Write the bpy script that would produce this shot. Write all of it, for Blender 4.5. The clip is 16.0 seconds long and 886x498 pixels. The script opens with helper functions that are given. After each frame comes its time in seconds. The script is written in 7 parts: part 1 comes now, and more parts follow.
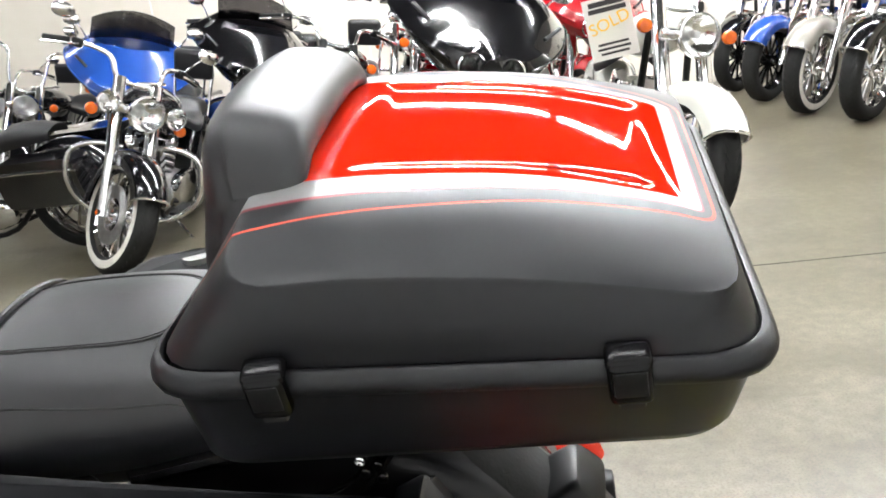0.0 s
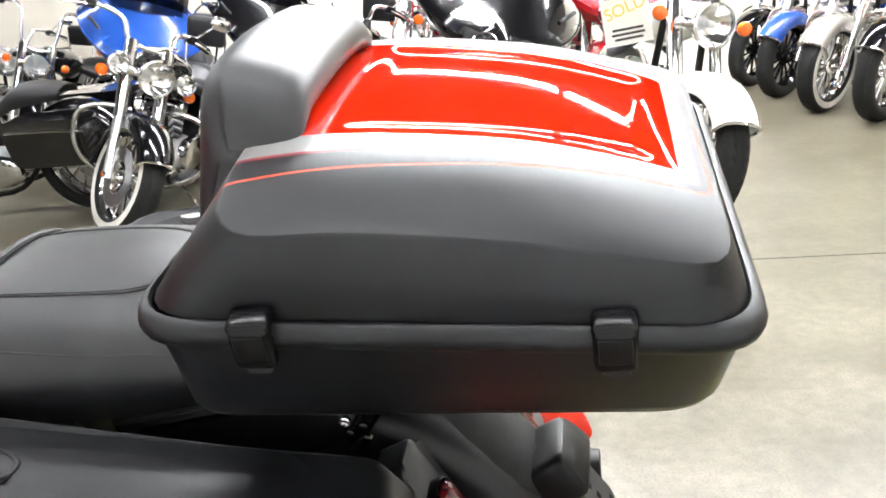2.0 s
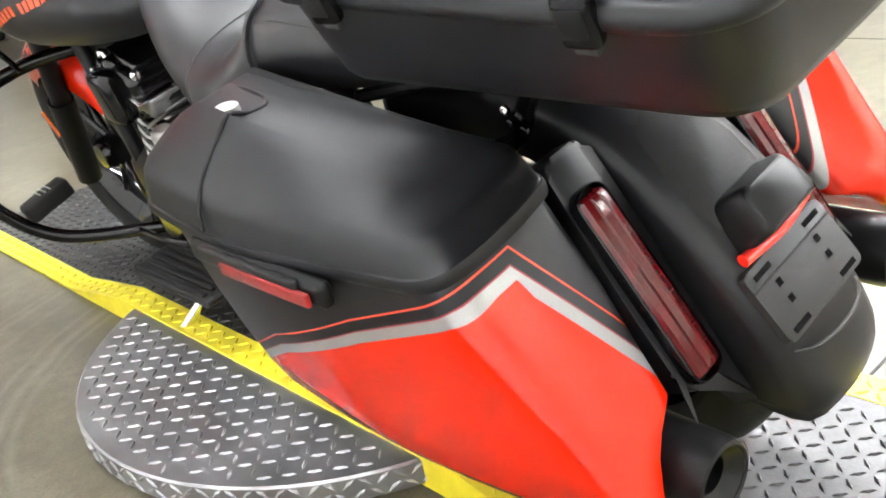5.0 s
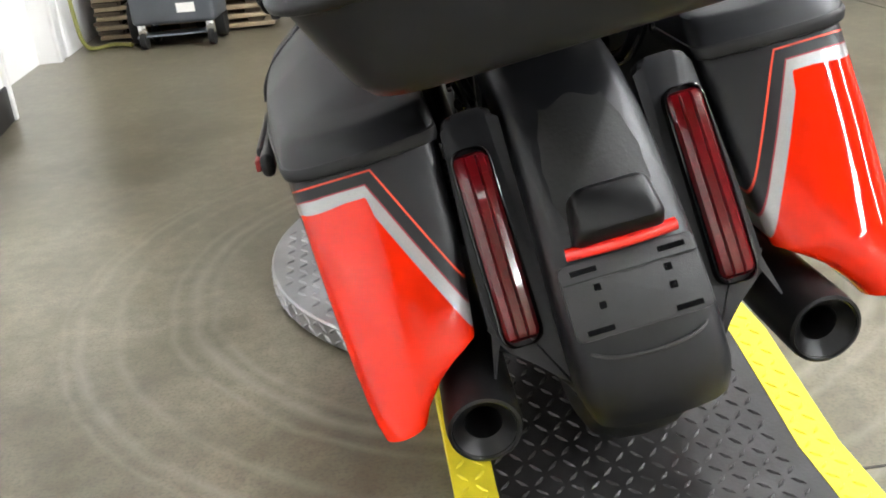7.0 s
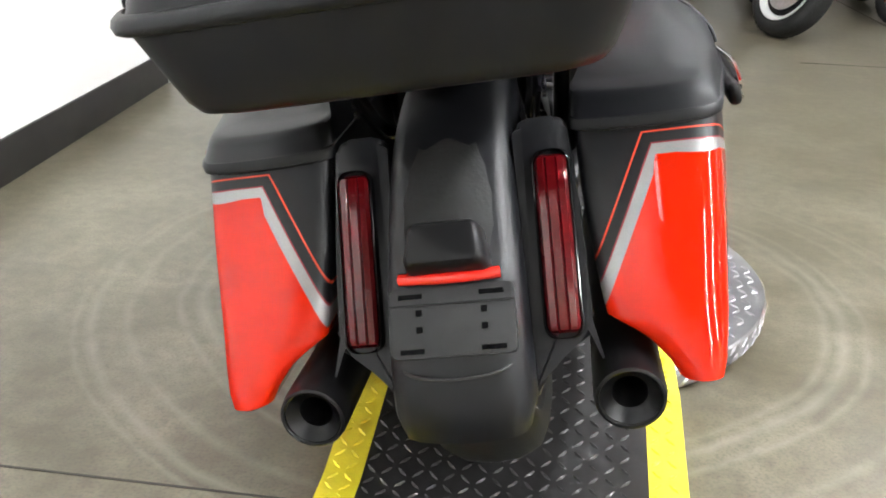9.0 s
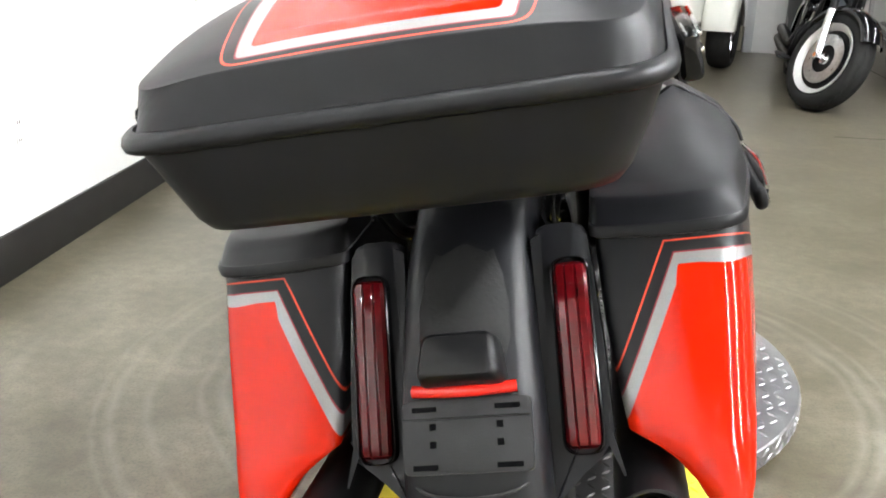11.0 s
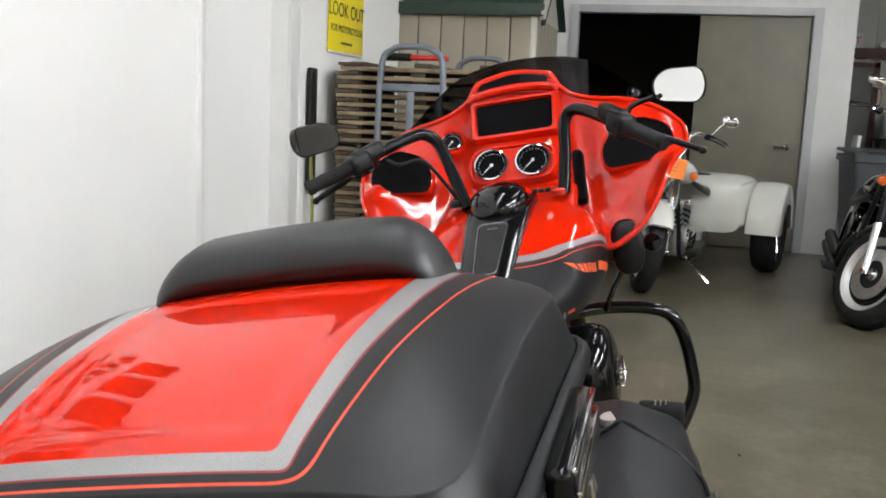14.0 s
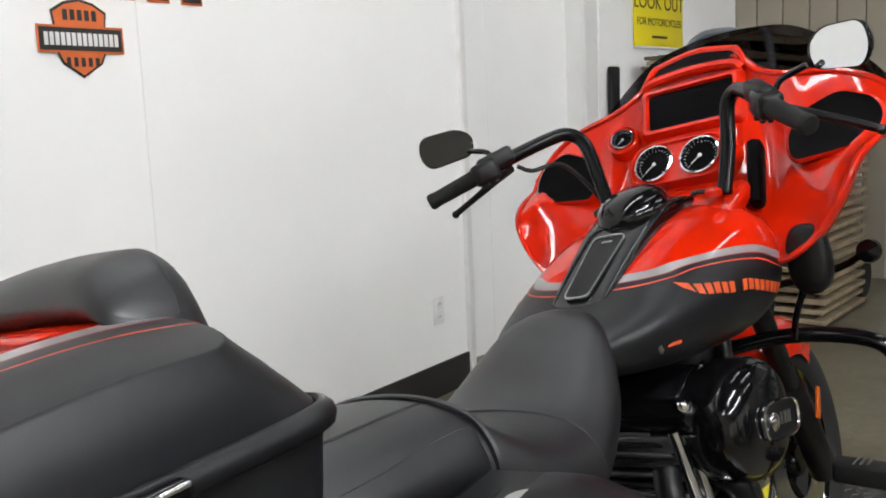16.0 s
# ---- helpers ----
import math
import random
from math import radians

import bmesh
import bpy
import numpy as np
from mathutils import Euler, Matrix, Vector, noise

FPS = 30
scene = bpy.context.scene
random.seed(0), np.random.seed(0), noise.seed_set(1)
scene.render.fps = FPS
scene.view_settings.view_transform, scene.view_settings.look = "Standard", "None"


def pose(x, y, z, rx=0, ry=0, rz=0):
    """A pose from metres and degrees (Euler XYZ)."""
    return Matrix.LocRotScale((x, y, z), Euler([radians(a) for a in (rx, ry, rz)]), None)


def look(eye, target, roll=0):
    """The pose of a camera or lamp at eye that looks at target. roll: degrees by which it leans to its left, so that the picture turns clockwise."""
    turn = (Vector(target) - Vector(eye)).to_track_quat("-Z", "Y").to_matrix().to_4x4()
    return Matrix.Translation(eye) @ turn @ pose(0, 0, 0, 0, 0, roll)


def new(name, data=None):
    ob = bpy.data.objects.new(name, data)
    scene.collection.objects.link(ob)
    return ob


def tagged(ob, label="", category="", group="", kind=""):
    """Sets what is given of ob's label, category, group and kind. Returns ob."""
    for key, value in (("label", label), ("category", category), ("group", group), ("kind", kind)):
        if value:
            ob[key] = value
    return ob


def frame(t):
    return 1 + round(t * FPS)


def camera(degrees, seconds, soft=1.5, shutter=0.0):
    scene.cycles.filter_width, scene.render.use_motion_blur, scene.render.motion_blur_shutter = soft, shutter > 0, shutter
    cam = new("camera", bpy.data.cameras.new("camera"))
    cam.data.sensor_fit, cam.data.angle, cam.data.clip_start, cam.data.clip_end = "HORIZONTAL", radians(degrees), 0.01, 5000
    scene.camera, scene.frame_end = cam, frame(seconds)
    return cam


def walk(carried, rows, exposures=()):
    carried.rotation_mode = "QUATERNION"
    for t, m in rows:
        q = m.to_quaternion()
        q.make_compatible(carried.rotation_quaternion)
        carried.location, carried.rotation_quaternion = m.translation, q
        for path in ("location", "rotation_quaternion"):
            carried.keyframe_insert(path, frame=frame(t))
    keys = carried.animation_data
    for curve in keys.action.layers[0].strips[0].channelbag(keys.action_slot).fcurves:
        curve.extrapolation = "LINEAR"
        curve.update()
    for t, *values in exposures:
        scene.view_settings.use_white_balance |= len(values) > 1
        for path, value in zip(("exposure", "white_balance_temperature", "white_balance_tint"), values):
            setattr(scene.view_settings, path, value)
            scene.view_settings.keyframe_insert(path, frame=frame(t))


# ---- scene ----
from mathutils.bvhtree import BVHTree

cam = camera(50.78, 16.0, soft=1.8)
PATH = [
    (0.0, pose(-1.1605, -0.5000, 1.1117, 75.194, 8.432, -82.021)),
    (0.5, pose(-1.1734, -0.5058, 1.1089, 74.981, 7.254, -81.120)),
    (1.0, pose(-1.1721, -0.5035, 1.1106, 75.263, 6.650, -80.390)),
    (1.5, pose(-1.1685, -0.5073, 1.1043, 74.813, 5.698, -80.370)),
    (2.0, pose(-1.1616, -0.5092, 1.0911, 74.277, 5.720, -80.955)),
    (2.5, pose(-1.1378, -0.4909, 1.0704, 73.633, 6.420, -80.454)),
    (3.0, pose(-1.1181, -0.4932, 1.0431, 72.090, 5.657, -78.341)),
    (3.5, pose(-1.0519, -0.5798, 0.9952, 68.258, 6.292, -76.053)),
    (4.0, pose(-0.9802, -0.6528, 0.9833, 66.983, 8.294, -67.563)),
    (4.5, pose(-0.9922, -0.8156, 0.9628, 67.763, 11.626, -52.951)),
    (4.7, pose(-0.9970, -0.8767, 0.9512, 66.892, 11.372, -48.689)),
    (6.8, pose(-0.5001, -1.4203, 0.9366, 65.013, 4.919, -10.836)),
    (7.0, pose(-0.3872, -1.4632, 0.9206, 66.570, 4.400, -6.625)),
    (7.5, pose(-0.2079, -1.5142, 0.9190, 66.509, 3.264, -5.409)),
    (8.0, pose(-0.0482, -1.5826, 0.9824, 66.850, -0.787, 3.121)),
    (8.2, pose(-0.0043, -1.5949, 0.9781, 68.279, -1.955, 5.861)),
    (10.3, pose(0.0766, -1.5534, 0.9745, 66.651, -1.559, 9.170)),
    (10.5, pose(0.0768, -1.5456, 0.9872, 66.826, -1.542, 9.379)),
    (11.0, pose(0.0737, -1.5346, 1.0260, 71.467, -1.375, 10.333)),
    (11.5, pose(0.0773, -1.5280, 1.0636, 77.525, -2.120, 11.222)),
    (12.0, pose(0.0811, -1.5152, 1.1061, 80.249, -3.562, 11.311)),
    (12.5, pose(0.0882, -1.4781, 1.1679, 80.927, -4.755, 10.823)),
    (13.0, pose(0.0798, -1.4079, 1.2039, 81.739, -5.174, 9.368)),
    (13.5, pose(0.1346, -1.2875, 1.2058, 81.964, -3.533, 9.799)),
    (14.0, pose(0.2243, -1.1687, 1.2078, 81.536, -2.555, 14.291)),
    (14.5, pose(0.2997, -1.0154, 1.2016, 81.439, -0.908, 20.308)),
    (15.0, pose(0.4108, -0.8575, 1.2135, 81.926, 0.908, 23.812)),
    (15.5, pose(0.5821, -0.7486, 1.2039, 81.875, 2.826, 30.291)),
    (16.0, pose(0.7157, -0.6574, 1.2031, 81.710, 2.404, 39.394)),
]
EXPOSURE = [(0.0, 1.25), (1.0, 1.4), (2.0, 1.65), (2.5, 1.85), (3.0, 1.9), (3.6, 1.85), (4.0, 1.95), (4.5, 2.35), (6.8, 1.65), (8.2, 1.65), (10.5, 1.65), (11.5, 1.5), (12.0, 1.2), (12.5, 0.9), (14.5, 0.6), (16.0, 0.38)]
walk(cam, PATH, EXPOSURE)

# ---------------------------------------------------------------- light
world = bpy.data.worlds.new("room_air")
scene.world = world
world.use_nodes = True
world.node_tree.nodes["Background"].inputs["Color"].default_value = (0.85, 0.9, 1.0, 1)
world.node_tree.nodes["Background"].inputs["Strength"].default_value = 0.02


# fluorescent strips: x, y and brightness of the bare tubes
# the last one is an added fill that brightens the seat and lids
STRIPS = [(-0.6, -3.4, 5), (-0.6, 0.4, 28), (-0.6, 6.0, 2), (3.0, -6.0, 55), (2.8, -0.7, 125), (3.0, 4.9, 19), (5.9, -3.2, 115), (5.9, 0.6, 110), (6.2, 6.0, 18), (1.1, 3.0, 16)]


# ---------------------------------------------------------------- materials
def mat(name, color, rough=0.5, metal=0.0, coat=0.0, var=0.0, scale=8.0, bump=0.0, bscale=200.0, spec=0.5, dirt=None, aniso=0.0):
    """Principled surface with colour drift at a large scale and fine relief."""
    m = bpy.data.materials.new(name)
    m.use_nodes = True
    nt = m.node_tree
    b = nt.nodes["Principled BSDF"]
    b.inputs["Base Color"].default_value = (*color, 1)
    b.inputs["Roughness"].default_value = rough
    b.inputs["Metallic"].default_value = metal
    b.inputs["Coat Weight"].default_value = coat
    b.inputs["Coat Roughness"].default_value = 0.03
    b.inputs["Specular IOR Level"].default_value = spec
    tc = nt.nodes.new("ShaderNodeTexCoord")
    if var:
        n = nt.nodes.new("ShaderNodeTexNoise")
        n.inputs["Scale"].default_value, n.inputs["Detail"].default_value = scale, 6
        nt.links.new(tc.outputs["Object"], n.inputs["Vector"])
        r = nt.nodes.new("ShaderNodeMapRange")
        r.inputs["From Min"].default_value, r.inputs["From Max"].default_value = 0.3, 0.7
        r.inputs["To Min"].default_value, r.inputs["To Max"].default_value = 1 - var, 1 + var
        nt.links.new(n.outputs["Fac"], r.inputs["Value"])
        mx = nt.nodes.new("ShaderNodeMix")
        mx.data_type, mx.blend_type = "RGBA", "MULTIPLY"
        mx.inputs[0].default_value = 1
        mx.inputs[6].default_value = (*color, 1)
        cb = nt.nodes.new("ShaderNodeCombineColor")
        for k in range(3):
            nt.links.new(r.outputs[0], cb.inputs[k])
        nt.links.new(cb.outputs[0], mx.inputs[7])
        nt.links.new(mx.outputs[2], b.inputs["Base Color"])
        rr = nt.nodes.new("ShaderNodeMapRange")
        rr.inputs["To Min"].default_value, rr.inputs["To Max"].default_value = max(0.0, rough - 0.07), min(1.0, rough + 0.07)
        nt.links.new(n.outputs["Fac"], rr.inputs["Value"])
        nt.links.new(rr.outputs[0], b.inputs["Roughness"])
    if bump:
        n2 = nt.nodes.new("ShaderNodeTexNoise")
        n2.inputs["Scale"].default_value, n2.inputs["Detail"].default_value = bscale, 3
        nt.links.new(tc.outputs["Object"], n2.inputs["Vector"])
        bp = nt.nodes.new("ShaderNodeBump")
        bp.inputs["Strength"].default_value, bp.inputs["Distance"].default_value = bump, 0.002
        nt.links.new(n2.outputs["Fac"], bp.inputs["Height"])
        nt.links.new(bp.outputs[0], b.inputs["Normal"])
    return m


def glow(name, color, strength):
    m = mat(name, color)
    b = m.node_tree.nodes["Principled BSDF"]
    b.inputs["Emission Color"].default_value = (*color, 1)
    b.inputs["Emission Strength"].default_value = strength
    return m


def glassy(name, color, rough=0.02, ior=1.45):
    m = mat(name, color, rough)
    b = m.node_tree.nodes["Principled BSDF"]
    b.inputs["Transmission Weight"].default_value = 1.0
    b.inputs["IOR"].default_value = ior
    return m


class Nodes:
    """Small arithmetic on node sockets, to draw painted borders from a surface's own coordinates."""

    def __init__(self, m):
        self.nt = m.node_tree
        tc = self.nt.nodes.new("ShaderNodeTexCoord")
        sp = self.nt.nodes.new("ShaderNodeSeparateXYZ")
        self.nt.links.new(tc.outputs["Object"], sp.inputs[0])
        self.x, self.y, self.z = sp.outputs
        self.vec = tc.outputs["Object"]

    def op(self, kind, a, b=0.0, c=0.0):
        n = self.nt.nodes.new("ShaderNodeMath")
        n.operation = kind
        for k, v in enumerate((a, b, c)):
            if isinstance(v, (int, float)):
                n.inputs[k].default_value = v
            else:
                self.nt.links.new(v, n.inputs[k])
        return n.outputs[0]

    def step(self, v, edge, soft=0.0006):
        """0 below edge, 1 above."""
        n = self.nt.nodes.new("ShaderNodeMapRange")
        n.inputs["From Min"].default_value, n.inputs["From Max"].default_value = edge - soft, edge + soft
        self.nt.links.new(v, n.inputs["Value"])
        return n.outputs[0]

    def curve(self, v, pts, soft=False):
        """A function of v through the points (v, f), by nested straight pieces."""
        n = self.nt.nodes.new("ShaderNodeFloatCurve")
        lo, hi = pts[0][0], pts[-1][0]
        flo, fhi = min(p[1] for p in pts), max(p[1] for p in pts)
        span = max(fhi - flo, 1e-6)
        cu = n.mapping.curves[0]
        while len(cu.points) < len(pts):
            cu.points.new(0.5, 0.5)
        for k, (a, f) in enumerate(pts):
            cu.points[k].location = ((a - lo) / (hi - lo), (f - flo) / span)
            cu.points[k].handle_type = "AUTO" if soft else "VECTOR"
        n.mapping.update()
        t = self.op("DIVIDE", self.op("SUBTRACT", v, lo), hi - lo)
        self.nt.links.new(t, n.inputs["Value"])
        return self.op("MULTIPLY_ADD", n.outputs[0], span, flo)

    def mix(self, fac, a, b):
        n = self.nt.nodes.new("ShaderNodeMix")
        n.data_type = "RGBA"
        self.nt.links.new(fac, n.inputs[0])
        for k, v in ((6, a), (7, b)):
            if isinstance(v, tuple):
                n.inputs[k].default_value = (*v, 1)
            else:
                self.nt.links.new(v, n.inputs[k])
        return n.outputs[2]

    def fmix(self, fac, a, b):
        n = self.nt.nodes.new("ShaderNodeMix")
        self.nt.links.new(fac, n.inputs[0])
        for k, v in ((2, a), (3, b)):
            if isinstance(v, (int, float)):
                n.inputs[k].default_value = v
            else:
                self.nt.links.new(v, n.inputs[k])
        return n.outputs[0]


RED, SILVER, CHAR, PIN = (0.58, 0.014, 0.0015), (0.42, 0.43, 0.43), (0.0052, 0.0054, 0.0070), (0.75, 0.07, 0.03)


def two_tone(name, border):
    """Denim-black paint with a glossy red field; border(nodes) is the depth inside the field, in metres."""
    m = mat(name, CHAR, 0.45, spec=0.27)
    n = Nodes(m)
    d, dp = border(n)
    silver, red = n.step(d, 0.0), n.step(d, 0.0165)
    redline = n.op("MULTIPLY", n.step(d, -0.0012), n.op("SUBTRACT", 1, n.step(d, 0.0008)))
    pin = n.op("MULTIPLY", n.step(dp, -0.0012), n.op("SUBTRACT", 1, n.step(dp, 0.0012)))
    nz = n.nt.nodes.new("ShaderNodeTexNoise")
    nz.inputs["Scale"].default_value, nz.inputs["Detail"].default_value = 900, 2
    n.nt.links.new(n.vec, nz.inputs["Vector"])
    big = n.nt.nodes.new("ShaderNodeTexNoise")
    big.inputs["Scale"].default_value, big.inputs["Detail"].default_value = 5, 5
    n.nt.links.new(n.vec, big.inputs["Vector"])
    base = n.mix(big.outputs["Fac"], tuple(c * 0.85 for c in CHAR), tuple(c * 1.15 for c in CHAR))
    fl = n.mix(nz.outputs["Fac"], (0.21, 0.21, 0.21), (0.38, 0.38, 0.38))
    col = n.mix(silver, n.mix(pin, base, PIN), fl)
    col = n.mix(redline, col, (0.25, 0.02, 0.03))
    col = n.mix(red, col, RED)
    b = n.nt.nodes["Principled BSDF"]
    n.nt.links.new(col, b.inputs["Base Color"])
    n.nt.links.new(n.fmix(red, n.fmix(silver, n.fmix(big.outputs["Fac"], 0.37, 0.44), 0.30), 0.35), b.inputs["Roughness"])
    n.nt.links.new(n.fmix(red, n.fmix(silver, 0.0, 0.35), 0.0), b.inputs["Metallic"])
    n.nt.links.new(n.fmix(silver, 0.0, n.fmix(red, 0.25, 0.8)), b.inputs["Coat Weight"])
    n.nt.links.new(n.fmix(red, 0.33, 0.0), b.inputs["Specular IOR Level"])
    bp = n.nt.nodes.new("ShaderNodeBump")
    bp.inputs["Strength"].default_value, bp.inputs["Distance"].default_value = 0.08, 0.001
    n.nt.links.new(nz.outputs["Fac"], bp.inputs["Height"])
    n.nt.links.new(bp.outputs[0], b.inputs["Normal"])
    return m


charcoal = mat("denim_black_paint", CHAR, 0.42, spec=0.33, var=0.12, scale=5, bump=0.08, bscale=900)
red_paint = mat("gloss_red_paint", RED, 0.2, coat=0.75, spec=0.12, var=0.03, scale=4)
black_gloss = mat("gloss_black", (0.004, 0.004, 0.0045), 0.10, spec=0.38)
black_satin = mat("satin_black", (0.006, 0.006, 0.0065), 0.36, spec=0.22, var=0.1, scale=30, bump=0.05)
black_plastic = mat("black_plastic", (0.010, 0.010, 0.0105), 0.55, spec=0.25, var=0.15, scale=40, bump=0.25, bscale=700)
rubber = mat("black_rubber", (0.009, 0.009, 0.009), 0.7, spec=0.25, var=0.2, scale=30, bump=0.3, bscale=300)
tyre_rubber = mat("tyre_rubber", (0.014, 0.014, 0.014), 0.7, spec=0.25, var=0.25, scale=20, bump=0.3, bscale=150)
vinyl = mat("black_vinyl", (0.0072, 0.0073, 0.0090), 0.41, spec=0.52, var=0.1, scale=10, bump=0.14, bscale=700)
chrome = mat("chrome", (0.82, 0.82, 0.83), 0.06, metal=1.0, var=0.05, scale=20)
steel = mat("brushed_steel", (0.5, 0.5, 0.5), 0.3, metal=1.0, var=0.15, scale=40)
alu = mat("cast_aluminium", (0.42, 0.42, 0.42), 0.4, metal=1.0, var=0.15, scale=60, bump=0.2)
mirror_glass = mat("mirror_glass", (0.85, 0.86, 0.86), 0.02, metal=1.0)
dark_gap = mat("dark_metal", (0.012, 0.012, 0.012), 0.6, var=0.3, scale=60, bump=0.3)
lens_red = mat("red_lens", (0.075, 0.0015, 0.003), 0.12, spec=0.35, coat=0.4, var=0.15, scale=70, bump=0.06, bscale=90)
segment_red = mat("lamp_segment_red", (0.11, 0.002, 0.004), 0.2, coat=0.6)
bar_black = mat("powder_gloss_black", (0.005, 0.005, 0.0055), 0.22, spec=0.16, var=0.08, scale=25)
latch_black = mat("latch_black", (0.004, 0.004, 0.0045), 0.18, spec=0.16)
reflex_red = mat("red_reflector", (0.24, 0.008, 0.008), 0.3, coat=0.5, bump=0.3, bscale=400)
lens_bright = mat("bright_red_lens", (0.75, 0.02, 0.012), 0.15, coat=1.0)
lens_amber = mat("amber_lens", (0.75, 0.13, 0.01), 0.15, coat=1.0)
glass_clear = glassy("clear_glass", (0.95, 0.97, 0.97))
dark_screen = mat("dark_screen", (0.003, 0.003, 0.0035), 0.3, spec=0.03)
mesh_black = mat("speaker_mesh", (0.004, 0.004, 0.0045), 0.7, spec=0.04, bump=0.8, bscale=900)
white_print = mat("white_print", (0.7, 0.7, 0.7), 0.5)
orange_print = mat("orange_print", (0.62, 0.085, 0.02), 0.4)
dark_red_print = mat("dark_red_print", (0.28, 0.012, 0.008), 0.3, coat=0.6)


# ---------------------------------------------------------------- mesh tools
def bm_new():
    return bmesh.new()


def shade(me, angle=40):
    me.polygons.foreach_set("use_smooth", [True] * len(me.polygons))
    me.set_sharp_from_angle(angle=radians(angle))


def part(name, bm, material, parent=None, label="", angle=40, at=None):
    """One bmesh as one mesh object under a thing or a part."""
    bmesh.ops.recalc_face_normals(bm, faces=bm.faces)
    me = bpy.data.meshes.new(name)
    bm.to_mesh(me)
    bm.free()
    me.materials.append(material)
    shade(me, angle)
    ob = new(name, me)
    ob.parent = parent
    if at is not None:
        ob.matrix_basis = at
    if label:
        ob["label"] = label
    return ob


def again(ob, m, parent=None):
    """The same mesh once more, as an object of its own."""
    o = new(ob.name.split(".")[0], ob.data)
    o.parent = parent if parent is not None else ob.parent
    o.matrix_basis = m
    for k in ("label",):
        if k in ob:
            o[k] = ob[k]
    return o


def thing(name, m, label, category, group="", kind=""):
    e = new(name)
    e.empty_display_size = 0.1
    e.matrix_basis = m
    return tagged(e, label, category, group, kind)


def cr(pts, n):
    """Catmull-Rom through the points, n steps a span."""
    P = [Vector(p) for p in pts]
    P = [P[0] * 2 - P[1]] + P + [P[-1] * 2 - P[-2]]
    out = []
    for i in range(1, len(P) - 2):
        a, b, c, d = P[i - 1:i + 3]
        for k in range(n):
            t = k / n
            out.append(0.5 * ((2 * b) + (c - a) * t + (2 * a - 5 * b + 4 * c - d) * t * t + (3 * b - a - 3 * c + d) * t ** 3))
    out.append(P[-2])
    return out


def skin(rows, wrap=False, cap0=False, cap1=False, bm=None):
    """Quads between rows of points; wrap closes each row."""
    bm = bm or bm_new()
    V = [[bm.verts.new(p) for p in r] for r in rows]
    n = len(V[0])
    for a, b in zip(V, V[1:]):
        for k in range(n if wrap else n - 1):
            j = (k + 1) % n
            bm.faces.new((a[k], a[j], b[j], b[k]))
    if cap0:
        bm.faces.new(V[0])
    if cap1:
        bm.faces.new(V[-1][::-1])
    return bm


def tube(pts, r, seg=10, n=5, bm=None, radii=None, cap=True):
    """A round bar along a smooth line."""
    P = cr(pts, n) if n > 1 else [Vector(p) for p in pts]
    R = [r] * len(P)
    if radii:
        q = cr([(x, 0, 0) for x in radii], n)
        R = [v.x for v in q]
    t0 = (P[1] - P[0]).normalized()
    u = t0.orthogonal().normalized()
    rows = []
    for i, p in enumerate(P):
        t = (P[min(i + 1, len(P) - 1)] - P[max(i - 1, 0)]).normalized()
        u = (u - t * u.dot(t)).normalized()
        w = t.cross(u)
        rows.append([p + (u * math.cos(a) + w * math.sin(a)) * R[i] for a in (2 * math.pi * k / seg for k in range(seg))])
    return skin(rows, True, cap, cap, bm)


def lathe(profile, seg=32, m=None, bm=None, cap=True):
    """Profile of (radius, height) turned about z, then laid by m."""
    m = m or Matrix.Identity(4)
    rows = [[m @ Vector((r * math.cos(a), r * math.sin(a), h)) for a in (2 * math.pi * k / seg for k in range(seg))] for r, h in profile]
    return skin(rows, True, cap, cap, bm)


def rbox(sx, sy, sz, bev=0.004, m=None, bm=None, seg=2):
    """A box with rounded edges, centred, laid by m."""
    b2 = bm_new()
    bmesh.ops.create_cube(b2, size=1)
    bmesh.ops.scale(b2, vec=(sx, sy, sz), verts=b2.verts)
    if bev:
        bmesh.ops.bevel(b2, geom=list(b2.edges), offset=min(bev, 0.49 * min(sx, sy, sz)), segments=seg, affect="EDGES", profile=0.5)
    if m is not None:
        bmesh.ops.transform(b2, matrix=m, verts=b2.verts)
    if bm is None:
        return b2
    return join(bm, b2)


def join(bm, other):
    me = bpy.data.meshes.new("tmp")
    other.to_mesh(me)
    other.free()
    bm.from_mesh(me)
    bpy.data.meshes.remove(me)
    return bm


def slab(outline, z0, z1, m=None, bev=0.0):
    """A flat outline (x, y) given thickness."""
    bm = bm_new()
    lo = [bm.verts.new((x, y, z0)) for x, y in outline]
    hi = [bm.verts.new((x, y, z1)) for x, y in outline]
    bm.faces.new(lo[::-1])
    top = bm.faces.new(hi)
    n = len(lo)
    for k in range(n):
        bm.faces.new((lo[k], lo[(k + 1) % n], hi[(k + 1) % n], hi[k]))
    if bev:
        bmesh.ops.bevel(bm, geom=list(top.edges), offset=bev, segments=2, affect="EDGES", profile=0.5)
    if m is not None:
        bmesh.ops.transform(bm, matrix=m, verts=bm.verts)
    return bm


def mirrored(bm):
    """A copy across the plane x = 0."""
    b2 = bm.copy()
    bmesh.ops.scale(b2, vec=(-1, 1, 1), verts=b2.verts)
    bmesh.ops.reverse_faces(b2, faces=b2.faces)
    return b2


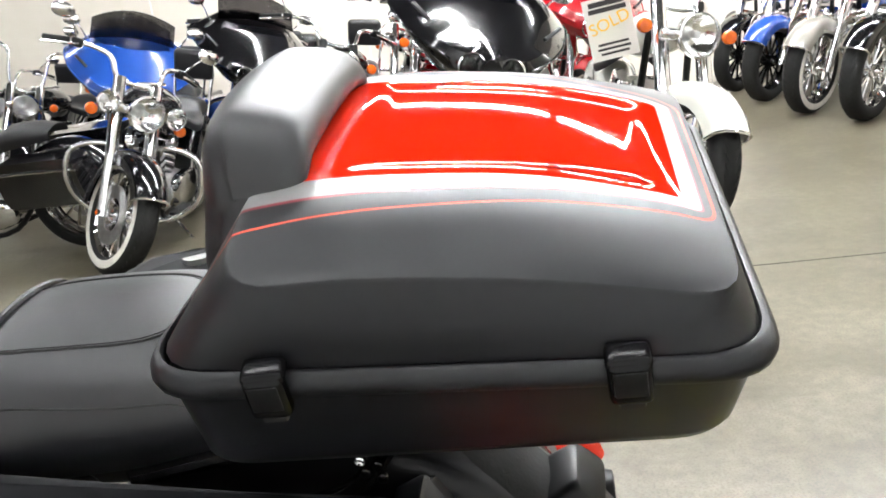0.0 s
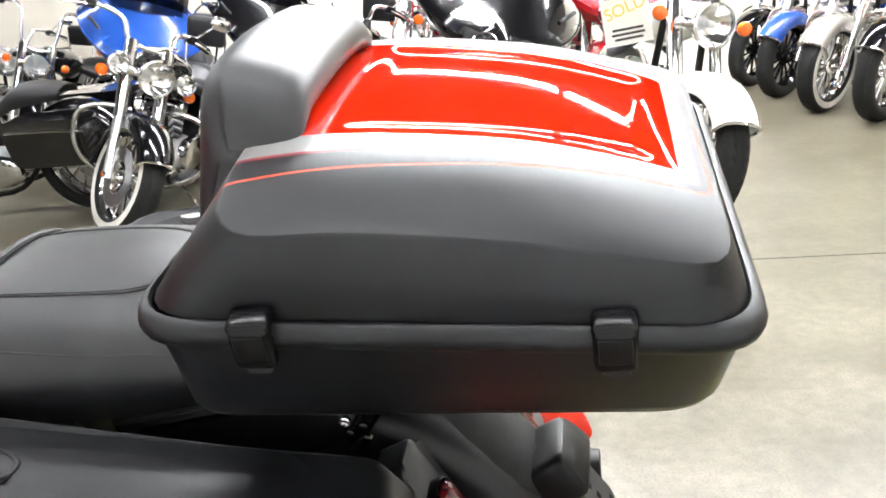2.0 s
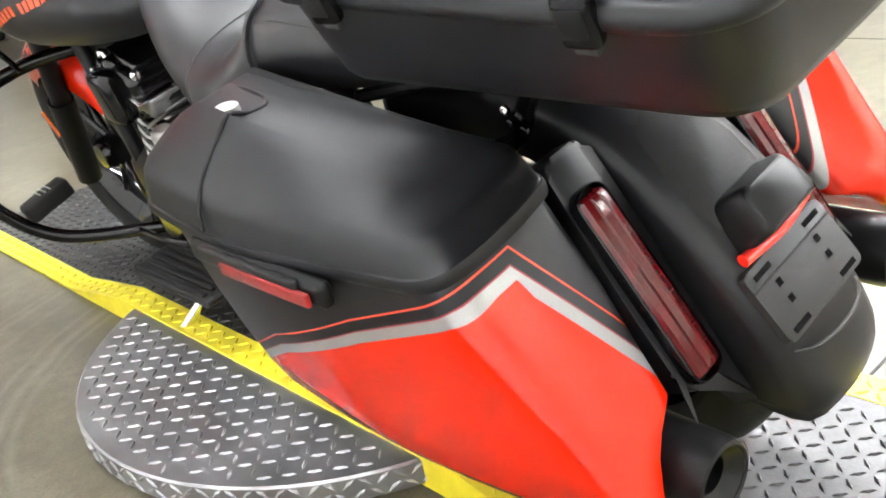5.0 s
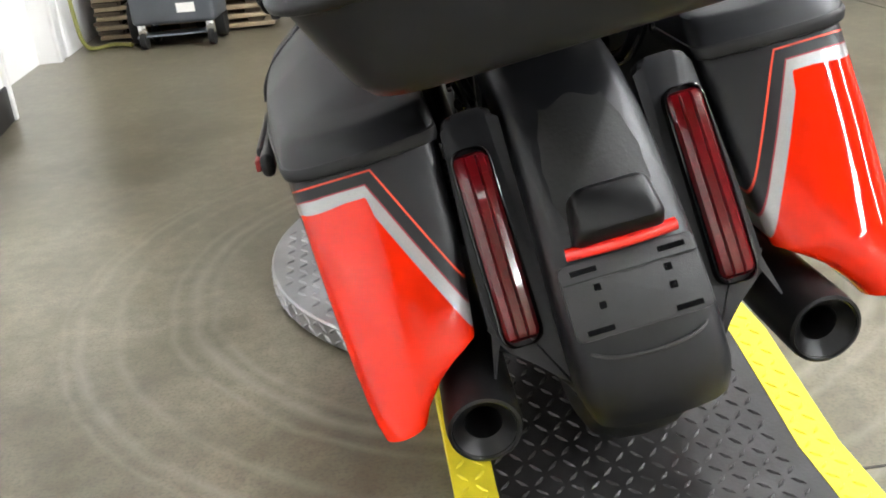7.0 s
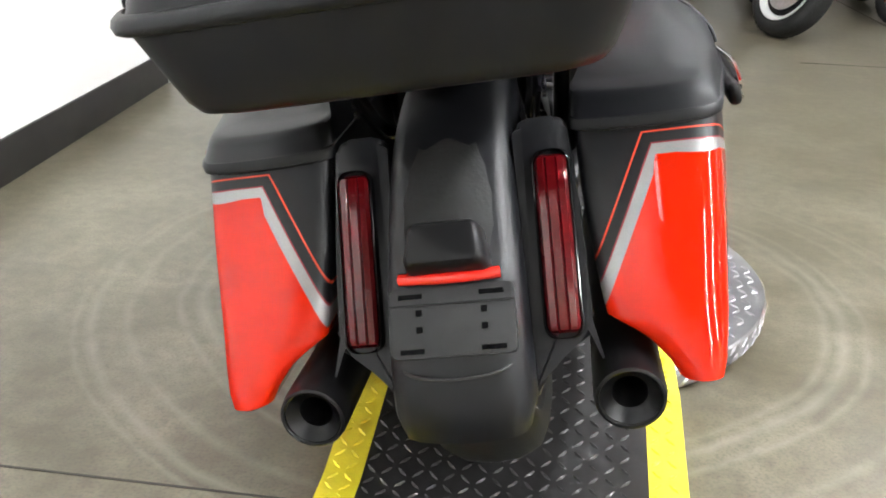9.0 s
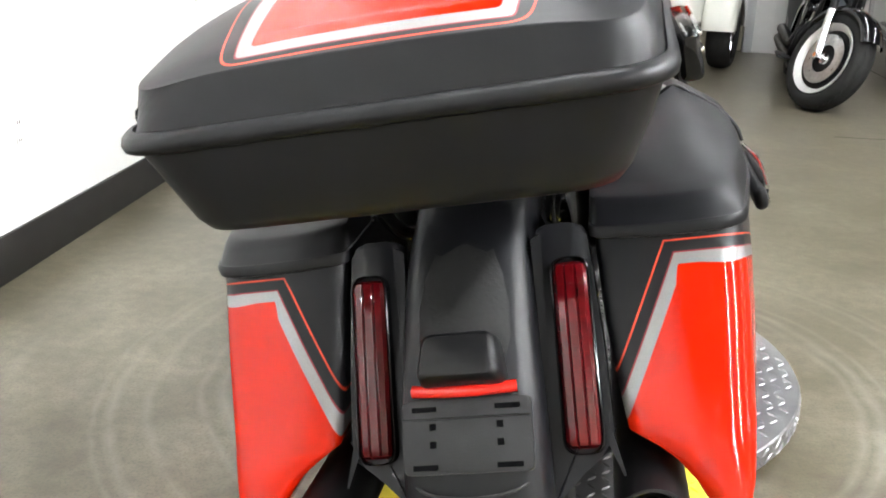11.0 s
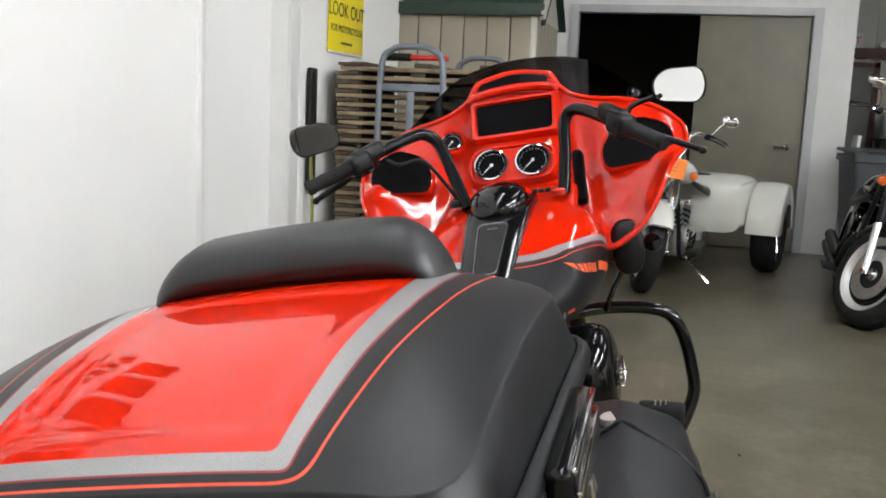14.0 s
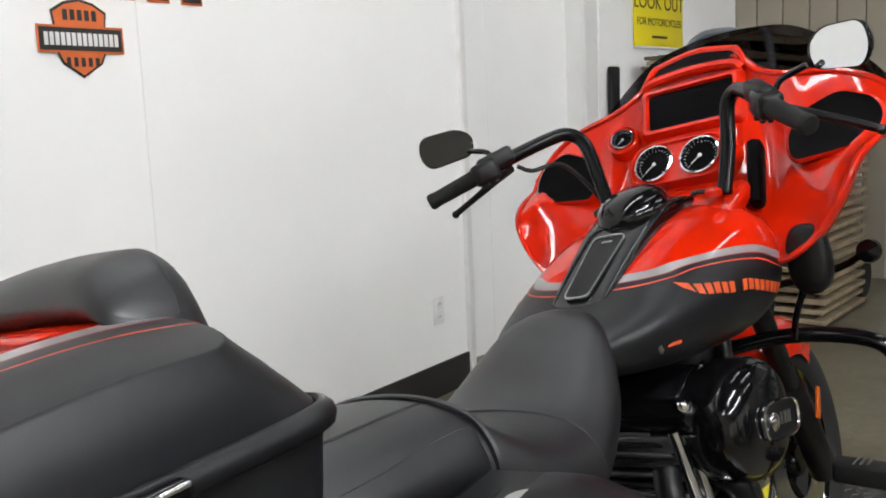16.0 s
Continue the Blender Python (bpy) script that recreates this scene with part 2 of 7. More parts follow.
def rounded(corners, r, n=5):
    """Outline of a polygon with its corners rounded; r is one radius or one a corner."""
    out = []
    k = len(corners)
    for i in range(k):
        p, a, b = Vector(corners[i]), Vector(corners[i - 1]), Vector(corners[(i + 1) % k])
        rr = r[i] if isinstance(r, (list, tuple)) else r
        da, db = (a - p), (b - p)
        rr = min(rr, da.length * 0.49, db.length * 0.49)
        s, e = p + da.normalized() * rr, p + db.normalized() * rr
        for j in range(n + 1):
            t = j / n
            out.append((s * (1 - t) + p * t) * (1 - t) + (p * (1 - t) + e * t) * t)
    return out


def ring(cx, cy, rx, ry, n=24, e=2.0):
    """Superellipse outline."""
    out = []
    for k in range(n):
        a = 2 * math.pi * k / n
        c, s = math.cos(a), math.sin(a)
        out.append((cx + rx * math.copysign(abs(c) ** (2 / e), c), cy + ry * math.copysign(abs(s) ** (2 / e), s)))
    return out


def lin(v, pts):
    """Straight pieces through (v, f)."""
    for (a, fa), (b, fb) in zip(pts, pts[1:]):
        if v <= b:
            return fa + (fb - fa) * max(0, (v - a)) / (b - a)
    return pts[-1][1]


def axis_to(p, q):
    """Pose at p whose z points to q."""
    d = Vector(q) - Vector(p)
    return Matrix.Translation(p) @ d.to_track_quat("Z", "Y").to_matrix().to_4x4()


# ---------------------------------------------------------------- room
wall_white = mat("white_painted_wall", (0.86, 0.86, 0.85), 0.55, var=0.025, scale=1.5, bump=0.06, bscale=60)
wall_cream = mat("cream_wall", (0.74, 0.69, 0.60), 0.6, var=0.03, scale=1.2, bump=0.06, bscale=60)
trim_white = mat("white_trim", (0.78, 0.78, 0.77), 0.4, var=0.03, scale=6)
base_black = mat("black_rubber_base", (0.018, 0.017, 0.017), 0.5, var=0.15, scale=8)
ceil_mat = mat("grey_ceiling_deck", (0.07, 0.067, 0.062), 0.8, var=0.05, scale=2)
liner = mat("ribbed_liner_panel", (0.62, 0.62, 0.60), 0.45, var=0.05, scale=2)
iron_red = mat("red_oxide_steel", (0.085, 0.018, 0.018), 0.5, var=0.2, scale=12)
yellow_paint = mat("worn_yellow_paint", (0.80, 0.68, 0.03), 0.45, var=0.12, scale=18, bump=0.2, bscale=120)


def concrete_material():
    """Sealed grey-brown slab: broad stains, small blotches, a soft sheen, and turning scuffs round the turntable."""
    m = mat("sealed_concrete", (0.20, 0.18, 0.15), 0.3, spec=0.32)
    n = Nodes(m)

    def noise_(scale, detail=6, rough=0.6, dist=0.0):
        t = n.nt.nodes.new("ShaderNodeTexNoise")
        t.inputs["Scale"].default_value, t.inputs["Detail"].default_value, t.inputs["Roughness"].default_value, t.inputs["Distortion"].default_value = scale, detail, rough, dist
        n.nt.links.new(n.vec, t.inputs["Vector"])
        return t.outputs["Fac"]

    big, mid, fine, grit = noise_(0.8, 5, 0.55), noise_(3.4, 5, 0.55, 0.6), noise_(24, 5, 0.6), noise_(150, 2, 0.5)
    col = n.mix(n.step(big, 0.5, 0.22), (0.066, 0.056, 0.033), (0.165, 0.148, 0.104))
    col = n.mix(n.op("MULTIPLY", n.step(mid, 0.53, 0.14), 0.60), col, (0.230, 0.208, 0.155))
    col = n.mix(n.op("MULTIPLY", n.step(fine, 0.53, 0.16), 0.45), col, (0.058, 0.050, 0.033))
    col = n.mix(n.op("MULTIPLY", n.step(grit, 0.58, 0.12), 0.45), col, (0.055, 0.049, 0.037))
    # scuff rings
    dx, dy = n.op("ADD", n.x, 0.03), n.op("SUBTRACT", n.y, 0.585)
    r = n.op("SQRT", n.op("ADD", n.op("MULTIPLY", dx, dx), n.op("MULTIPLY", dy, dy)))
    r2 = n.op("MULTIPLY_ADD", mid, 0.05, n.op("SUBTRACT", r, 0.025))
    scuff = None
    for rad, wide, amount in ((0.735, 0.016, 0.4), (0.775, 0.022, 0.6), (0.825, 0.014, 0.4), (0.945, 0.018, 0.35), (1.025, 0.018, 0.45), (1.06, 0.010, 0.3), (1.31, 0.03, 0.25)):
        a = n.op("SUBTRACT", 1.0, n.op("MINIMUM", n.op("DIVIDE", n.op("ABSOLUTE", n.op("SUBTRACT", r2, rad)), wide), 1.0))
        a = n.op("MULTIPLY", n.op("MULTIPLY", a, amount), n.step(noise_(7, 4), 0.42, 0.2))
        scuff = a if scuff is None else n.op("MAXIMUM", scuff, a)
    col = n.mix(scuff, col, (0.26, 0.252, 0.21))
    b = n.nt.nodes["Principled BSDF"]
    n.nt.links.new(col, b.inputs["Base Color"])
    rough = n.op("MULTIPLY_ADD", mid, 0.08, 0.22)
    rough = n.op("MULTIPLY_ADD", scuff, 0.25, n.op("MULTIPLY_ADD", big, 0.08, rough))
    n.nt.links.new(rough, b.inputs["Roughness"])
    bp = n.nt.nodes.new("ShaderNodeBump")
    bp.inputs["Strength"].default_value, bp.inputs["Distance"].default_value = 0.04, 0.002
    n.nt.links.new(grit, bp.inputs["Height"])
    n.nt.links.new(bp.outputs[0], b.inputs["Normal"])
    return m


def structure(name, bm, material, label, category="wall"):
    return tagged(part(name, bm, material), label, category, kind="structure")


def span(x0, x1, y0, y1, z0, z1, bev=0.0, bm=None):
    return rbox(abs(x1 - x0), abs(y1 - y0), abs(z1 - z0), bev, pose((x0 + x1) / 2, (y0 + y1) / 2, (z0 + z1) / 2), bm)


structure("floor", span(-7, 15, -8, 16, -0.2, 0.0), concrete_material(), "sealed grey-brown concrete slab with stains and turning scuffs", "floor")
structure("ceiling", span(-7, 15, -8, 16, 5.0, 5.2), ceil_mat, "dull grey metal deck ceiling", "ceiling")
joint = mat("slab_joint", (0.035, 0.032, 0.028), 0.8, var=0.3, scale=30)
structure("joint_1", span(-1.55, 8.2, -0.366, -0.361, -0.004, 0.0012), joint, "dark saw-cut joint in the slab", "floor joint")
structure("joint_2", span(1.35, 8.2, 4.0, 4.006, -0.004, 0.0012), joint, "dark saw-cut joint in the slab", "floor joint")
structure("joint_3", span(2.3, 2.306, -7, 13, -0.004, 0.0012), joint, "dark saw-cut joint in the slab", "floor joint")

# left partition beside the motorcycle, at a slight angle to it
SKEW = Matrix.Translation((-1.8204, 2.58, 0)) @ Matrix.Rotation(math.atan(0.08), 4, "Z") @ Matrix.Translation((1.85, -2.58, 0))


def skewed(name, bm, material, label, category="wall"):
    ob = structure(name, bm, material, label, category)
    ob.matrix_basis = SKEW
    return ob


skewed("wall_west", span(-1.97, -1.85, -8.4, 2.53, 0, 5.0), wall_white, "plain white painted partition wall")
skewed("trim_1", span(-1.975, -1.828, 2.53, 2.57, 0, 5.0, 0.004), trim_white, "white end trim of the partition", "trim")
skewed("baseboard", span(-1.85, -1.838, -8.4, 2.53, 0.0, 0.145, 0.003), base_black, "black rubber wall base", "baseboard")
for yy in (-3.9, -1.5, 0.9):
    skewed("wall_seam", span(-1.8505, -1.8485, yy, yy + 0.004, 0.145, 5.0), trim_white, "faint joint between wall panels", "trim")
structure("wall_west_recess", span(-2.17, -2.05, 2.50, 3.80, 0, 5.0), wall_white, "white panel wall behind the partition")
structure("wall_seam", span(-2.0505, -2.0485, 3.05, 3.054, 0, 5.0), trim_white, "faint joint between wall panels", "trim")
b = span(-2.10, -1.94, 3.78, 3.94, 0, 5.0, 0.004)
rbox(0.02, 0.05, 5.0, 0.004, pose(-1.935, 3.80, 2.5), b)
structure("trim_2", b, trim_white, "white post trim at the wall's end", "trim")
structure("wall_west_far", span(-2.05, -1.93, 3.94, 8.3, 0, 5.0), wall_white, "white wall behind the stored goods")
structure("wall_south", span(-7, 15, -8.12, -8, 0, 5.0), wall_cream, "plain cream wall")
# far side of the showroom
structure("wall_east", span(8.2, 8.32, -8, 16, 0, 2.7), wall_cream, "cream partition wall behind the parked motorcycles")
structure("wall_far_east", span(14.8, 15, -8, 16, 0, 5.0), ceil_mat, "dull dark metal wall beyond the partition")
for yy in (-0.6, 1.6, 3.8, 6.0):
    structure("wall_seam", span(8.195, 8.2, yy, yy + 0.012, 0, 2.7), trim_white, "faint joint between wall panels", "trim")
# door wall
wd = 8.3
b = span(-2.05, -0.86, wd, wd + 0.14, 0, 5.0)
span(1.35, 1.60, wd, wd + 0.14, 0, 5.0, 0, b)
span(-0.86, 1.35, wd, wd + 0.14, 2.24, 5.0, 0, b)
structure("wall_north", b, trim_white, "pale grey wall with a double doorway")
b = span(-0.93, -0.845, wd - 0.02, wd + 0.15, 0, 2.30, 0.004)
span(1.335, 1.42, wd - 0.02, wd + 0.15, 0, 2.30, 0.004, b)
span(-0.845, 1.335, wd - 0.02, wd + 0.15, 2.225, 2.30, 0.004, b)
frame_grey = mat("grey_door_frame", (0.55, 0.56, 0.57), 0.45, var=0.05, scale=5)
structure("door_frame", b, frame_grey, "pale grey steel double door frame", "door frame")
olive = mat("taupe_painted_door", (0.20, 0.185, 0.14), 0.45, var=0.12, scale=3, bump=0.1, bscale=50)
dr = structure("door_1", span(0.315, 1.33, wd + 0.03, wd + 0.075, 0.01, 2.22, 0.003), olive, "closed taupe door leaf beside an open one", "door")
b = lathe([(0.028, 0.0), (0.028, 0.01), (0.010, 0.014), (0.010, 0.05), (0.0, 0.05)], 16, pose(1.20, wd + 0.03, 1.0, 90, 0, 0), cap=False)
tube([(1.20, wd - 0.015, 1.0), (1.14, wd - 0.018, 1.0), (1.08, wd - 0.012, 1.0)], 0.009, 8, 3, b)
part("door_handle", b, chrome, dr, "bright lever handle")
# the back room's lack of light is put into its wall colour
unlit_shade_wall = mat("unlit_room_wall_shade", (0.06, 0.055, 0.05), 0.8, var=0.1)
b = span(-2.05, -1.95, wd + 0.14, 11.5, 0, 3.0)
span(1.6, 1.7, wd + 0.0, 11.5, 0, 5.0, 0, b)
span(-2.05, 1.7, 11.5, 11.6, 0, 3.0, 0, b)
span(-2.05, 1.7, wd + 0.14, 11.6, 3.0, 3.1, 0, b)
structure("back_room", b, unlit_shade_wall, "unlit room behind the open door leaf")
structure("corner_trim", span(1.598, 1.712, wd - 0.004, wd + 0.06, 0, 5.0), trim_white, "corner trim of the wall", "trim")
# workshop end: ribbed liner wall, steel column, rails, exit door
nw = 13.0
structure("wall_workshop", span(1.6, 9.5, nw, nw + 0.1, 0, 5.0), liner, "ribbed pale liner panels of the workshop wall")
b = bm_new()
for k in range(40):
    span(1.75 + 0.16 * k, 1.78 + 0.16 * k, nw - 0.012, nw, 1.0, 5.0, 0, b)
structure("panel_ribs", b, liner, "upright ribs of the liner panels", "wall")
b = span(3.02, 3.24, nw - 0.30, nw - 0.27, 0, 5.0)
span(3.02, 3.24, nw - 0.06, nw - 0.03, 0, 5.0, 0, b)
span(3.12, 3.14, nw - 0.28, nw - 0.04, 0, 5.0, 0, b)
structure("steel_column", b, iron_red, "red oxide steel wide-flange column", "column")
b = span(2.0, 2.98, nw - 0.16, nw - 0.02, 2.17, 2.30)
span(3.26, 8.2, nw - 0.16, nw - 0.02, 2.22, 2.33, 0, b)
structure("wall_girt", b, iron_red, "red oxide horizontal steel rail", "rail")
exit_grey = mat("grey_steel_door", (0.24, 0.24, 0.24), 0.5, var=0.05)
structure("door_2", span(2.10, 2.72, nw - 0.06, nw - 0.02, 0, 2.05, 0.003), exit_grey, "closed grey steel exit door", "door")
b = span(2.03, 2.10, nw - 0.09, nw - 0.02, 0, 2.12)
span(2.72, 2.79, nw - 0.09, nw - 0.02, 0, 2.12, 0, b)
span(2.03, 2.79, nw - 0.09, nw - 0.02, 2.05, 2.12, 0, b)
structure("door_frame", b, iron_red, "dark red frame of the exit door", "door frame")
# ceiling lights
lamp_white = mat("white_enamel", (0.75, 0.75, 0.75), 0.35)
tube_glow = glow("lit_fluorescent_tube", (1.0, 0.97, 0.92), 6.0)
glows = {}
for sx, sy, power in STRIPS:
    fx = thing("ceiling_light", pose(sx, sy, 4.02), "white strip light with two lit fluorescent tubes", "ceiling light", "strip lights")
    part("housing", rbox(0.26, 3.7, 0.05, 0.006, pose(0, 0, 0.06)), lamp_white, fx)
    if power not in glows:
        glows[power] = glow("lit_tube", (0.97, 0.985, 1.0), power)
    for q in (-0.05, 0.05):
        part("lamp_tube", tube([(q, -1.8, 0.008), (q, 1.8, 0.008)], 0.016, 10, 1), glows[power], fx)
    for q in (-1.4, 1.4):
        part("hanger", tube([(0, q, 0.08), (0, q, 0.98)], 0.004, 6, 1), steel, fx)

# ---------------------------------------------------------------- turntable under the motorcycle
tread_dark = mat("dark_tread_plate", (0.055, 0.054, 0.054), 0.42, metal=0.6, var=0.25, scale=14, bump=0.15, bscale=150)
tread_bright = mat("bright_tread_plate", (0.36, 0.36, 0.37), 0.34, metal=0.85, var=0.2, scale=10, bump=0.15, bscale=150)
CX, CY, RD = -0.03, 0.585, 0.592
tt = thing("turntable", pose(0, 0, 0), "round steel turntable with a tread-plate track and yellow edges", "turntable")
part("disc", lathe([(0.0, 0.004), (RD - 0.02, 0.004), (RD - 0.004, 0.010), (RD, 0.016), (RD, 0.056), (RD - 0.004, 0.060), (0.0, 0.060)], 96, pose(CX, CY, 0), cap=False), tread_bright, tt, "bright tread-plate disc", 30)


def lozenges(x0, x1, y0, y1, z, pitch, keep=lambda x, y: True):
    """Raised tread bars, crossed at right angles in a basket pattern."""
    vs, fs = [], []
    nx, ny = int((x1 - x0) / pitch), int((y1 - y0) / pitch)
    for i in range(nx):
        for j in range(ny):
            x, y = x0 + (i + 0.5) * pitch, y0 + (j + 0.5) * pitch
            if not keep(x, y):
                continue
            a = radians(45 if (i + j) % 2 else -45)
            c, s = math.cos(a), math.sin(a)
            l, w, h = pitch * 0.46, pitch * 0.13, 0.0032
            k = len(vs)
            for px, py, pz in ((-l, 0, 0), (0, -w, 0), (l, 0, 0), (0, w, 0), (-l * 0.5, 0, h), (l * 0.5, 0, h)):
                qy = y + px * s + py * c
                vs.append((x + px * c - py * s, qy, (z(qy) if callable(z) else z) + pz))
            fs += [(k, k + 1, k + 4), (k + 1, k + 5, k + 4), (k + 1, k + 2, k + 5), (k + 2, k + 3, k + 5), (k + 3, k + 4, k + 5), (k + 3, k, k + 4)]
    me = bpy.data.meshes.new("tread_relief")
    me.from_pydata(vs, [], fs)
    return me


def tread(me, material, parent, label):
    me.materials.append(material)
    ob = new("tread_relief", me)
    ob.parent = parent
    return tagged(ob, label, kind="stuff")


def rim_lozenges():
    """Tread bars round the upright side of the disc."""
    vs, fs = [], []
    count = 132
    for i in range(count):
        for j in range(2):
            a0, h = 2 * math.pi * (i + 0.5 * j) / count, 0.024 + 0.022 * j
            s = 1 if (i + j) % 2 else -1
            k = len(vs)
            for u, v, d in ((-0.012, -0.009, 0), (0.002, -0.004, 0), (0.012, 0.009, 0), (-0.002, 0.004, 0), (-0.006, -0.004, 0.003), (0.006, 0.004, 0.003)):
                a = a0 + s * u / RD
                vs.append((CX + (RD + d) * math.cos(a), CY + (RD + d) * math.sin(a), h + v))
            fs += [(k, k + 1, k + 4), (k + 1, k + 5, k + 4), (k + 1, k + 2, k + 5), (k + 2, k + 3, k + 5), (k + 3, k + 4, k + 5), (k + 3, k, k + 4)]
    me = bpy.data.meshes.new("tread_relief")
    me.from_pydata(vs, [], fs)
    return me


X0, X1, Y0, Y1 = -0.305, 0.310, -1.15, 2.45
RAMP = [(Y0, 0.008), (-0.30, 0.008), (-0.02, 0.064), (1.19, 0.064), (1.55, 0.008), (Y1, 0.008)]


def deck(y):
    return lin(y, RAMP)


def plate(x0, x1, lift):
    """A strip of the track that climbs over the disc."""
    return skin([[Vector((x0, y, 0.002)), Vector((x1, y, 0.002)), Vector((x1, y, z + lift)), Vector((x0, y, z + lift))] for y, z in RAMP], True, True, True)


part("track", plate(X0, X1, 0.0), tread_dark, tt, "dark tread-plate track")
tread(lozenges(X0 + 0.065, X1 - 0.065, Y0, Y1, deck, 0.027), tread_dark, tt, "raised tread bars")
tread(lozenges(X0 + 0.003, X0 + 0.065, Y0, Y1, lambda y: deck(y) + 0.001, 0.027), yellow_paint, tt, "raised tread bars painted yellow")
tread(lozenges(X1 - 0.065, X1 - 0.003, Y0, Y1, lambda y: deck(y) + 0.001, 0.027), yellow_paint, tt, "raised tread bars painted yellow")
tread(lozenges(CX - RD, CX + RD, CY - RD, CY + RD, 0.060, 0.030, lambda x, y: (x - CX) ** 2 + (y - CY) ** 2 < (RD - 0.022) ** 2 and not X0 - 0.01 < x < X1 + 0.01), tread_bright, tt, "raised tread bars")
tread(rim_lozenges(), tread_bright, tt, "raised tread bars on the side of the disc")
for a in (X0, X1 - 0.065):
    part("yellow_edge", plate(a - 0.0006, a + 0.0656, 0.0012), yellow_paint, tt, "worn yellow edge stripe")


# ---------------------------------------------------------------- the red and black touring motorcycle
LEAN = 10.82
bike = thing("touring_motorcycle", pose(0, 0, 0.022, 0, -LEAN, 0), "red and matte black touring motorcycle leaning on its side stand", "motorcycle")


# -- tour pack: tray, rim, lid
def pack_ring(zf, zr, xf, xr, yf, yr, r):
    o = rounded([(-xf, yf), (-xr, yr), (xr, yr), (xf, yf)], r, 7)
    return [Vector((x, y, zr + (zf - zr) * (y - yr) / (yf - yr))) for x, y in o]


tray = skin([
    pack_ring(0.758, 0.732, 0.19, 0.16, -0.15, -0.52, 0.03),
    pack_ring(0.756, 0.730, 0.240, 0.214, -0.115, -0.574, 0.05),
    pack_ring(0.762, 0.736, 0.261, 0.236, -0.10, -0.595, 0.055),
    pack_ring(0.775, 0.750, 0.273, 0.248, -0.098, -0.603, 0.06),
    pack_ring(0.83, 0.797, 0.293, 0.273, -0.098, -0.614, 0.07),
    pack_ring(0.880, 0.838, 0.307, 0.291, -0.098, -0.623, 0.07)], True, True, False)
pack = part("tour_pack", tray, charcoal, bike, "matte black hard tour pack with red lid panel", 60)
rim = []
for zf, zr, g in ((0.875, 0.835, 0.0), (0.875, 0.835, 0.006), (0.878, 0.8375, 0.0105), (0.886, 0.845, 0.0125), (0.894, 0.853, 0.0105), (0.899, 0.858, 0.006), (0.900, 0.859, 0.001), (0.896, 0.855, -0.001)):
    rim.append(pack_ring(zf, zr, 0.3075 + g, 0.292 + g, -0.100 + 0.7 * g, -0.622 - g, 0.07))
part("rim", skin(rim, True), charcoal, pack, "rounded lid rim", 60)

RIDGE = cr([(0, y, z) for y, z in ((-0.66, 0.876), (-0.60, 0.893), (-0.55, 0.904), (-0.45, 0.921), (-0.35, 0.936), (-0.25, 0.946), (-0.15, 0.948), (-0.08, 0.948))], 6)
CROWN = cr([(0, y, z) for y, z in ((-0.66, 0.888), (-0.60, 0.917), (-0.55, 0.942), (-0.45, 0.975), (-0.35, 0.993), (-0.25, 1.003), (-0.15, 1.001), (-0.08, 0.999))], 6)
ARCH = cr([(0, u, f) for u, f in ((-0.33, 0.96), (0, 1.0), (0.33, 0.96), (0.65, 0.82), (0.84, 0.56), (1.0, 0.24), (1.1, 0.0))], 6)


def lid_top(x, y):
    """Height of the crowned lid top, between the ridge along its sides and the crown."""
    zc, zt = lin(y, [(v.y, v.z) for v in RIDGE]), lin(y, [(v.y, v.z) for v in CROWN])
    u = abs(x) / lin(y, [(-0.60, 0.276), (-0.45, 0.294), (-0.30, 0.302), (-0.2, 0.300)])
    return zc + (zt - zc) * lin(u, [(v.y, v.z) for v in ARCH])


def even(points, count):
    """The closed outline again, with corners at equal steps along it."""
    pts = list(points) + [points[0]]
    run = [0.0]
    for a, b in zip(pts, pts[1:]):
        run.append(run[-1] + (b - a).length)
    out, k = [], 0
    for i in range(count):
        t = run[-1] * i / count
        while run[k + 1] < t:
            k += 1
        out.append(pts[k].lerp(pts[k + 1], (t - run[k]) / (run[k + 1] - run[k])))
    return out


foot = even(pack_ring(0.8985, 0.8555, 0.3065, 0.291, -0.104, -0.621, 0.070), 112)
crest = even(pack_ring(0.9, 0.9, 0.296, 0.275, -0.184, -0.606, 0.052), 112)
for v in crest:
    v.z = lid_top(v.x, v.y)
LID = []
for g in (0.0, 0.22, 0.5, 0.78, 0.94, 0.985):
    swell = 0.005 * math.sin(math.pi * g)
    LID.append([a.lerp(b, g) + Vector((a.x / 0.31, 0, 0.5)) * swell for a, b in zip(foot, crest)])
for k in range(30):
    g = 0.996 - 0.974 * (k / 29.0)
    row = [Vector((v.x * g, -0.40 + (v.y + 0.40) * g, 0)) for v in crest]
    for v in row:
        e = min(0.122 + 0.06 * (v.y + 0.56) - abs(v.x), v.y + 0.555, -0.262 - v.y) / 0.018
        e = max(0.0, min(1.0, e))
        v.z = lid_top(v.x, v.y) - 0.0045 * e * e * (3 - 2 * e) - (0.0006 if k == 0 else 0.0)
    LID.append(row)


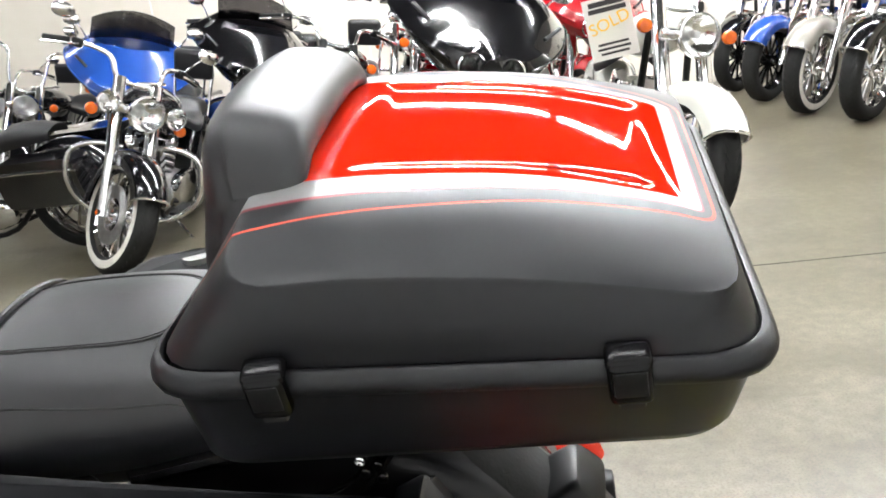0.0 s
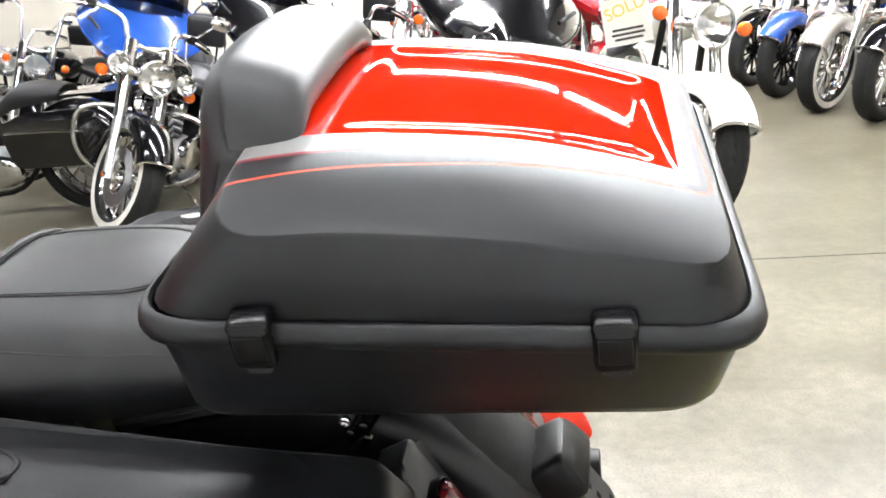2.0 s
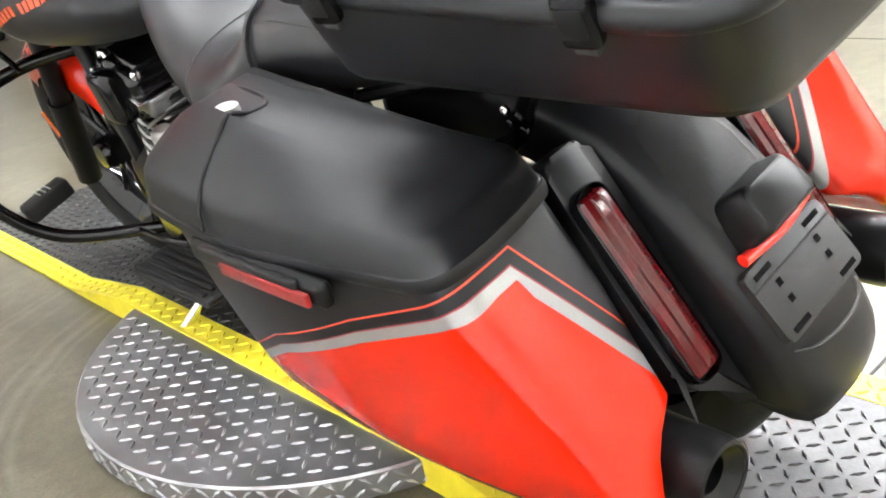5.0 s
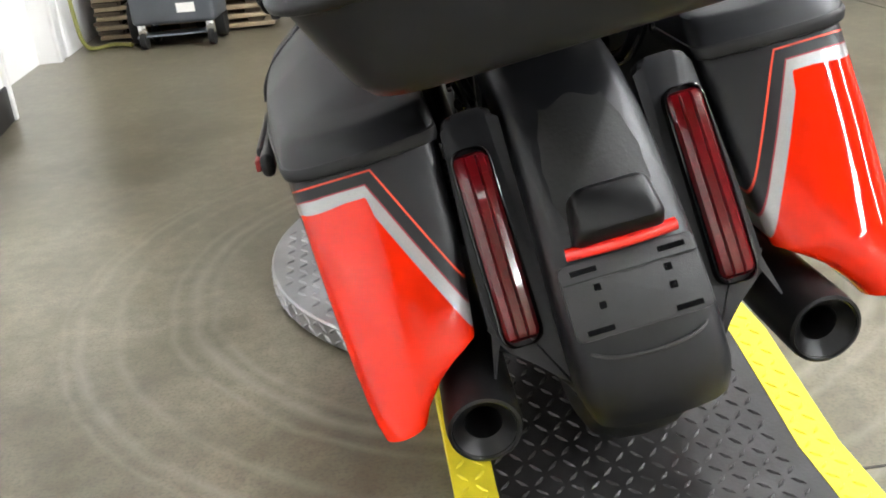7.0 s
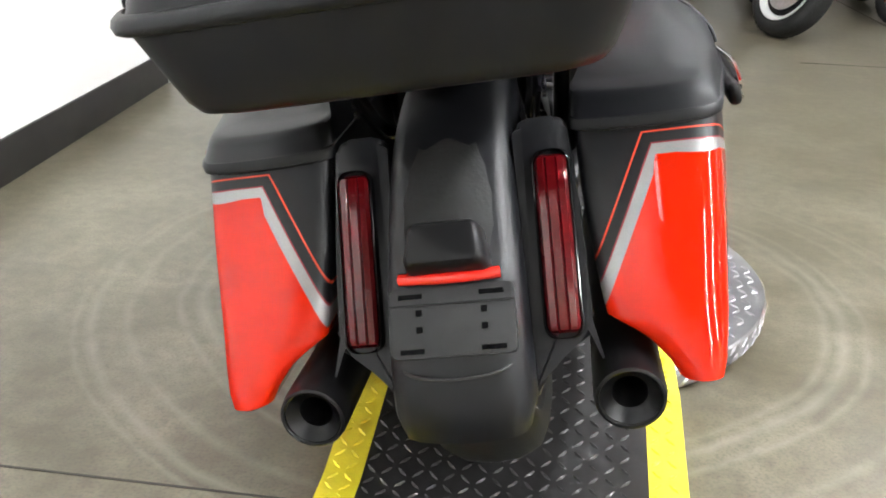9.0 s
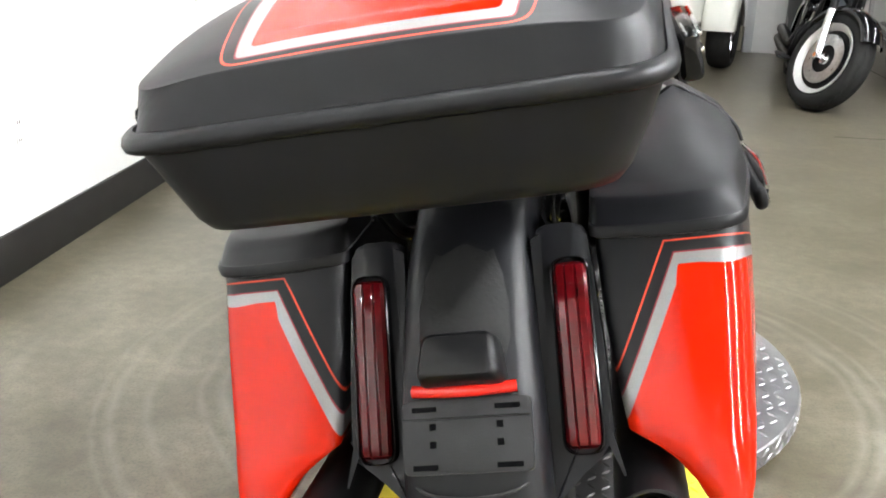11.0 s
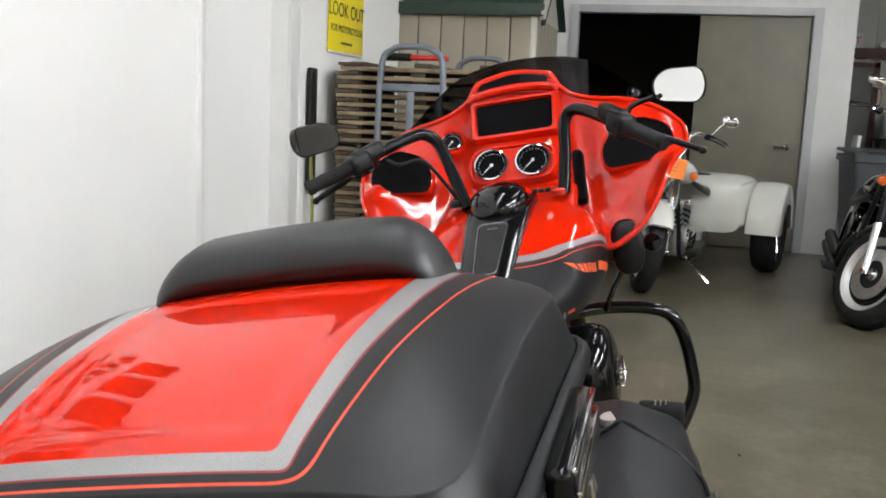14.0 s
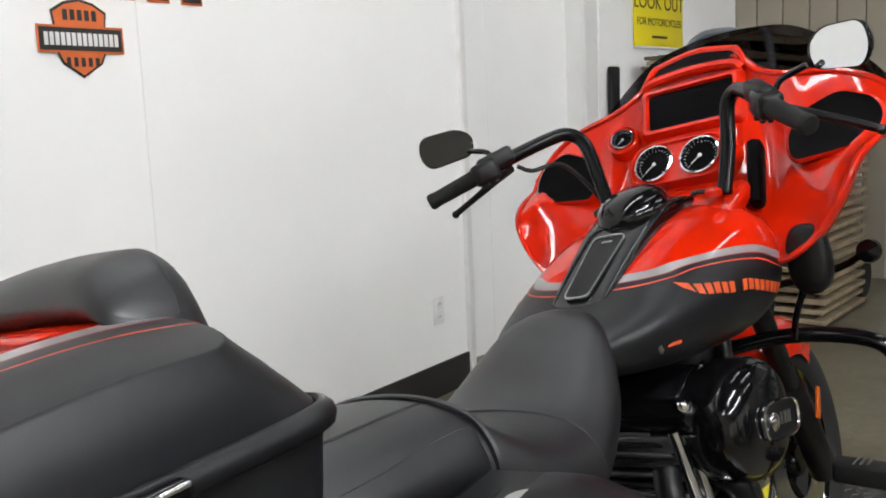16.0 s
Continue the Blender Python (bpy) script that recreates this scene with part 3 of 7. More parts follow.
def pack_border(n):
    ax = n.op("ABSOLUTE", n.x)
    half = n.op("MULTIPLY_ADD", n.op("ADD", n.y, 0.59), 0.113, 0.151)
    wide = n.op("MULTIPLY_ADD", n.op("ADD", n.y, 0.59), 0.055, 0.0155)
    side = n.op("MULTIPLY", n.op("SUBTRACT", half, ax), n.op("DIVIDE", 0.0165, wide))
    back = n.op("ADD", n.y, 0.5895)
    d = n.op("SMOOTH_MIN", side, back, 0.012)
    phalf = n.op("MULTIPLY_ADD", n.op("ADD", n.y, 0.6), 0.155, 0.166)
    dp = n.op("SMOOTH_MIN", n.op("SUBTRACT", phalf, ax), n.op("ADD", n.y, 0.5995), 0.035)
    return d, dp


part("lid", skin(LID, True, False, True), two_tone("tour_pack_paint", pack_border), pack, "matte black lid with a glossy red panel, silver border and pinstripe", 50)


# backrest pad on the lid
PADW = 0.178


def pad_section(x):
    a = abs(x) / PADW
    k = max(0.10, 1 - a ** 18) ** 0.5
    fall = 0.006 * a ** 2 + 0.30 * max(0.0, a - 0.62) ** 2
    base = [(-0.224, 1.004), (-0.237, 1.018), (-0.233, 1.040), (-0.212, 1.057), (-0.168, 1.066), (-0.138, 1.060), (-0.121, 1.038), (-0.115, 0.985), (-0.112, 0.930), (-0.110, 0.892), (-0.124, 0.884), (-0.148, 0.915), (-0.172, 0.955), (-0.193, 0.990)]
    cy, cz = -0.170, 0.965
    out = []
    for y, z in base:
        high = max(0.0, (z - 0.93) / 0.142)
        z = z - fall * high - 0.006 * a * a
        back = 0.034 * a ** 3 * high if y > -0.16 else 0.0
        out.append(Vector((x, cy + (y - back - cy) * (0.30 + 0.70 * k), cz + (z - cz) * (0.45 + 0.55 * k))))
    return out


xs = [-PADW + 2 * PADW * (0.5 - 0.5 * math.cos(math.pi * k / 32)) for k in range(33)]
rows = []
for x in xs:
    r = pad_section(x)
    r = cr(r + [r[0]], 3)[:-1]
    rows.append(r)
for row in rows:
    for v in row:
        v.x += 0.006
pad = part("backrest", skin(rows, True, True, True), vinyl, pack, "padded black vinyl passenger backrest", 60)
part("seam", tube([pad_section(x)[9] + Vector((0, 0.004, 0.012)) for x in [-0.15 + 0.03 * k for k in range(11)]], 0.0025, 6, 2), vinyl, pack)


def latch(sx, y):
    x, z = sx * lin(y, [(-0.55, 0.309), (-0.2, 0.3245)]), lin(y, [(-0.55, 0.855), (-0.2, 0.882)])
    m = Matrix.Translation((x, y, z))
    b = rbox(0.018, 0.036, 0.044, 0.007, m @ pose(sx * -0.003, 0, -0.004, 0, sx * 8, 0), seg=3)
    rbox(0.026, 0.038, 0.014, 0.006, m @ pose(sx * -0.007, 0, 0.016, 0, sx * 22, 0), b, 3)
    ob = part("latch", b, latch_black, pack, "gloss black tour pack latch")
    part("latch_plate", rbox(0.004, 0.027, 0.026, 0.0018, m @ pose(sx * 0.0052, 0, -0.003, 0, sx * 8, 0), seg=2), black_satin, ob)
    part("latch_hook", rbox(0.010, 0.022, 0.012, 0.003, m @ pose(sx * -0.007, 0, -0.027)), dark_gap, ob)


latch(-1, -0.214)
latch(-1, -0.508)
# long hinge on the other side, gloss black with two bright strips
hm_ = pose(0.320, -0.375, 0.848, 4.8, -4, 0)
hinge = part("hinge", rbox(0.026, 0.195, 0.056, 0.008, hm_, seg=3), black_gloss, pack, "long gloss black hinge with two bright strips")
for hz in (0.023, 0.004):
    part("hinge_strip", rbox(0.006, 0.185, 0.0055, 0.002, hm_ @ pose(0.0135, 0, hz)), chrome, hinge)
part("hinge_badge", rbox(0.003, 0.022, 0.014, 0.001, hm_ @ pose(0.0135, -0.02, -0.024)), steel, hinge)


# -- saddlebags
def bag_ring(z, xi, xo, yr, yf, ri=0.03, ro=0.05, bulge=0.0):
    o = rounded([(xi, yf), (xi, yr + 0.016), ((xi + xo) / 2, yr - 0.003), (xo, yr + 0.004), (xo + bulge, (yr * 0.45 + yf * 0.55)), (xo + 0.4 * bulge, yf)], [0.03, ri, 0.16, ro, 0.2, 0.05], 7)
    return [Vector((x, y, z)) for x, y in o]


def tilt(rs):
    """Raise the seam a little towards the front."""
    for v in rs:
        v.z += 0.02 * (v.y + 0.29)
    return rs


bag_rows = [bag_ring(0.270, 0.312, 0.338, -0.440, 0.16, 0.012, 0.02, 0.03),
            bag_ring(0.266, 0.304, 0.346, -0.452, 0.18, 0.018, 0.025, 0.03),
            bag_ring(0.272, 0.294, 0.352, -0.460, 0.20, 0.02, 0.03, 0.035),
            bag_ring(0.292, 0.283, 0.357, -0.454, 0.215, 0.02, 0.035, 0.04),
            bag_ring(0.318, 0.259, 0.361, -0.441, 0.225, 0.02, 0.04, 0.042),
            bag_ring(0.334, 0.236, 0.363, -0.433, 0.23, 0.02, 0.04, 0.044),
            bag_ring(0.345, 0.217, 0.3645, -0.428, 0.23, 0.02, 0.04, 0.044),
            bag_ring(0.353, 0.204, 0.365, -0.424, 0.232, 0.02, 0.04, 0.044),
            bag_ring(0.40, 0.196, 0.369, -0.397, 0.24, 0.025, 0.04, 0.046),
            bag_ring(0.48, 0.186, 0.374, -0.355, 0.25, 0.025, 0.04, 0.046),
            tilt(bag_ring(0.56, 0.182, 0.377, -0.311, 0.26, 0.025, 0.04, 0.045)),
            tilt(bag_ring(0.588, 0.182, 0.377, -0.298, 0.262, 0.025, 0.04, 0.044))]
NOSE = 0.035
lid_low = [tilt(bag_ring(0.588, 0.178, 0.380, -0.302, 0.267 + NOSE, 0.025, 0.04, 0.045)),
           tilt(bag_ring(0.590, 0.175, 0.384, -0.306, 0.272 + NOSE, 0.025, 0.045, 0.045)),
           tilt(bag_ring(0.600, 0.174, 0.386, -0.306, 0.273 + NOSE, 0.025, 0.045, 0.045)),
           tilt(bag_ring(0.606, 0.175, 0.384, -0.303, 0.271 + NOSE, 0.025, 0.045, 0.045))]
lid_up = []
for f, ins, g in ((0.0, 0.0, 0.0), (0.7, 0.006, 0.0), (0.95, 0.012, 0.0), (1.0, 0.022, 0.12), (1.0, 0.034, 0.3), (1.0, 0.045, 0.42), (1.0, 0.060, 0.6), (1.0, 0.075, 0.75), (1.0, 0.098, 1.0)):
    rr = bag_ring(0, 0.177 + ins * 0.25, 0.382 - ins, -0.300 + ins * 0.9 + (0.010 if ins else 0), 0.268 + NOSE - ins * 0.8, 0.025, 0.045, 0.043)
    for v in rr:
        edge = lin(v.y, [(-0.30, 0.632), (-0.1, 0.650), (0.15, 0.664), (0.26, 0.658), (0.31, 0.634)])
        inner = lin(v.y, [(-0.30, 0.632), (-0.22, 0.648), (-0.09, 0.692), (0.04, 0.724), (0.12, 0.734), (0.20, 0.728), (0.26, 0.704), (0.31, 0.646)])
        top = edge + (inner - edge) * max(0.0, min(1.0, (0.408 - v.x) / 0.09)) ** 0.75
        seam = 0.607 + 0.02 * (v.y + 0.29)
        v.z = seam + (top - seam) * f
    lid_up.append(rr)
lid_tree = BVHTree.FromBMesh(skin(lid_low + lid_up, True, True, True))


def on_lid(x, y):
    """Point and normal of the saddlebag lid's top above (x, y)."""
    hit, nrm, _, _ = lid_tree.ray_cast(Vector((x, y, 1.0)), Vector((0, 0, -1)))
    return (hit, nrm if nrm.z > 0 else -nrm) if hit else (Vector((x, y, 0.66)), Vector((0, 0, 1)))


def bag_border(n):
    ax = n.op("ABSOLUTE", n.x)
    za = n.op("SUBTRACT", n.op("MULTIPLY_ADD", n.op("MINIMUM", n.op("SUBTRACT", ax, 0.289), 0.0), 2.0, 0.571), n.op("MULTIPLY", n.op("MAXIMUM", n.op("SUBTRACT", ax, 0.289), 0.0), 0.12))
    zb = n.curve(n.y, [(-0.50, 0.627), (-0.293, 0.560), (-0.144, 0.512), (0.067, 0.426), (0.25, 0.322)])
    za = n.op("SUBTRACT", za, n.z)
    zb = n.op("SUBTRACT", zb, n.z)
    slope = n.op("MULTIPLY_ADD", n.step(n.op("MULTIPLY", ax, -1.0), -0.289, 0.004), -0.54, 1.0)
    za = n.op("MULTIPLY", za, slope)
    d = n.op("MINIMUM", za, zb)
    dp = n.op("ADD", d, 0.0175)
    return d, dp


bag_paint = two_tone("saddlebag_paint", bag_border)
polished_badge = mat("satin_nickel_badge", (0.62, 0.62, 0.60), 0.35, metal=0.7, var=0.05, scale=60)
for sx in (1, -1):
    side = (lambda b: b) if sx > 0 else mirrored
    bag = part("saddlebag", side(skin(bag_rows, True, True, True)), bag_paint, bike, "stretched saddlebag, red lower half with silver stripe", 50)
    part("lid", side(skin(lid_low + lid_up, True, True, True)), charcoal, bag, "matte black saddlebag lid", 40)
    # raised line round the front of the lid, badge, latch lever with reflector
    line = [on_lid(x, y)[0] for x, y in ((0.232, 0.240), (0.236, 0.180), (0.243, 0.126), (0.262, 0.098), (0.290, 0.090), (0.320, 0.086), (0.350, 0.083), (0.375, 0.081), (0.392, 0.080))]
    line += [Vector((0.4150, 0.079, 0.648)), Vector((0.4225, 0.078, 0.622))]
    part("lid_ridge", side(tube(line, 0.0032, 8, 3)), charcoal, bag)
    bp_, bn_ = on_lid(0.300, 0.122)
    badge_m = Matrix.Translation(bp_ + bn_ * 0.0065) @ Vector((0, 0, 1)).rotation_difference(bn_).to_matrix().to_4x4()
    badge = part("badge", side(lathe([(0.0, -0.006), (0.017, -0.006), (0.017, 0.003), (0.014, 0.004), (0.0, 0.004)], 24, badge_m @ Matrix.Diagonal((1.3, 0.85, 1, 1)), cap=False)), polished_badge, bag, "small oval badge with plain rings")
    for rr_ in (0.011, 0.0065):
        part("badge_ring", side(lathe([(rr_, 0.0035), (rr_, 0.0048), (rr_ - 0.002, 0.0048), (rr_ - 0.002, 0.0035)], 20, badge_m @ Matrix.Diagonal((1.3, 0.85, 1, 1)), cap=False)), dark_gap, badge)
    b = rbox(0.020, 0.30, 0.036, 0.012, pose(0.420, -0.012, 0.583, 0, -6, 0), seg=3)
    rbox(0.012, 0.22, 0.024, 0.008, pose(0.430, -0.012, 0.590, 0, -6, 0), b, 3)
    part("latch", side(b), black_satin, bag, "black saddlebag latch lever")
    if sx > 0:
        for dz in (0.0, -0.022):
            part("latch_trim", tube([(0.430, -0.155, 0.600 + dz), (0.4375, -0.012, 0.604 + dz), (0.430, 0.130, 0.602 + dz)], 0.0036, 8), chrome, bag)
    else:
        part("reflector", side(rbox(0.008, 0.190, 0.018, 0.003, pose(0.4358, -0.048, 0.582, 0, -6, 0))), reflex_red, bag, "red side reflector")

# -- rear fender
FEN = [(0.12, 0.62), (0.0, 0.655), (-0.1, 0.66), (-0.2, 0.638), (-0.285, 0.594), (-0.355, 0.532), (-0.42, 0.450), (-0.468, 0.375), (-0.497, 0.305), (-0.507, 0.262), (-0.503, 0.230)]
WID = [0.075, 0.085, 0.088, 0.09, 0.092, 0.094, 0.097, 0.099, 0.100, 0.099, 0.092]
cl = cr([(0, y, z) for y, z in FEN], 4)
wl = cr([(w, 0, 0) for w in WID], 4)
rows = []
for i, p in enumerate(cl):
    t = (cl[min(i + 1, len(cl) - 1)] - cl[max(i - 1, 0)]).normalized()
    nrm = Vector((0, t.z, -t.y))
    if nrm.dot(p - Vector((0, -0.15, 0.32))) < 0:
        nrm = -nrm
    w = wl[i].x
    prof = [(-1.0, -0.085), (-1.0, -0.05), (-0.98, -0.025), (-0.9, -0.008), (-0.7, 0.002), (-0.35, 0.007), (0, 0.009)]
    prof = prof + [(-a, b) for a, b in prof[-2::-1]]
    inner = [(a * 0.94, b - 0.006) for a, b in prof[::-1]]
    rows.append([p + Vector((a * w, 0, 0)) + nrm * b for a, b in prof + inner])
fender = part("rear_fender", skin(rows, True, True, True), charcoal, bike, "matte black rear fender", 50)

# licence bracket, lamp, light bar
bracket_grey = mat("dark_grey_bracket_plastic", (0.024, 0.024, 0.025), 0.5, spec=0.25, var=0.1, scale=30, bump=0.2, bscale=500)
bm_ = pose(0, -0.4535, 0.3855, 57.5, 0, 0)
out = rounded([(-0.087, -0.048), (0.087, -0.048), (0.087, 0.048), (-0.087, 0.048)], 0.01, 4)
brk = part("plate_bracket", slab(out, 0.008, 0.0185, bm_, 0.002), bracket_grey, fender, "empty licence plate bracket with slots")
for x, y, w, h in ((-0.056, 0.036, 0.034, 0.007), (0.056, 0.036, 0.034, 0.007), (-0.056, -0.039, 0.034, 0.007), (0.056, -0.039, 0.034, 0.007)):
    part("slot", rbox(w, h, 0.003, 0.0, bm_ @ pose(x, y, 0.0178)), dark_screen, brk)
for x, y in ((-0.045, 0.013), (-0.045, -0.010), (0.045, 0.013), (0.045, -0.010)):
    part("hole", rbox(0.009, 0.009, 0.003, 0.0, bm_ @ pose(x, y, 0.0178)), dark_screen, brk)
part("ridge", rbox(0.172, 0.002, 0.003, 0.0, bm_ @ pose(0, 0.024, 0.0190)), black_plastic, brk)
lm = pose(0, -0.407, 0.468, 52, 0, 0)
lamp_rows = []
for d, wa, wb, h in ((0.0, 0.058, 0.060, 0.036), (0.022, 0.057, 0.059, 0.034), (0.050, 0.054, 0.056, 0.031), (0.057, 0.048, 0.051, 0.026)):
    o = rounded([(-wb, -h), (wb, -h), (wa * 0.86, h), (-wa * 0.86, h)], 0.014, 5)
    lamp_rows.append([lm @ Vector((x, y, d)) for x, y in o])
part("plate_lamp", skin(lamp_rows, True, True, True), black_satin, fender, "black licence lamp housing", 50)
b = tube([(-0.070, -0.437, 0.447), (0, -0.447, 0.449), (0.070, -0.437, 0.447)], 0.0085, 10, 4)
part("brake_bar", b, lens_bright, fender, "bright red slim brake light bar")
part("crease", tube([(-0.094, -0.455, 0.335), (-0.06, -0.499, 0.330), (0, -0.510, 0.327), (0.06, -0.499, 0.330), (0.094, -0.455, 0.335)], 0.0022, 6, 4), dark_gap, fender)

# tail lights in their fillers
for sx in (1, -1):
    side = (lambda b: b) if sx > 0 else mirrored
    a, c = Vector((0.143, -0.306, 0.562)), Vector((0.147, -0.416, 0.340))
    d = (c - a).normalized()
    up = Vector((0, d.z, -d.y)).normalized()
    if up.y > 0:
        up = -up
    M = Matrix(((1, 0, 0, (a.x + c.x) / 2), (0, d.y, up.y, (a.y + c.y) / 2), (0, d.z, up.z, (a.z + c.z) / 2), (0, 0, 0, 1)))
    L = (c - a).length
    arch = [(0.040, L / 2 + 0.004), (0.020, L / 2 + 0.016), (-0.010, L / 2 + 0.030), (-0.032, L / 2 + 0.052), (-0.046, L / 2 + 0.088), (-0.055, L / 2 + 0.092)]
    o = [(v.x, v.y) for v in rounded([(-0.050, -L / 2 - 0.060), (0.026, -L / 2 - 0.060), (0.038, 0.0), (0.040, L / 2 - 0.01)], [0.02, 0.02, 0.05, 0.01], 5)] + arch
    fil = part("tail_filler", side(slab(o, -0.05, -0.010, M, 0.008)), charcoal, bike, "matte black filler panel with tail light")
    rows = []
    for g, h in ((1.10, -0.016), (1.08, 0.000), (1.03, 0.004), (0.96, 0.005), (0.90, 0.002), (0.88, -0.008)):
        rows.append([M @ Vector((x, y, h)) for x, y in rounded([(-0.026 * g, -L / 2 - 0.010 * g), (0.026 * g, -L / 2 - 0.010 * g), (0.027 * g, L / 2 + 0.010 * g), (-0.027 * g, L / 2 + 0.010 * g)], 0.022, 6)])
    part("light_frame", side(skin(rows, True)), black_gloss, fil, "gloss black light frame")
    # lens: three long facets, each with lamp segments behind
    sect = [(-0.0205, -0.006), (-0.0205, 0.004), (-0.0165, 0.0085), (-0.0085, 0.0105), (-0.0068, 0.0085), (-0.005, 0.0110), (0.005, 0.0110), (0.0068, 0.0085), (0.0085, 0.0105), (0.0165, 0.0085), (0.0205, 0.004), (0.0205, -0.006)]
    rows = []
    for v, g, q in ((-0.5, 0.70, 0.2), (-0.485, 0.90, 0.75), (-0.46, 1.0, 1.0), (-0.2, 1.0, 1.0), (0.2, 1.0, 1.0), (0.46, 1.0, 1.0), (0.485, 0.90, 0.75), (0.5, 0.70, 0.2)):
        rows.append([M @ Vector((1.13 * x * g, v * (L + 0.004), h * q if h > 0 else h)) for x, h in sect])
    lens = part("tail_lens", side(skin(rows, False, True, True)), lens_red, fil, "dark red tail light lens", 25)
    for q in (-0.0125, 0.0, 0.0125):
        for k in range(9):
            part("lamp_segment", side(rbox(0.0080, 0.0010, 0.0010, 0.0, M @ pose(q, -L / 2 + 0.028 + 0.0235 * k, 0.0104 if q else 0.0112))), segment_red, lens)

# exhausts
for sx in (1, -1):
    side = (lambda b: b) if sx > 0 else mirrored
    m = axis_to((0.205, 0.25, 0.272), (0.226, -0.465, 0.259))
    prof = [(0.040, 0.0), (0.046, 0.02), (0.046, 0.52), (0.049, 0.55), (0.050, 0.71), (0.048, 0.722), (0.044, 0.724), (0.040, 0.716), (0.025, 0.704), (0.023, 0.66), (0.022, 0.60)]
    ex = part("muffler", side(lathe(prof, 28, m)), black_satin, bike, "satin black slip-on muffler", 35)
    part("end_ring", side(lathe([(0.041, 0.7205), (0.047, 0.7225), (0.0485, 0.718)], 28, m, cap=False)), black_gloss, ex)


# -- wheels
def wheel(parent, y, z, r, w, x=0.0, spokes=9, ym=None, rimmat=None, hubw=0.06, wall=None, disc=True, name="wheel"):
    m = pose(x, y, z, 0, 90, 0) if ym is None else ym
    hw = w / 2
    prof = [(r * 0.70, -hw * 0.72), (r * 0.74, -hw * 0.92), (r * 0.84, -hw), (r * 0.93, -hw * 0.86), (r * 0.985, -hw * 0.5), (r, 0), (r * 0.985, hw * 0.5), (r * 0.93, hw * 0.86), (r * 0.84, hw), (r * 0.74, hw * 0.92), (r * 0.70, hw * 0.72)]
    wh = part(name, lathe([(r * 0.71, -hw * 0.7), (r * 0.73, -hw * 0.75), (r * 0.69, -hw * 0.55), (r * 0.64, 0), (r * 0.69, hw * 0.55), (r * 0.73, hw * 0.75), (r * 0.71, hw * 0.7)], 40, m, cap=False), rimmat or black_gloss, parent, "cast wheel rim")
    part("tyre", lathe(prof, 40, m, cap=False), tyre_rubber, wh, "black tyre")
    if wall:
        for s in (-1, 1):
            part("whitewall", lathe([(r * 0.76, s * hw * 0.965), (r * 0.84, s * hw * 1.02), (r * 0.89, s * hw * 0.965)], 40, m, cap=False), wall, wh, "white tyre sidewall band")
    b = lathe([(0.0, -hubw), (0.035, -hubw), (0.045, -hubw * 0.6), (0.045, hubw * 0.6), (0.035, hubw), (0.0, hubw)], 20, m, cap=False)
    for k in range(spokes):
        a = 2 * math.pi * k / spokes
        c, s = math.cos(a), math.sin(a)
        tube([m @ Vector((0.04 * c, 0.04 * s, 0.0)), m @ Vector((r * 0.66 * c, r * 0.66 * s, 0.0))], 0.009, 6, 1, b)
    part("spokes", b, rimmat or black_gloss, wh)
    if disc:
        part("brake_disc", lathe([(r * 0.28, hubw * 0.9), (r * 0.50, hubw * 0.9), (r * 0.50, hubw * 0.9 + 0.005), (r * 0.28, hubw * 0.9 + 0.005), (r * 0.28, hubw * 0.9)], 32, m, cap=False), steel, wh)
    return wh


wheel(bike, -0.15, 0.325, 0.31, 0.17, name="rear_wheel")
wheel(bike, 1.50, 0.325, 0.325, 0.13, name="front_wheel")

# front fender: red, over the front wheel
rows = []
for k in range(19):
    a = radians(52 + 92 * k / 18)
    c = Vector((0, 1.50 + 0.34 * math.cos(a), 0.325 + 0.34 * math.sin(a)))
    n_ = Vector((0, math.cos(a), math.sin(a)))
    w = 0.085 * (0.75 + 0.25 * math.sin(math.pi * k / 18))
    prof = [(-1, -0.09), (-1, -0.05), (-0.93, -0.015), (-0.6, 0.004), (0, 0.009), (0.6, 0.004), (0.93, -0.015), (1, -0.05), (1, -0.09)]
    rows.append([c + Vector((p * w, 0, 0)) + n_ * q for p, q in prof])
part("front_fender", skin(rows), red_paint, bike, "glossy red front fender", 60)
# fork legs
for sx in (1, -1):
    b = tube([(sx * 0.105, 1.50, 0.325), (sx * 0.105, 1.18, 0.98)], 0.025, 14, 1)
    tube([(sx * 0.105, 1.52, 0.29), (sx * 0.105, 1.40, 0.53)], 0.033, 14, 1, b)
    part("fork_leg", b, black_satin, bike, "black fork leg")
    part("fork_reflector", rbox(0.006, 0.022, 0.075, 0.003, pose(sx * 0.142, 1.455, 0.475, -26, 0, 0)), lens_amber, bike, "orange side reflector")


# -- frame, engine
b = tube([(0.06, 1.20, 0.86), (0.09, 1.12, 0.5), (0.10, 1.05, 0.20), (0.10, 0.55, 0.17), (0.11, 0.25, 0.28), (0.10, 0.12, 0.52), (0.06, 0.30, 0.66), (0.04, 0.8, 0.78), (0.05, 1.18, 0.92)], 0.019, 10, 4)
b2 = mirrored(b)
part("frame", join(b, b2), black_satin, bike, "black steel frame tubes")
eng = part("engine", rbox(0.24, 0.50, 0.22, 0.05, pose(0, 0.92, 0.31), seg=4), black_satin, bike, "black and chrome V-twin engine")
part("gearbox", rbox(0.20, 0.26, 0.24, 0.05, pose(-0.01, 0.60, 0.36), seg=4), black_satin, eng)
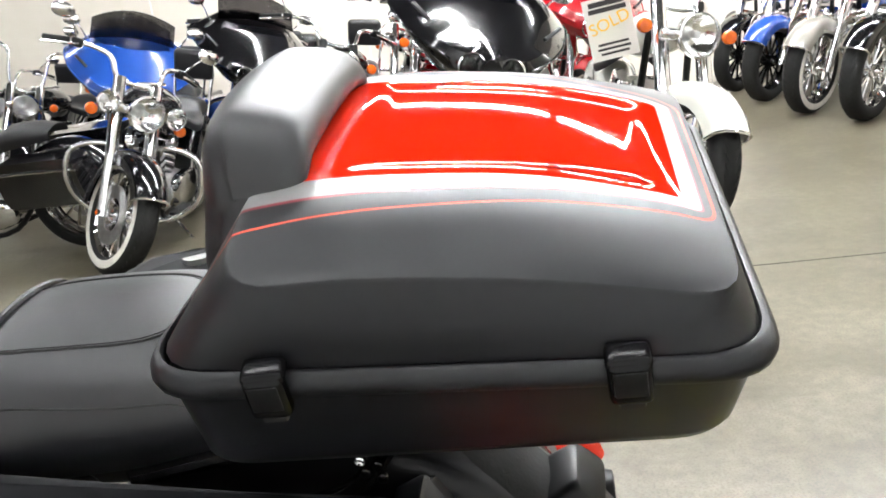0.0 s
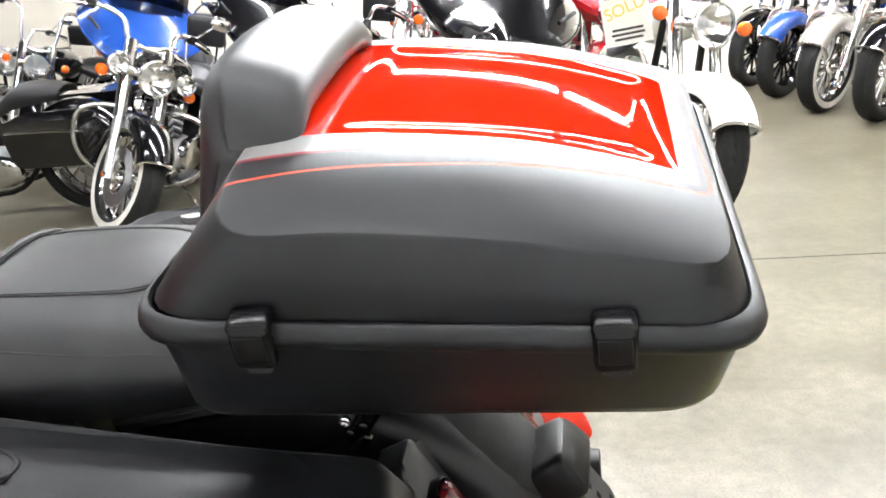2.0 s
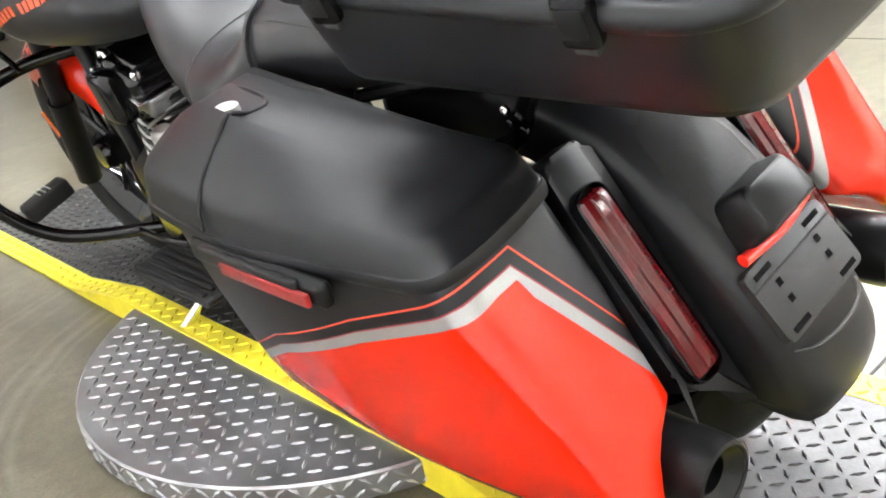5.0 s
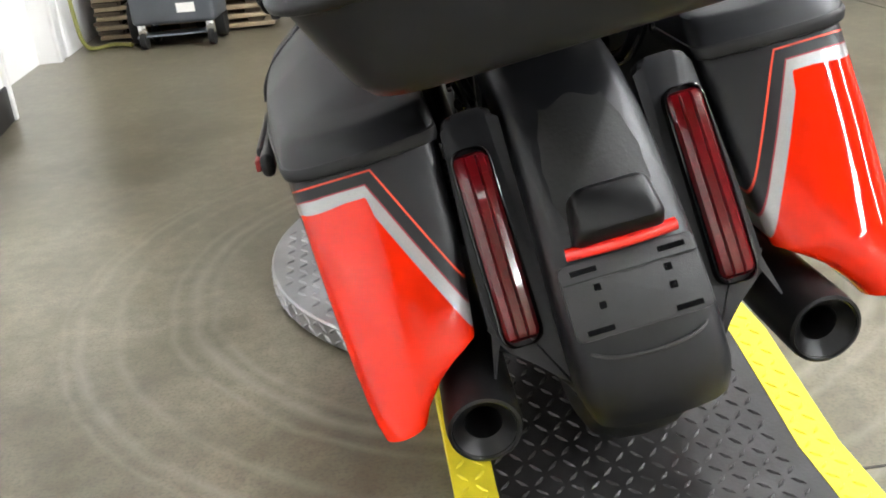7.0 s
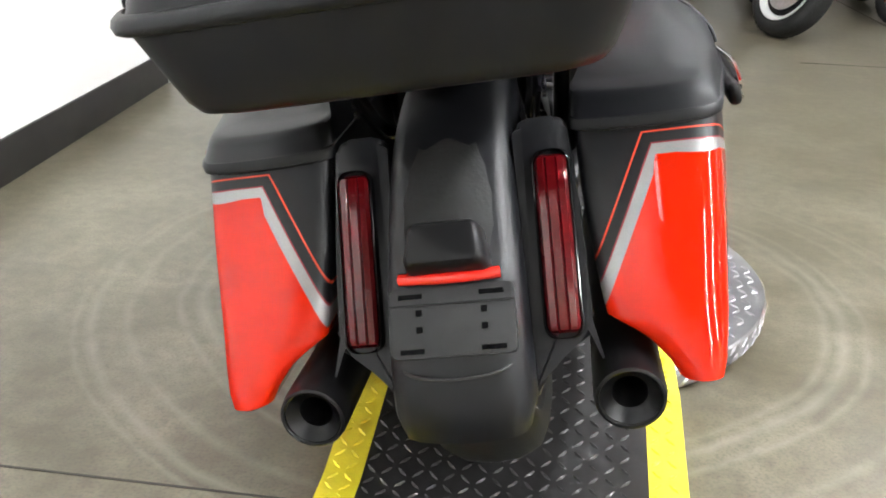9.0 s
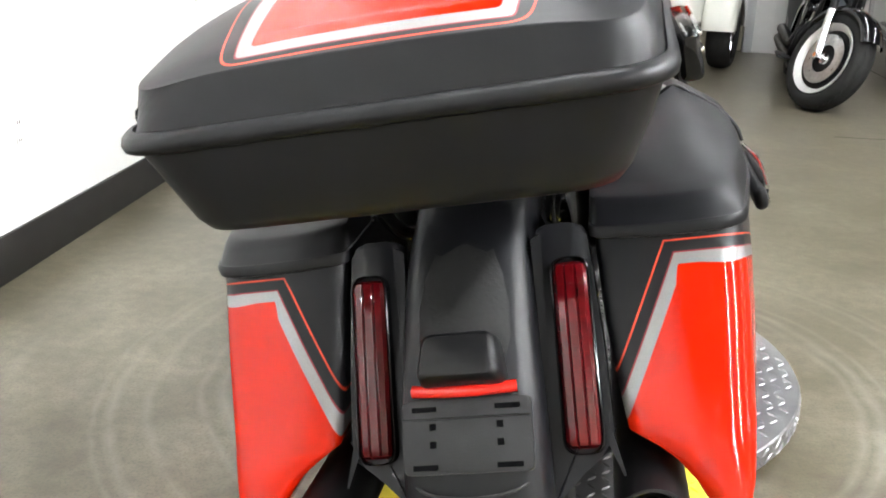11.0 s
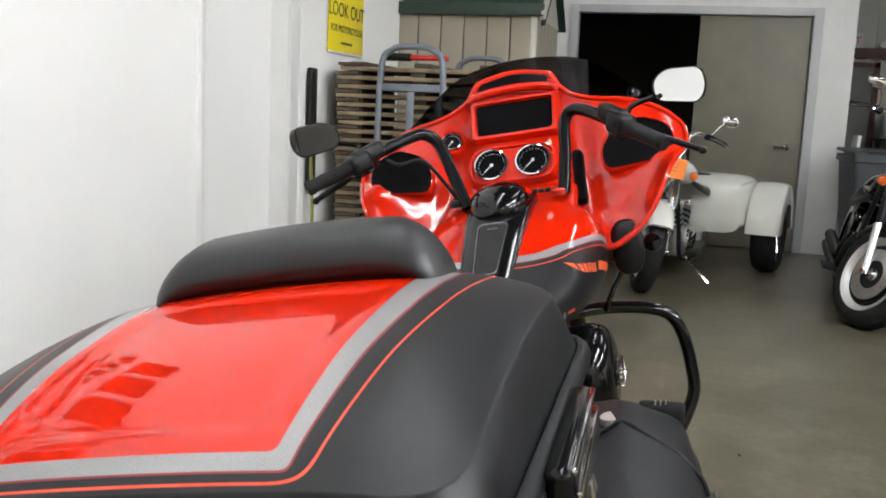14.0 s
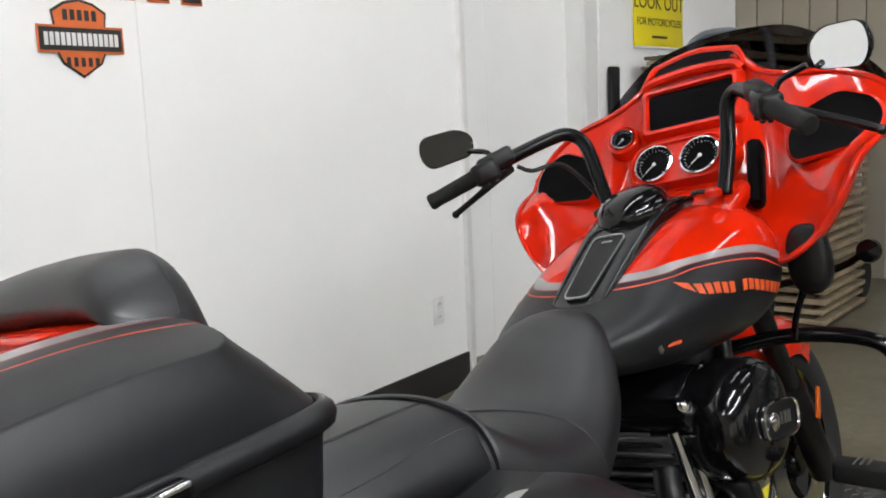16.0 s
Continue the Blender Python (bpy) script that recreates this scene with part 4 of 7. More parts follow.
for tiltd, y0 in ((-22, 1.00), (22, 0.86)):
    m = Matrix.Translation((0, y0, 0.38)) @ Euler((radians(-tiltd), 0, 0)).to_matrix().to_4x4()
    for k in range(9):
        part("cooling_fin", lathe([(0.0, 0.03 + 0.018 * k), (0.112, 0.03 + 0.018 * k), (0.116, 0.034 + 0.018 * k), (0.112, 0.038 + 0.018 * k), (0.0, 0.038 + 0.018 * k)], 20, m, cap=False), alu if k % 2 == 0 else black_satin, eng)
    part("cylinder_head", rbox(0.26, 0.16, 0.05, 0.012, m @ pose(0.01, 0, 0.220), seg=3), alu, eng)
    part("rocker_cover", rbox(0.29, 0.15, 0.055, 0.020, m @ pose(0.005, 0, 0.272), seg=4), black_gloss, eng, "gloss black rocker cover")
    part("cover_edge", rbox(0.296, 0.156, 0.006, 0.002, m @ pose(0.005, 0, 0.2465)), chrome, eng)
    part("cover_step", rbox(0.24, 0.10, 0.03, 0.012, m @ pose(0.005, 0, 0.300), seg=3), black_gloss, eng)
    for bx, by in ((0.135, 0.058), (0.135, -0.058), (-0.12, 0.058), (-0.12, -0.058)):
        part("bolt", lathe([(0.010, 0.290), (0.010, 0.306), (0.007, 0.310), (0.0, 0.310)], 8, m @ pose(bx, by, 0), cap=False), chrome, eng)
# pushrod tubes and cam cover on the right
for y0, y1 in ((0.86, 0.80), (0.89, 0.85), (0.95, 1.0), (0.985, 1.05)):
    part("pushrod_tube", tube([(0.135, y0, 0.36), (0.125, y1, 0.60)], 0.011, 10, 1), chrome, eng)
part("cam_cover", lathe([(0.0, 0.0), (0.10, 0.0), (0.105, 0.012), (0.09, 0.028), (0.03, 0.034), (0.0, 0.034)], 28, pose(0.125, 0.92, 0.32, 0, 90, 0), cap=False), chrome, eng)
part("primary_cover", skin([[Vector((-0.12 - d, y, z)) for y, z in ring(0.72, 0.31, 0.30 * g, 0.105 * g, 36, 3.0)] for d, g in ((0.0, 1.0), (0.03, 1.0), (0.05, 0.94), (0.058, 0.8))], True, False, True), black_gloss, eng, "gloss black primary cover")
# air cleaner: big oval black drum with chrome end plate
am = pose(0.126, 0.968, 0.574, 90, 0, 90) @ pose(0, 0, 0, 0, 0, -8)
ac = part("air_cleaner", skin([[am @ Vector((x * 1.0, y, d)) for x, y in ring(0, 0, 0.134 * g, 0.116 * g, 44, 2.3)] for d, g in ((-0.02, 0.9), (0.0, 0.97), (0.03, 1.0), (0.065, 0.99), (0.085, 0.93), (0.10, 0.80), (0.108, 0.6))], True, True, True), black_gloss, bike, "gloss black oval air cleaner", 60)
part("end_plate", skin([[am @ Vector((x + 0.028, y - 0.004, d)) for x, y in ring(0, 0, 0.082 * g, 0.034 * g, 32, 3.2)] for d, g in ((0.095, 1.0), (0.112, 1.0), (0.116, 0.95), (0.114, 0.88), (0.1135, 0.5))], True, False, True), black_satin, ac)
part("plate_trim", skin([[am @ Vector((x + 0.028, y - 0.004, d)) for x, y in ring(0, 0, 0.084 * g, 0.036 * g, 32, 3.2)] for d, g in ((0.112, 1.0), (0.118, 1.01), (0.119, 0.95), (0.115, 0.92))], True), chrome, ac)
part("centre_bolt", lathe([(0.017, 0.112), (0.017, 0.120), (0.012, 0.124), (0.0, 0.124)], 20, am @ pose(-0.014, -0.004, 0), cap=False), chrome, ac)
for k, w in enumerate((0.006, 0.006, 0.016)):
    part("plate_mark", rbox(w, 0.022, 0.002, 0.0, am @ pose(0.030 + 0.018 * k, -0.003, 0.1145)), steel, ac)
part("warning_decal", rbox(0.03, 0.022, 0.002, 0.0, am @ pose(-0.085, 0.075, 0.075, -50, 0, 30)), orange_print, ac)
# added block that fills the see-through space below the tank with dark
part("dark_filler", rbox(0.13, 0.20, 0.22, 0.04, pose(0, 1.16, 0.66), seg=3), black_satin, bike)
part("regulator", rbox(0.10, 0.04, 0.12, 0.01, pose(0.06, 1.16, 0.43), seg=2), alu, bike, "finned voltage regulator")
# front-left and rear bits of the drive side
for p in ((-0.15, 0.92, 0.60), (-0.13, 0.80, 0.47)):
    part("horn_cover" if p[2] > 0.5 else "oil_line", rbox(0.05, 0.09, 0.12, 0.02, pose(*p), seg=3), black_gloss if p[2] > 0.5 else steel, eng)
# exhaust header
part("header_pipe", tube([(0.10, 0.86, 0.56), (0.16, 0.96, 0.42), (0.16, 0.88, 0.25), (0.18, 0.5, 0.22), (0.205, 0.26, 0.245)], 0.026, 12, 5), black_satin, bike)
part("header_pipe", tube([(0.12, 0.76, 0.54), (0.15, 0.68, 0.44), (0.15, 0.42, 0.34), (0.05, 0.3, 0.24), (-0.205, 0.26, 0.245)], 0.024, 12, 5), black_satin, bike)
for k in range(11):
    t = k / 10
    part("shock_coil", lathe([(0.026, -0.004), (0.032, 0.0), (0.026, 0.004)], 16, axis_to((-0.185, 0.06 - 0.0 * t, 0.30 + 0.014 * k), (-0.185, 0.20, 0.75)), cap=False), black_satin, bike)
part("shock", tube([(-0.185, 0.02, 0.24), (-0.185, 0.10, 0.52)], 0.019, 12, 1), black_satin, bike)

# -- tank
TNK = [  # y, half width, height of the widest line, top, bottom
    (0.600, 0.035, 0.765, 0.772, 0.755), (0.640, 0.095, 0.775, 0.792, 0.738), (0.70, 0.150, 0.785, 0.820, 0.720), (0.78, 0.184, 0.797, 0.854, 0.708),
    (0.88, 0.206, 0.813, 0.902, 0.700), (0.98, 0.222, 0.828, 0.945, 0.698), (1.08, 0.232, 0.838, 0.972, 0.700), (1.16, 0.228, 0.842, 0.976, 0.716), (1.24, 0.195, 0.848, 0.963, 0.755), (1.29, 0.12, 0.855, 0.935, 0.80)]
rows = []
for y, w, zc, zt, zb in TNK:
    pr = []
    for k in range(36):
        a = 2 * math.pi * k / 36
        c, s = math.cos(a), math.sin(a)
        x = w * math.copysign(abs(c) ** (0.62 if s > 0 else 0.52), c)
        z = zc + (zt - zc) * abs(s) ** 0.85 if s > 0 else zc - (zc - zb) * abs(s) ** 0.9
        pr.append((x, y, z))
    rows.append(pr)
cols = [cr([r[k] for r in rows], 4) for k in range(36)]
trows = [[cols[k][j] for k in range(36)] for j in range(len(cols[0]))]


TANK_LINE = [(0.5, 0.848), (0.72, 0.858), (0.84, 0.872), (0.90, 0.880), (1.0, 0.877), (1.13, 0.848), (1.3, 0.80)]


def tank_border(n):
    line = n.curve(n.y, TANK_LINE, True)
    steep = n.curve(n.y, [(0.5, 2.6), (0.80, 2.1), (0.90, 1.6), (1.0, 1.2), (1.12, 1.0), (1.3, 1.0)], True)
    d = n.op("MULTIPLY", n.op("SUBTRACT", n.z, line), steep)
    return d, n.op("ADD", d, 0.013)


tank = part("fuel_tank", skin(trows, True, True, True), two_tone("tank_paint", tank_border), bike, "teardrop tank, red above and matte black below", 60)


def tank_side(y, z):
    """Half width of the tank at a place on its flank."""
    for r0, r1 in zip(trows, trows[1:]):
        if (r0[0].y - y) * (r1[0].y - y) <= 0 and r0[0].y != r1[0].y:
            f = (y - r0[0].y) / (r1[0].y - r0[0].y)
            ring_ = [a.lerp(b, f) for a, b in zip(r0, r1)]
            pts = sorted([(v.z, v.x) for v in ring_ if v.x > 0.02], key=lambda q: q[0])
            return lin(z, pts)
    return 0.2


def below_line(y, drop):
    """Point of the tank's flank, measured down its surface from the painted line."""
    for r0, r1 in zip(trows, trows[1:]):
        if (r0[0].y - y) * (r1[0].y - y) <= 0 and r0[0].y != r1[0].y:
            f = (y - r0[0].y) / (r1[0].y - r0[0].y)
            arc = [r0[k].lerp(r1[k], f) for k in range(9, -9, -1)]
            z0 = min(lin(y, TANK_LINE), arc[0].z - 0.0005)
            k = next(q for q in range(len(arc) - 1) if arc[q + 1].z <= z0)
            at = arc[k].lerp(arc[k + 1], (arc[k].z - z0) / (arc[k].z - arc[k + 1].z))
            while True:
                step = (arc[k + 1] - at).length
                if step >= drop or k > 14:
                    p = at.lerp(arc[k + 1], drop / max(step, 1e-6))
                    t = (arc[k + 1] - arc[k]).normalized()
                    return p + Vector((-t.z, 0, t.x)) * 0.0012
                drop, at, k = drop - step, arc[k + 1], k + 1
    return Vector((0.2, y, 0.8))


# lettering on the flanks as plain blocks
for sx in (1, -1):
    for k in range(15):
        if k == 6:
            continue
        y, w = 0.836 + 0.0215 * k, 0.0155
        q = [below_line(y + a, g) for a, g in ((-w / 2, 0.068), (w / 2, 0.068), (w / 2, 0.048), (-w / 2, 0.048))]
        q = [Vector((sx * v.x, v.y, v.z)) for v in q]
        inn = [v - Vector((sx * 0.004, 0, 0.003)) for v in q]
        part("lettering_block", skin([q, inn], True, True, True), orange_print, tank)
part("tank_mark", lathe([(0.0, 0.0), (0.008, 0.0), (0.008, 0.003), (0.0, 0.003)], 14, pose(tank_side(0.742, 0.757) - 0.001, 0.742, 0.757, 0, 100, 0), cap=False), steel, tank, "small silver mark")
part("tank_mark", rbox(0.003, 0.03, 0.006, 0.0, pose(tank_side(0.772, 0.76), 0.772, 0.760, 0, 10, -22)), orange_print, tank)

# console
con = []
for y, w, z in ((0.66, 0.044, 0.790), (0.70, 0.054, 0.804), (0.765, 0.060, 0.847), (0.86, 0.066, 0.905), (0.94, 0.072, 0.952), (1.02, 0.076, 0.988), (1.10, 0.078, 1.000), (1.16, 0.074, 0.996)):
    con.append([(-w, y, z - 0.05), (-w, y, z - 0.012), (-w * 0.86, y, z), (0, y, z + 0.003), (w * 0.86, y, z), (w, y, z - 0.012), (w, y, z - 0.05)])
console = part("tank_console", skin([cr(r, 3) for r in con], False), black_gloss, bike, "gloss black tank console with fuel door", 50)
cm = pose(0, 0.846, 0.8985, 30.0, 0, 0)
part("inset", slab(rounded([(-0.026, -0.095), (0.026, -0.095), (0.036, 0.095), (-0.036, 0.095)], 0.016, 5), 0.0, 0.004, cm, 0.0015), black_plastic, console, "dark insert in a bright frame")
rows = [[cm @ Vector((x, y, h)) for x, y in rounded([(-0.026 * g, -0.095 * g), (0.026 * g, -0.095 * g), (0.036 * g, 0.095 * g), (-0.036 * g, 0.095 * g)], 0.016, 5)] for g, h in ((1.0, 0.003), (1.0, 0.0065), (0.965, 0.0065), (0.965, 0.003))]
part("inset_trim", skin(rows, True), steel, console)
part("inset_mark", rbox(0.022, 0.005, 0.001, 0.0, cm @ pose(0, 0.074, 0.0048)), steel, console)
cap_m = pose(0.0, 1.032, 0.988, 16, 0, 0)
part("fuel_door", lathe([(0.074, -0.02), (0.076, 0.0), (0.070, 0.016), (0.055, 0.027), (0.03, 0.033), (0.0, 0.034)], 36, cap_m @ Matrix.Diagonal((0.96, 1.12, 1.25, 1)), cap=False), black_gloss, console, "domed gloss black fuel door")

# -- seat
SEAT = [  # y, half width, top, edge height, bottom
    (0.735, 0.040, 0.828, 0.800, 0.760), (0.715, 0.078, 0.845, 0.798, 0.740), (0.665, 0.118, 0.845, 0.785, 0.70), (0.60, 0.152, 0.808, 0.735, 0.65), (0.52, 0.178, 0.755, 0.690, 0.61), (0.44, 0.200, 0.728, 0.675, 0.60), (0.36, 0.202, 0.734, 0.688, 0.61),
    (0.30, 0.194, 0.764, 0.712, 0.63), (0.262, 0.182, 0.796, 0.735, 0.65), (0.235, 0.174, 0.812, 0.745, 0.66)]
rows = []
for y, w, zt, ze, zb in SEAT:
    h = [(-w * 0.9, zb), (-w, (zb + ze) / 2), (-w * 0.97, ze), (-w * 0.80, zt - 0.42 * (zt - ze)), (-w * 0.45, zt - 0.10 * (zt - ze)), (0, zt)]
    rows.append(cr([(x, y, z) for x, z in h] + [(-x, y, z) for x, z in h[-2::-1]], 4))
sr = [cr([r[k] for r in rows], 4) for k in range(len(rows[0]))]
srow = [[sr[k][j] for k in range(len(sr))] for j in range(len(sr[0]))]
seat = part("rider_seat", skin(srow, False), vinyl, bike, "black vinyl rider bucket seat", 60)
PIL = [(0.245, 0.172, 0.806, 0.744, 0.66), (0.22, 0.172, 0.812, 0.750, 0.665), (0.16, 0.168, 0.815, 0.752, 0.67), (0.05, 0.162, 0.812, 0.749, 0.675), (-0.04, 0.150, 0.799, 0.745, 0.68), (-0.10, 0.135, 0.785, 0.73, 0.69)]
rows = []
for y, w, zt, ze, zb in PIL:
    h = [(-w * 0.9, zb), (-w, (zb + ze) / 2), (-w * 0.97, ze), (-w * 0.80, zt - 0.42 * (zt - ze)), (-w * 0.45, zt - 0.10 * (zt - ze)), (0, zt)]
    rows.append(cr([(x, y, z) for x, z in h] + [(-x, y, z) for x, z in h[-2::-1]], 4))
sr = [cr([r[k] for r in rows], 4) for k in range(len(rows[0]))]
prow = [[sr[k][j] for k in range(len(sr))] for j in range(len(sr[0]))]
pil = part("passenger_seat", skin(prow, False, False, False), vinyl, bike, "black vinyl passenger seat", 60)
for si in (19,):
    part("seam", tube([v + Vector((0, 0, 0.0008)) for v in srow[si][5:-5]], 0.0016, 5, 1), dark_gap, seat)
part("grab_strap", tube([v * 1.0 + Vector((0, 0, 0.003)) for v in srow[-3][3:-3]], 0.006, 6, 1), vinyl, seat, "black strap across the seat")
seat_tree = BVHTree.FromBMesh(skin(prow, False, False, False))


def on_seat(x, y):
    hit, nrm, _, _ = seat_tree.ray_cast(Vector((x, y, 1.0)), Vector((0, 0, -1)))
    return (hit if hit else Vector((x, y, 0.8))) + Vector((0, 0, 0.0004))


outline = [(-0.082, 0.236), (-0.086, 0.18), (-0.087, 0.12), (-0.085, 0.06), (-0.076, 0.02), (-0.052, -0.006), (0.0, -0.016), (0.052, -0.006), (0.076, 0.02), (0.085, 0.06), (0.087, 0.12), (0.086, 0.18), (0.082, 0.236)]
part("stitching", tube([on_seat(v.x, v.y) for v in cr([(x, y, 0) for x, y in outline], 4)], 0.0015, 6, 1), dark_gap, pil, "stitched oval panel line")
part("stitching", tube([on_seat(v.x * 0.96, 0.004 + v.y * 0.97) for v in cr([(x, y, 0) for x, y in outline], 4)], 0.0007, 5, 1), black_plastic, pil)
for sx in (1, -1):
    part("side_seam", tube([on_seat(sx * (0.152 - 0.10 * max(0.0, 0.06 - y)), y) for y in (0.236, 0.19, 0.14, 0.09, 0.04, -0.01, -0.05)], 0.0013, 6, 3), dark_gap, pil)
for sx in (1, -1):
    part("side_cover", rbox(0.05, 0.28, 0.20, 0.03, pose(sx * 0.155, 0.29, 0.53, 0, sx * 6, 0), seg=3), charcoal, bike, "matte black side cover")

# under the tour pack: rack and mounts
b = tube([(0.15, 0.05, 0.665), (0.15, -0.15, 0.70), (0.15, -0.48, 0.728)], 0.010, 8, 3)
tube([(-0.15, 0.05, 0.665), (-0.15, -0.15, 0.70), (-0.15, -0.48, 0.728)], 0.010, 8, 3, b)
tube([(-0.15, -0.30, 0.715), (0.15, -0.30, 0.715)], 0.010, 8, 1, b)
tube([(-0.15, -0.45, 0.726), (0.15, -0.45, 0.726)], 0.010, 8, 1, b)
part("luggage_rack", b, black_gloss, bike, "black tubular luggage rack")
for sx in (1, -1):
    part("rack_stay", tube([(sx * 0.135, -0.27, 0.715), (sx * 0.132, -0.235, 0.66), (sx * 0.118, -0.18, 0.60), (sx * 0.12, -0.05, 0.56)], 0.012, 10, 3), black_gloss, bike)
    for dy, dz in ((0.0, 0.0), (0.003, 0.017), (-0.016, 0.009), (-0.018, -0.008)):
        part("mount_bolt", lathe([(0.0062, 0.0), (0.0062, 0.005), (0.0045, 0.006), (0.004, 0.003), (0.0, 0.003)], 14, pose(sx * 0.140, -0.215 + dy, 0.645 + dz, 0, sx * 90, 0), cap=False), chrome if dz > 0.01 else black_gloss, bike, "small mounting bolt")

# -- fairing
FA = []  # inner fairing face as stations across x: lower, mid and upper edges
for x, yl, zl, ym, zm, yu, zu in ((0.0, 1.225, 0.985, 1.350, 1.10, 1.455, 1.296), (0.06, 1.225, 0.985, 1.350, 1.10, 1.453, 1.293), (0.11, 1.23, 0.985, 1.355, 1.10, 1.442, 1.278), (0.145, 1.235, 0.955, 1.375, 1.085, 1.416, 1.246),
                                  (0.18, 1.195, 0.880, 1.368, 1.06, 1.408, 1.229), (0.22, 1.155, 0.838, 1.322, 1.02, 1.405, 1.216), (0.27, 1.142, 0.850, 1.308, 1.02, 1.415, 1.208), (0.32, 1.145, 0.886, 1.302, 1.03, 1.42, 1.197), (0.365, 1.158, 0.945, 1.304, 1.05, 1.415, 1.178),
                                  (0.392, 1.180, 1.003, 1.310, 1.06, 1.412, 1.162), (0.42, 1.25, 1.040, 1.335, 1.072, 1.405, 1.138), (0.453, 1.36, 1.068, 1.38, 1.083, 1.385, 1.095)):
    FA.append(((x, yl, zl), (x, ym, zm), (x, yu, zu)))
full = [tuple((-p[0], p[1], p[2]) for p in s) for s in FA[:0:-1]] + FA
colz = [cr(list(s), 6) for s in full]
face = [cr([c[k] for c in colz], 4) for k in range(len(colz[0]))]
fairing = part("fairing", skin(face), red_paint, bike, "glossy red frame-mounted fairing with inner dash", 60)
# outer shell: from the face's edge forward to the nose
rows = []
edge_up = face[-1]
edge_lo = face[0]
loop = list(edge_up) + list(edge_lo)[::-1]
nose = Vector((0, 1.86, 0.98))
for f, push in ((0.0, 0.0), (0.04, 0.02), (0.16, 0.03), (0.4, 0.035), (0.7, 0.02), (0.95, 0.0)):
    row = []
    for v in loop:
        q = v.lerp(nose, f)
        q.y = v.y + (nose.y - v.y) * f
        dirv = Vector((v.x, 0, v.z - 1.05))
        q += dirv.normalized() * push * (1 if dirv.length > 0.05 else 0)
        row.append(q)
    rows.append(row)
part("outer_shell", skin(rows, True, False, True), red_paint, fairing, "", 60)
part("edge_roll", tube([v + Vector((0, -0.003, 0)) for v in loop[::3]] + [loop[0]], 0.0065, 8, 2), red_paint, fairing)
# speaker pods
for sx in (1, -1):
    side = (lambda b: b) if sx > 0 else mirrored
    sp = rounded([(0.230, 1.322, 1.072), (0.262, 1.348, 1.120), (0.335, 1.366, 1.147), (0.402, 1.362, 1.120), (0.420, 1.345, 1.078), (0.397, 1.306, 1.034), (0.240, 1.298, 1.020)], 0.024, 5)
    off = Vector((0, -0.012, 0.005))
    mid_ = Vector((0.325, 1.335, 1.080))
    rows = [[v.lerp(mid_, -0.07) for v in sp], [v.lerp(mid_, -0.06) + off * 0.8 for v in sp], [v.lerp(mid_, 0.0) + off * 1.1 for v in sp]]
    part("speaker_rim", side(skin(rows, True)), red_paint, fairing, "", 60)
    rows = [[v + off * 1.05 for v in sp], [v.lerp(mid_, 0.05) + off * 0.85 for v in sp], [v.lerp(mid_, 0.5) + off * 1.1 for v in sp]]
    part("speaker_grille", side(skin(rows, True, False, True)), mesh_black, fairing, "black mesh speaker grille", 60)
    part("lower_pod", side(skin([[Vector((0.278 + x, 1.172 + dy, 0.833 + z)) for x, z in ring(0, 0, 0.040 * g, 0.070 * g, 24, 2.6)] for dy, g in ((0.05, 0.6), (0.03, 0.95), (0.0, 1.0), (-0.012, 0.94), (-0.020, 0.75))], True, True, True)), black_satin, fairing, "rounded black pod under the fairing", 60)
    part("pod_stem", side(tube([(0.262, 1.180, 0.785), (0.225, 1.20, 0.72), (0.200, 1.235, 0.668)], 0.007, 8, 3)), black_gloss, fairing)
# dash: screen, gauges, vent
sm = Matrix.Translation((0, 1.386, 1.196)) @ Euler((radians(68), 0, 0)).to_matrix().to_4x4()
rows = [[sm @ Vector((x, y, h)) for x, y in rounded([(-0.104 * g, -0.046 * g2), (0.104 * g, -0.046 * g2), (0.107 * g, 0.045 * g2), (-0.107 * g, 0.045 * g2)], 0.012, 5)] for g, g2, h in ((1.22, 1.45, -0.05), (1.18, 1.36, 0.000), (1.10, 1.2, 0.013), (1.02, 1.04, 0.013), (0.985, 0.97, 0.000))]
part("screen_bezel", skin(rows, True), red_paint, fairing)
part("touch_screen", slab([(v.x, v.y) for v in rounded([(-0.104, -0.046), (0.104, -0.046), (0.107, 0.045), (-0.107, 0.045)], 0.006, 3)], -0.006, 0.002, sm), dark_screen, fairing, "dark switched-off display screen")
GP = Euler((radians(57), 0, 0)).to_matrix().to_4x4()
gm0 = Matrix.Translation((0, 1.268, 1.075)) @ GP
rows = [[gm0 @ Vector((x, y, h)) for x, y in rounded([(-0.112 * g, -0.052 * g), (0.112 * g, -0.052 * g), (0.112 * g, 0.052 * g), (-0.112 * g, 0.052 * g)], 0.047, 7)] for g, h in ((1.14, -0.075), (1.08, -0.008), (1.03, 0.004), (0.98, 0.005), (0.95, -0.004), (0.5, -0.004))]
part("gauge_pod", skin(rows, True, False, True), red_paint, fairing)


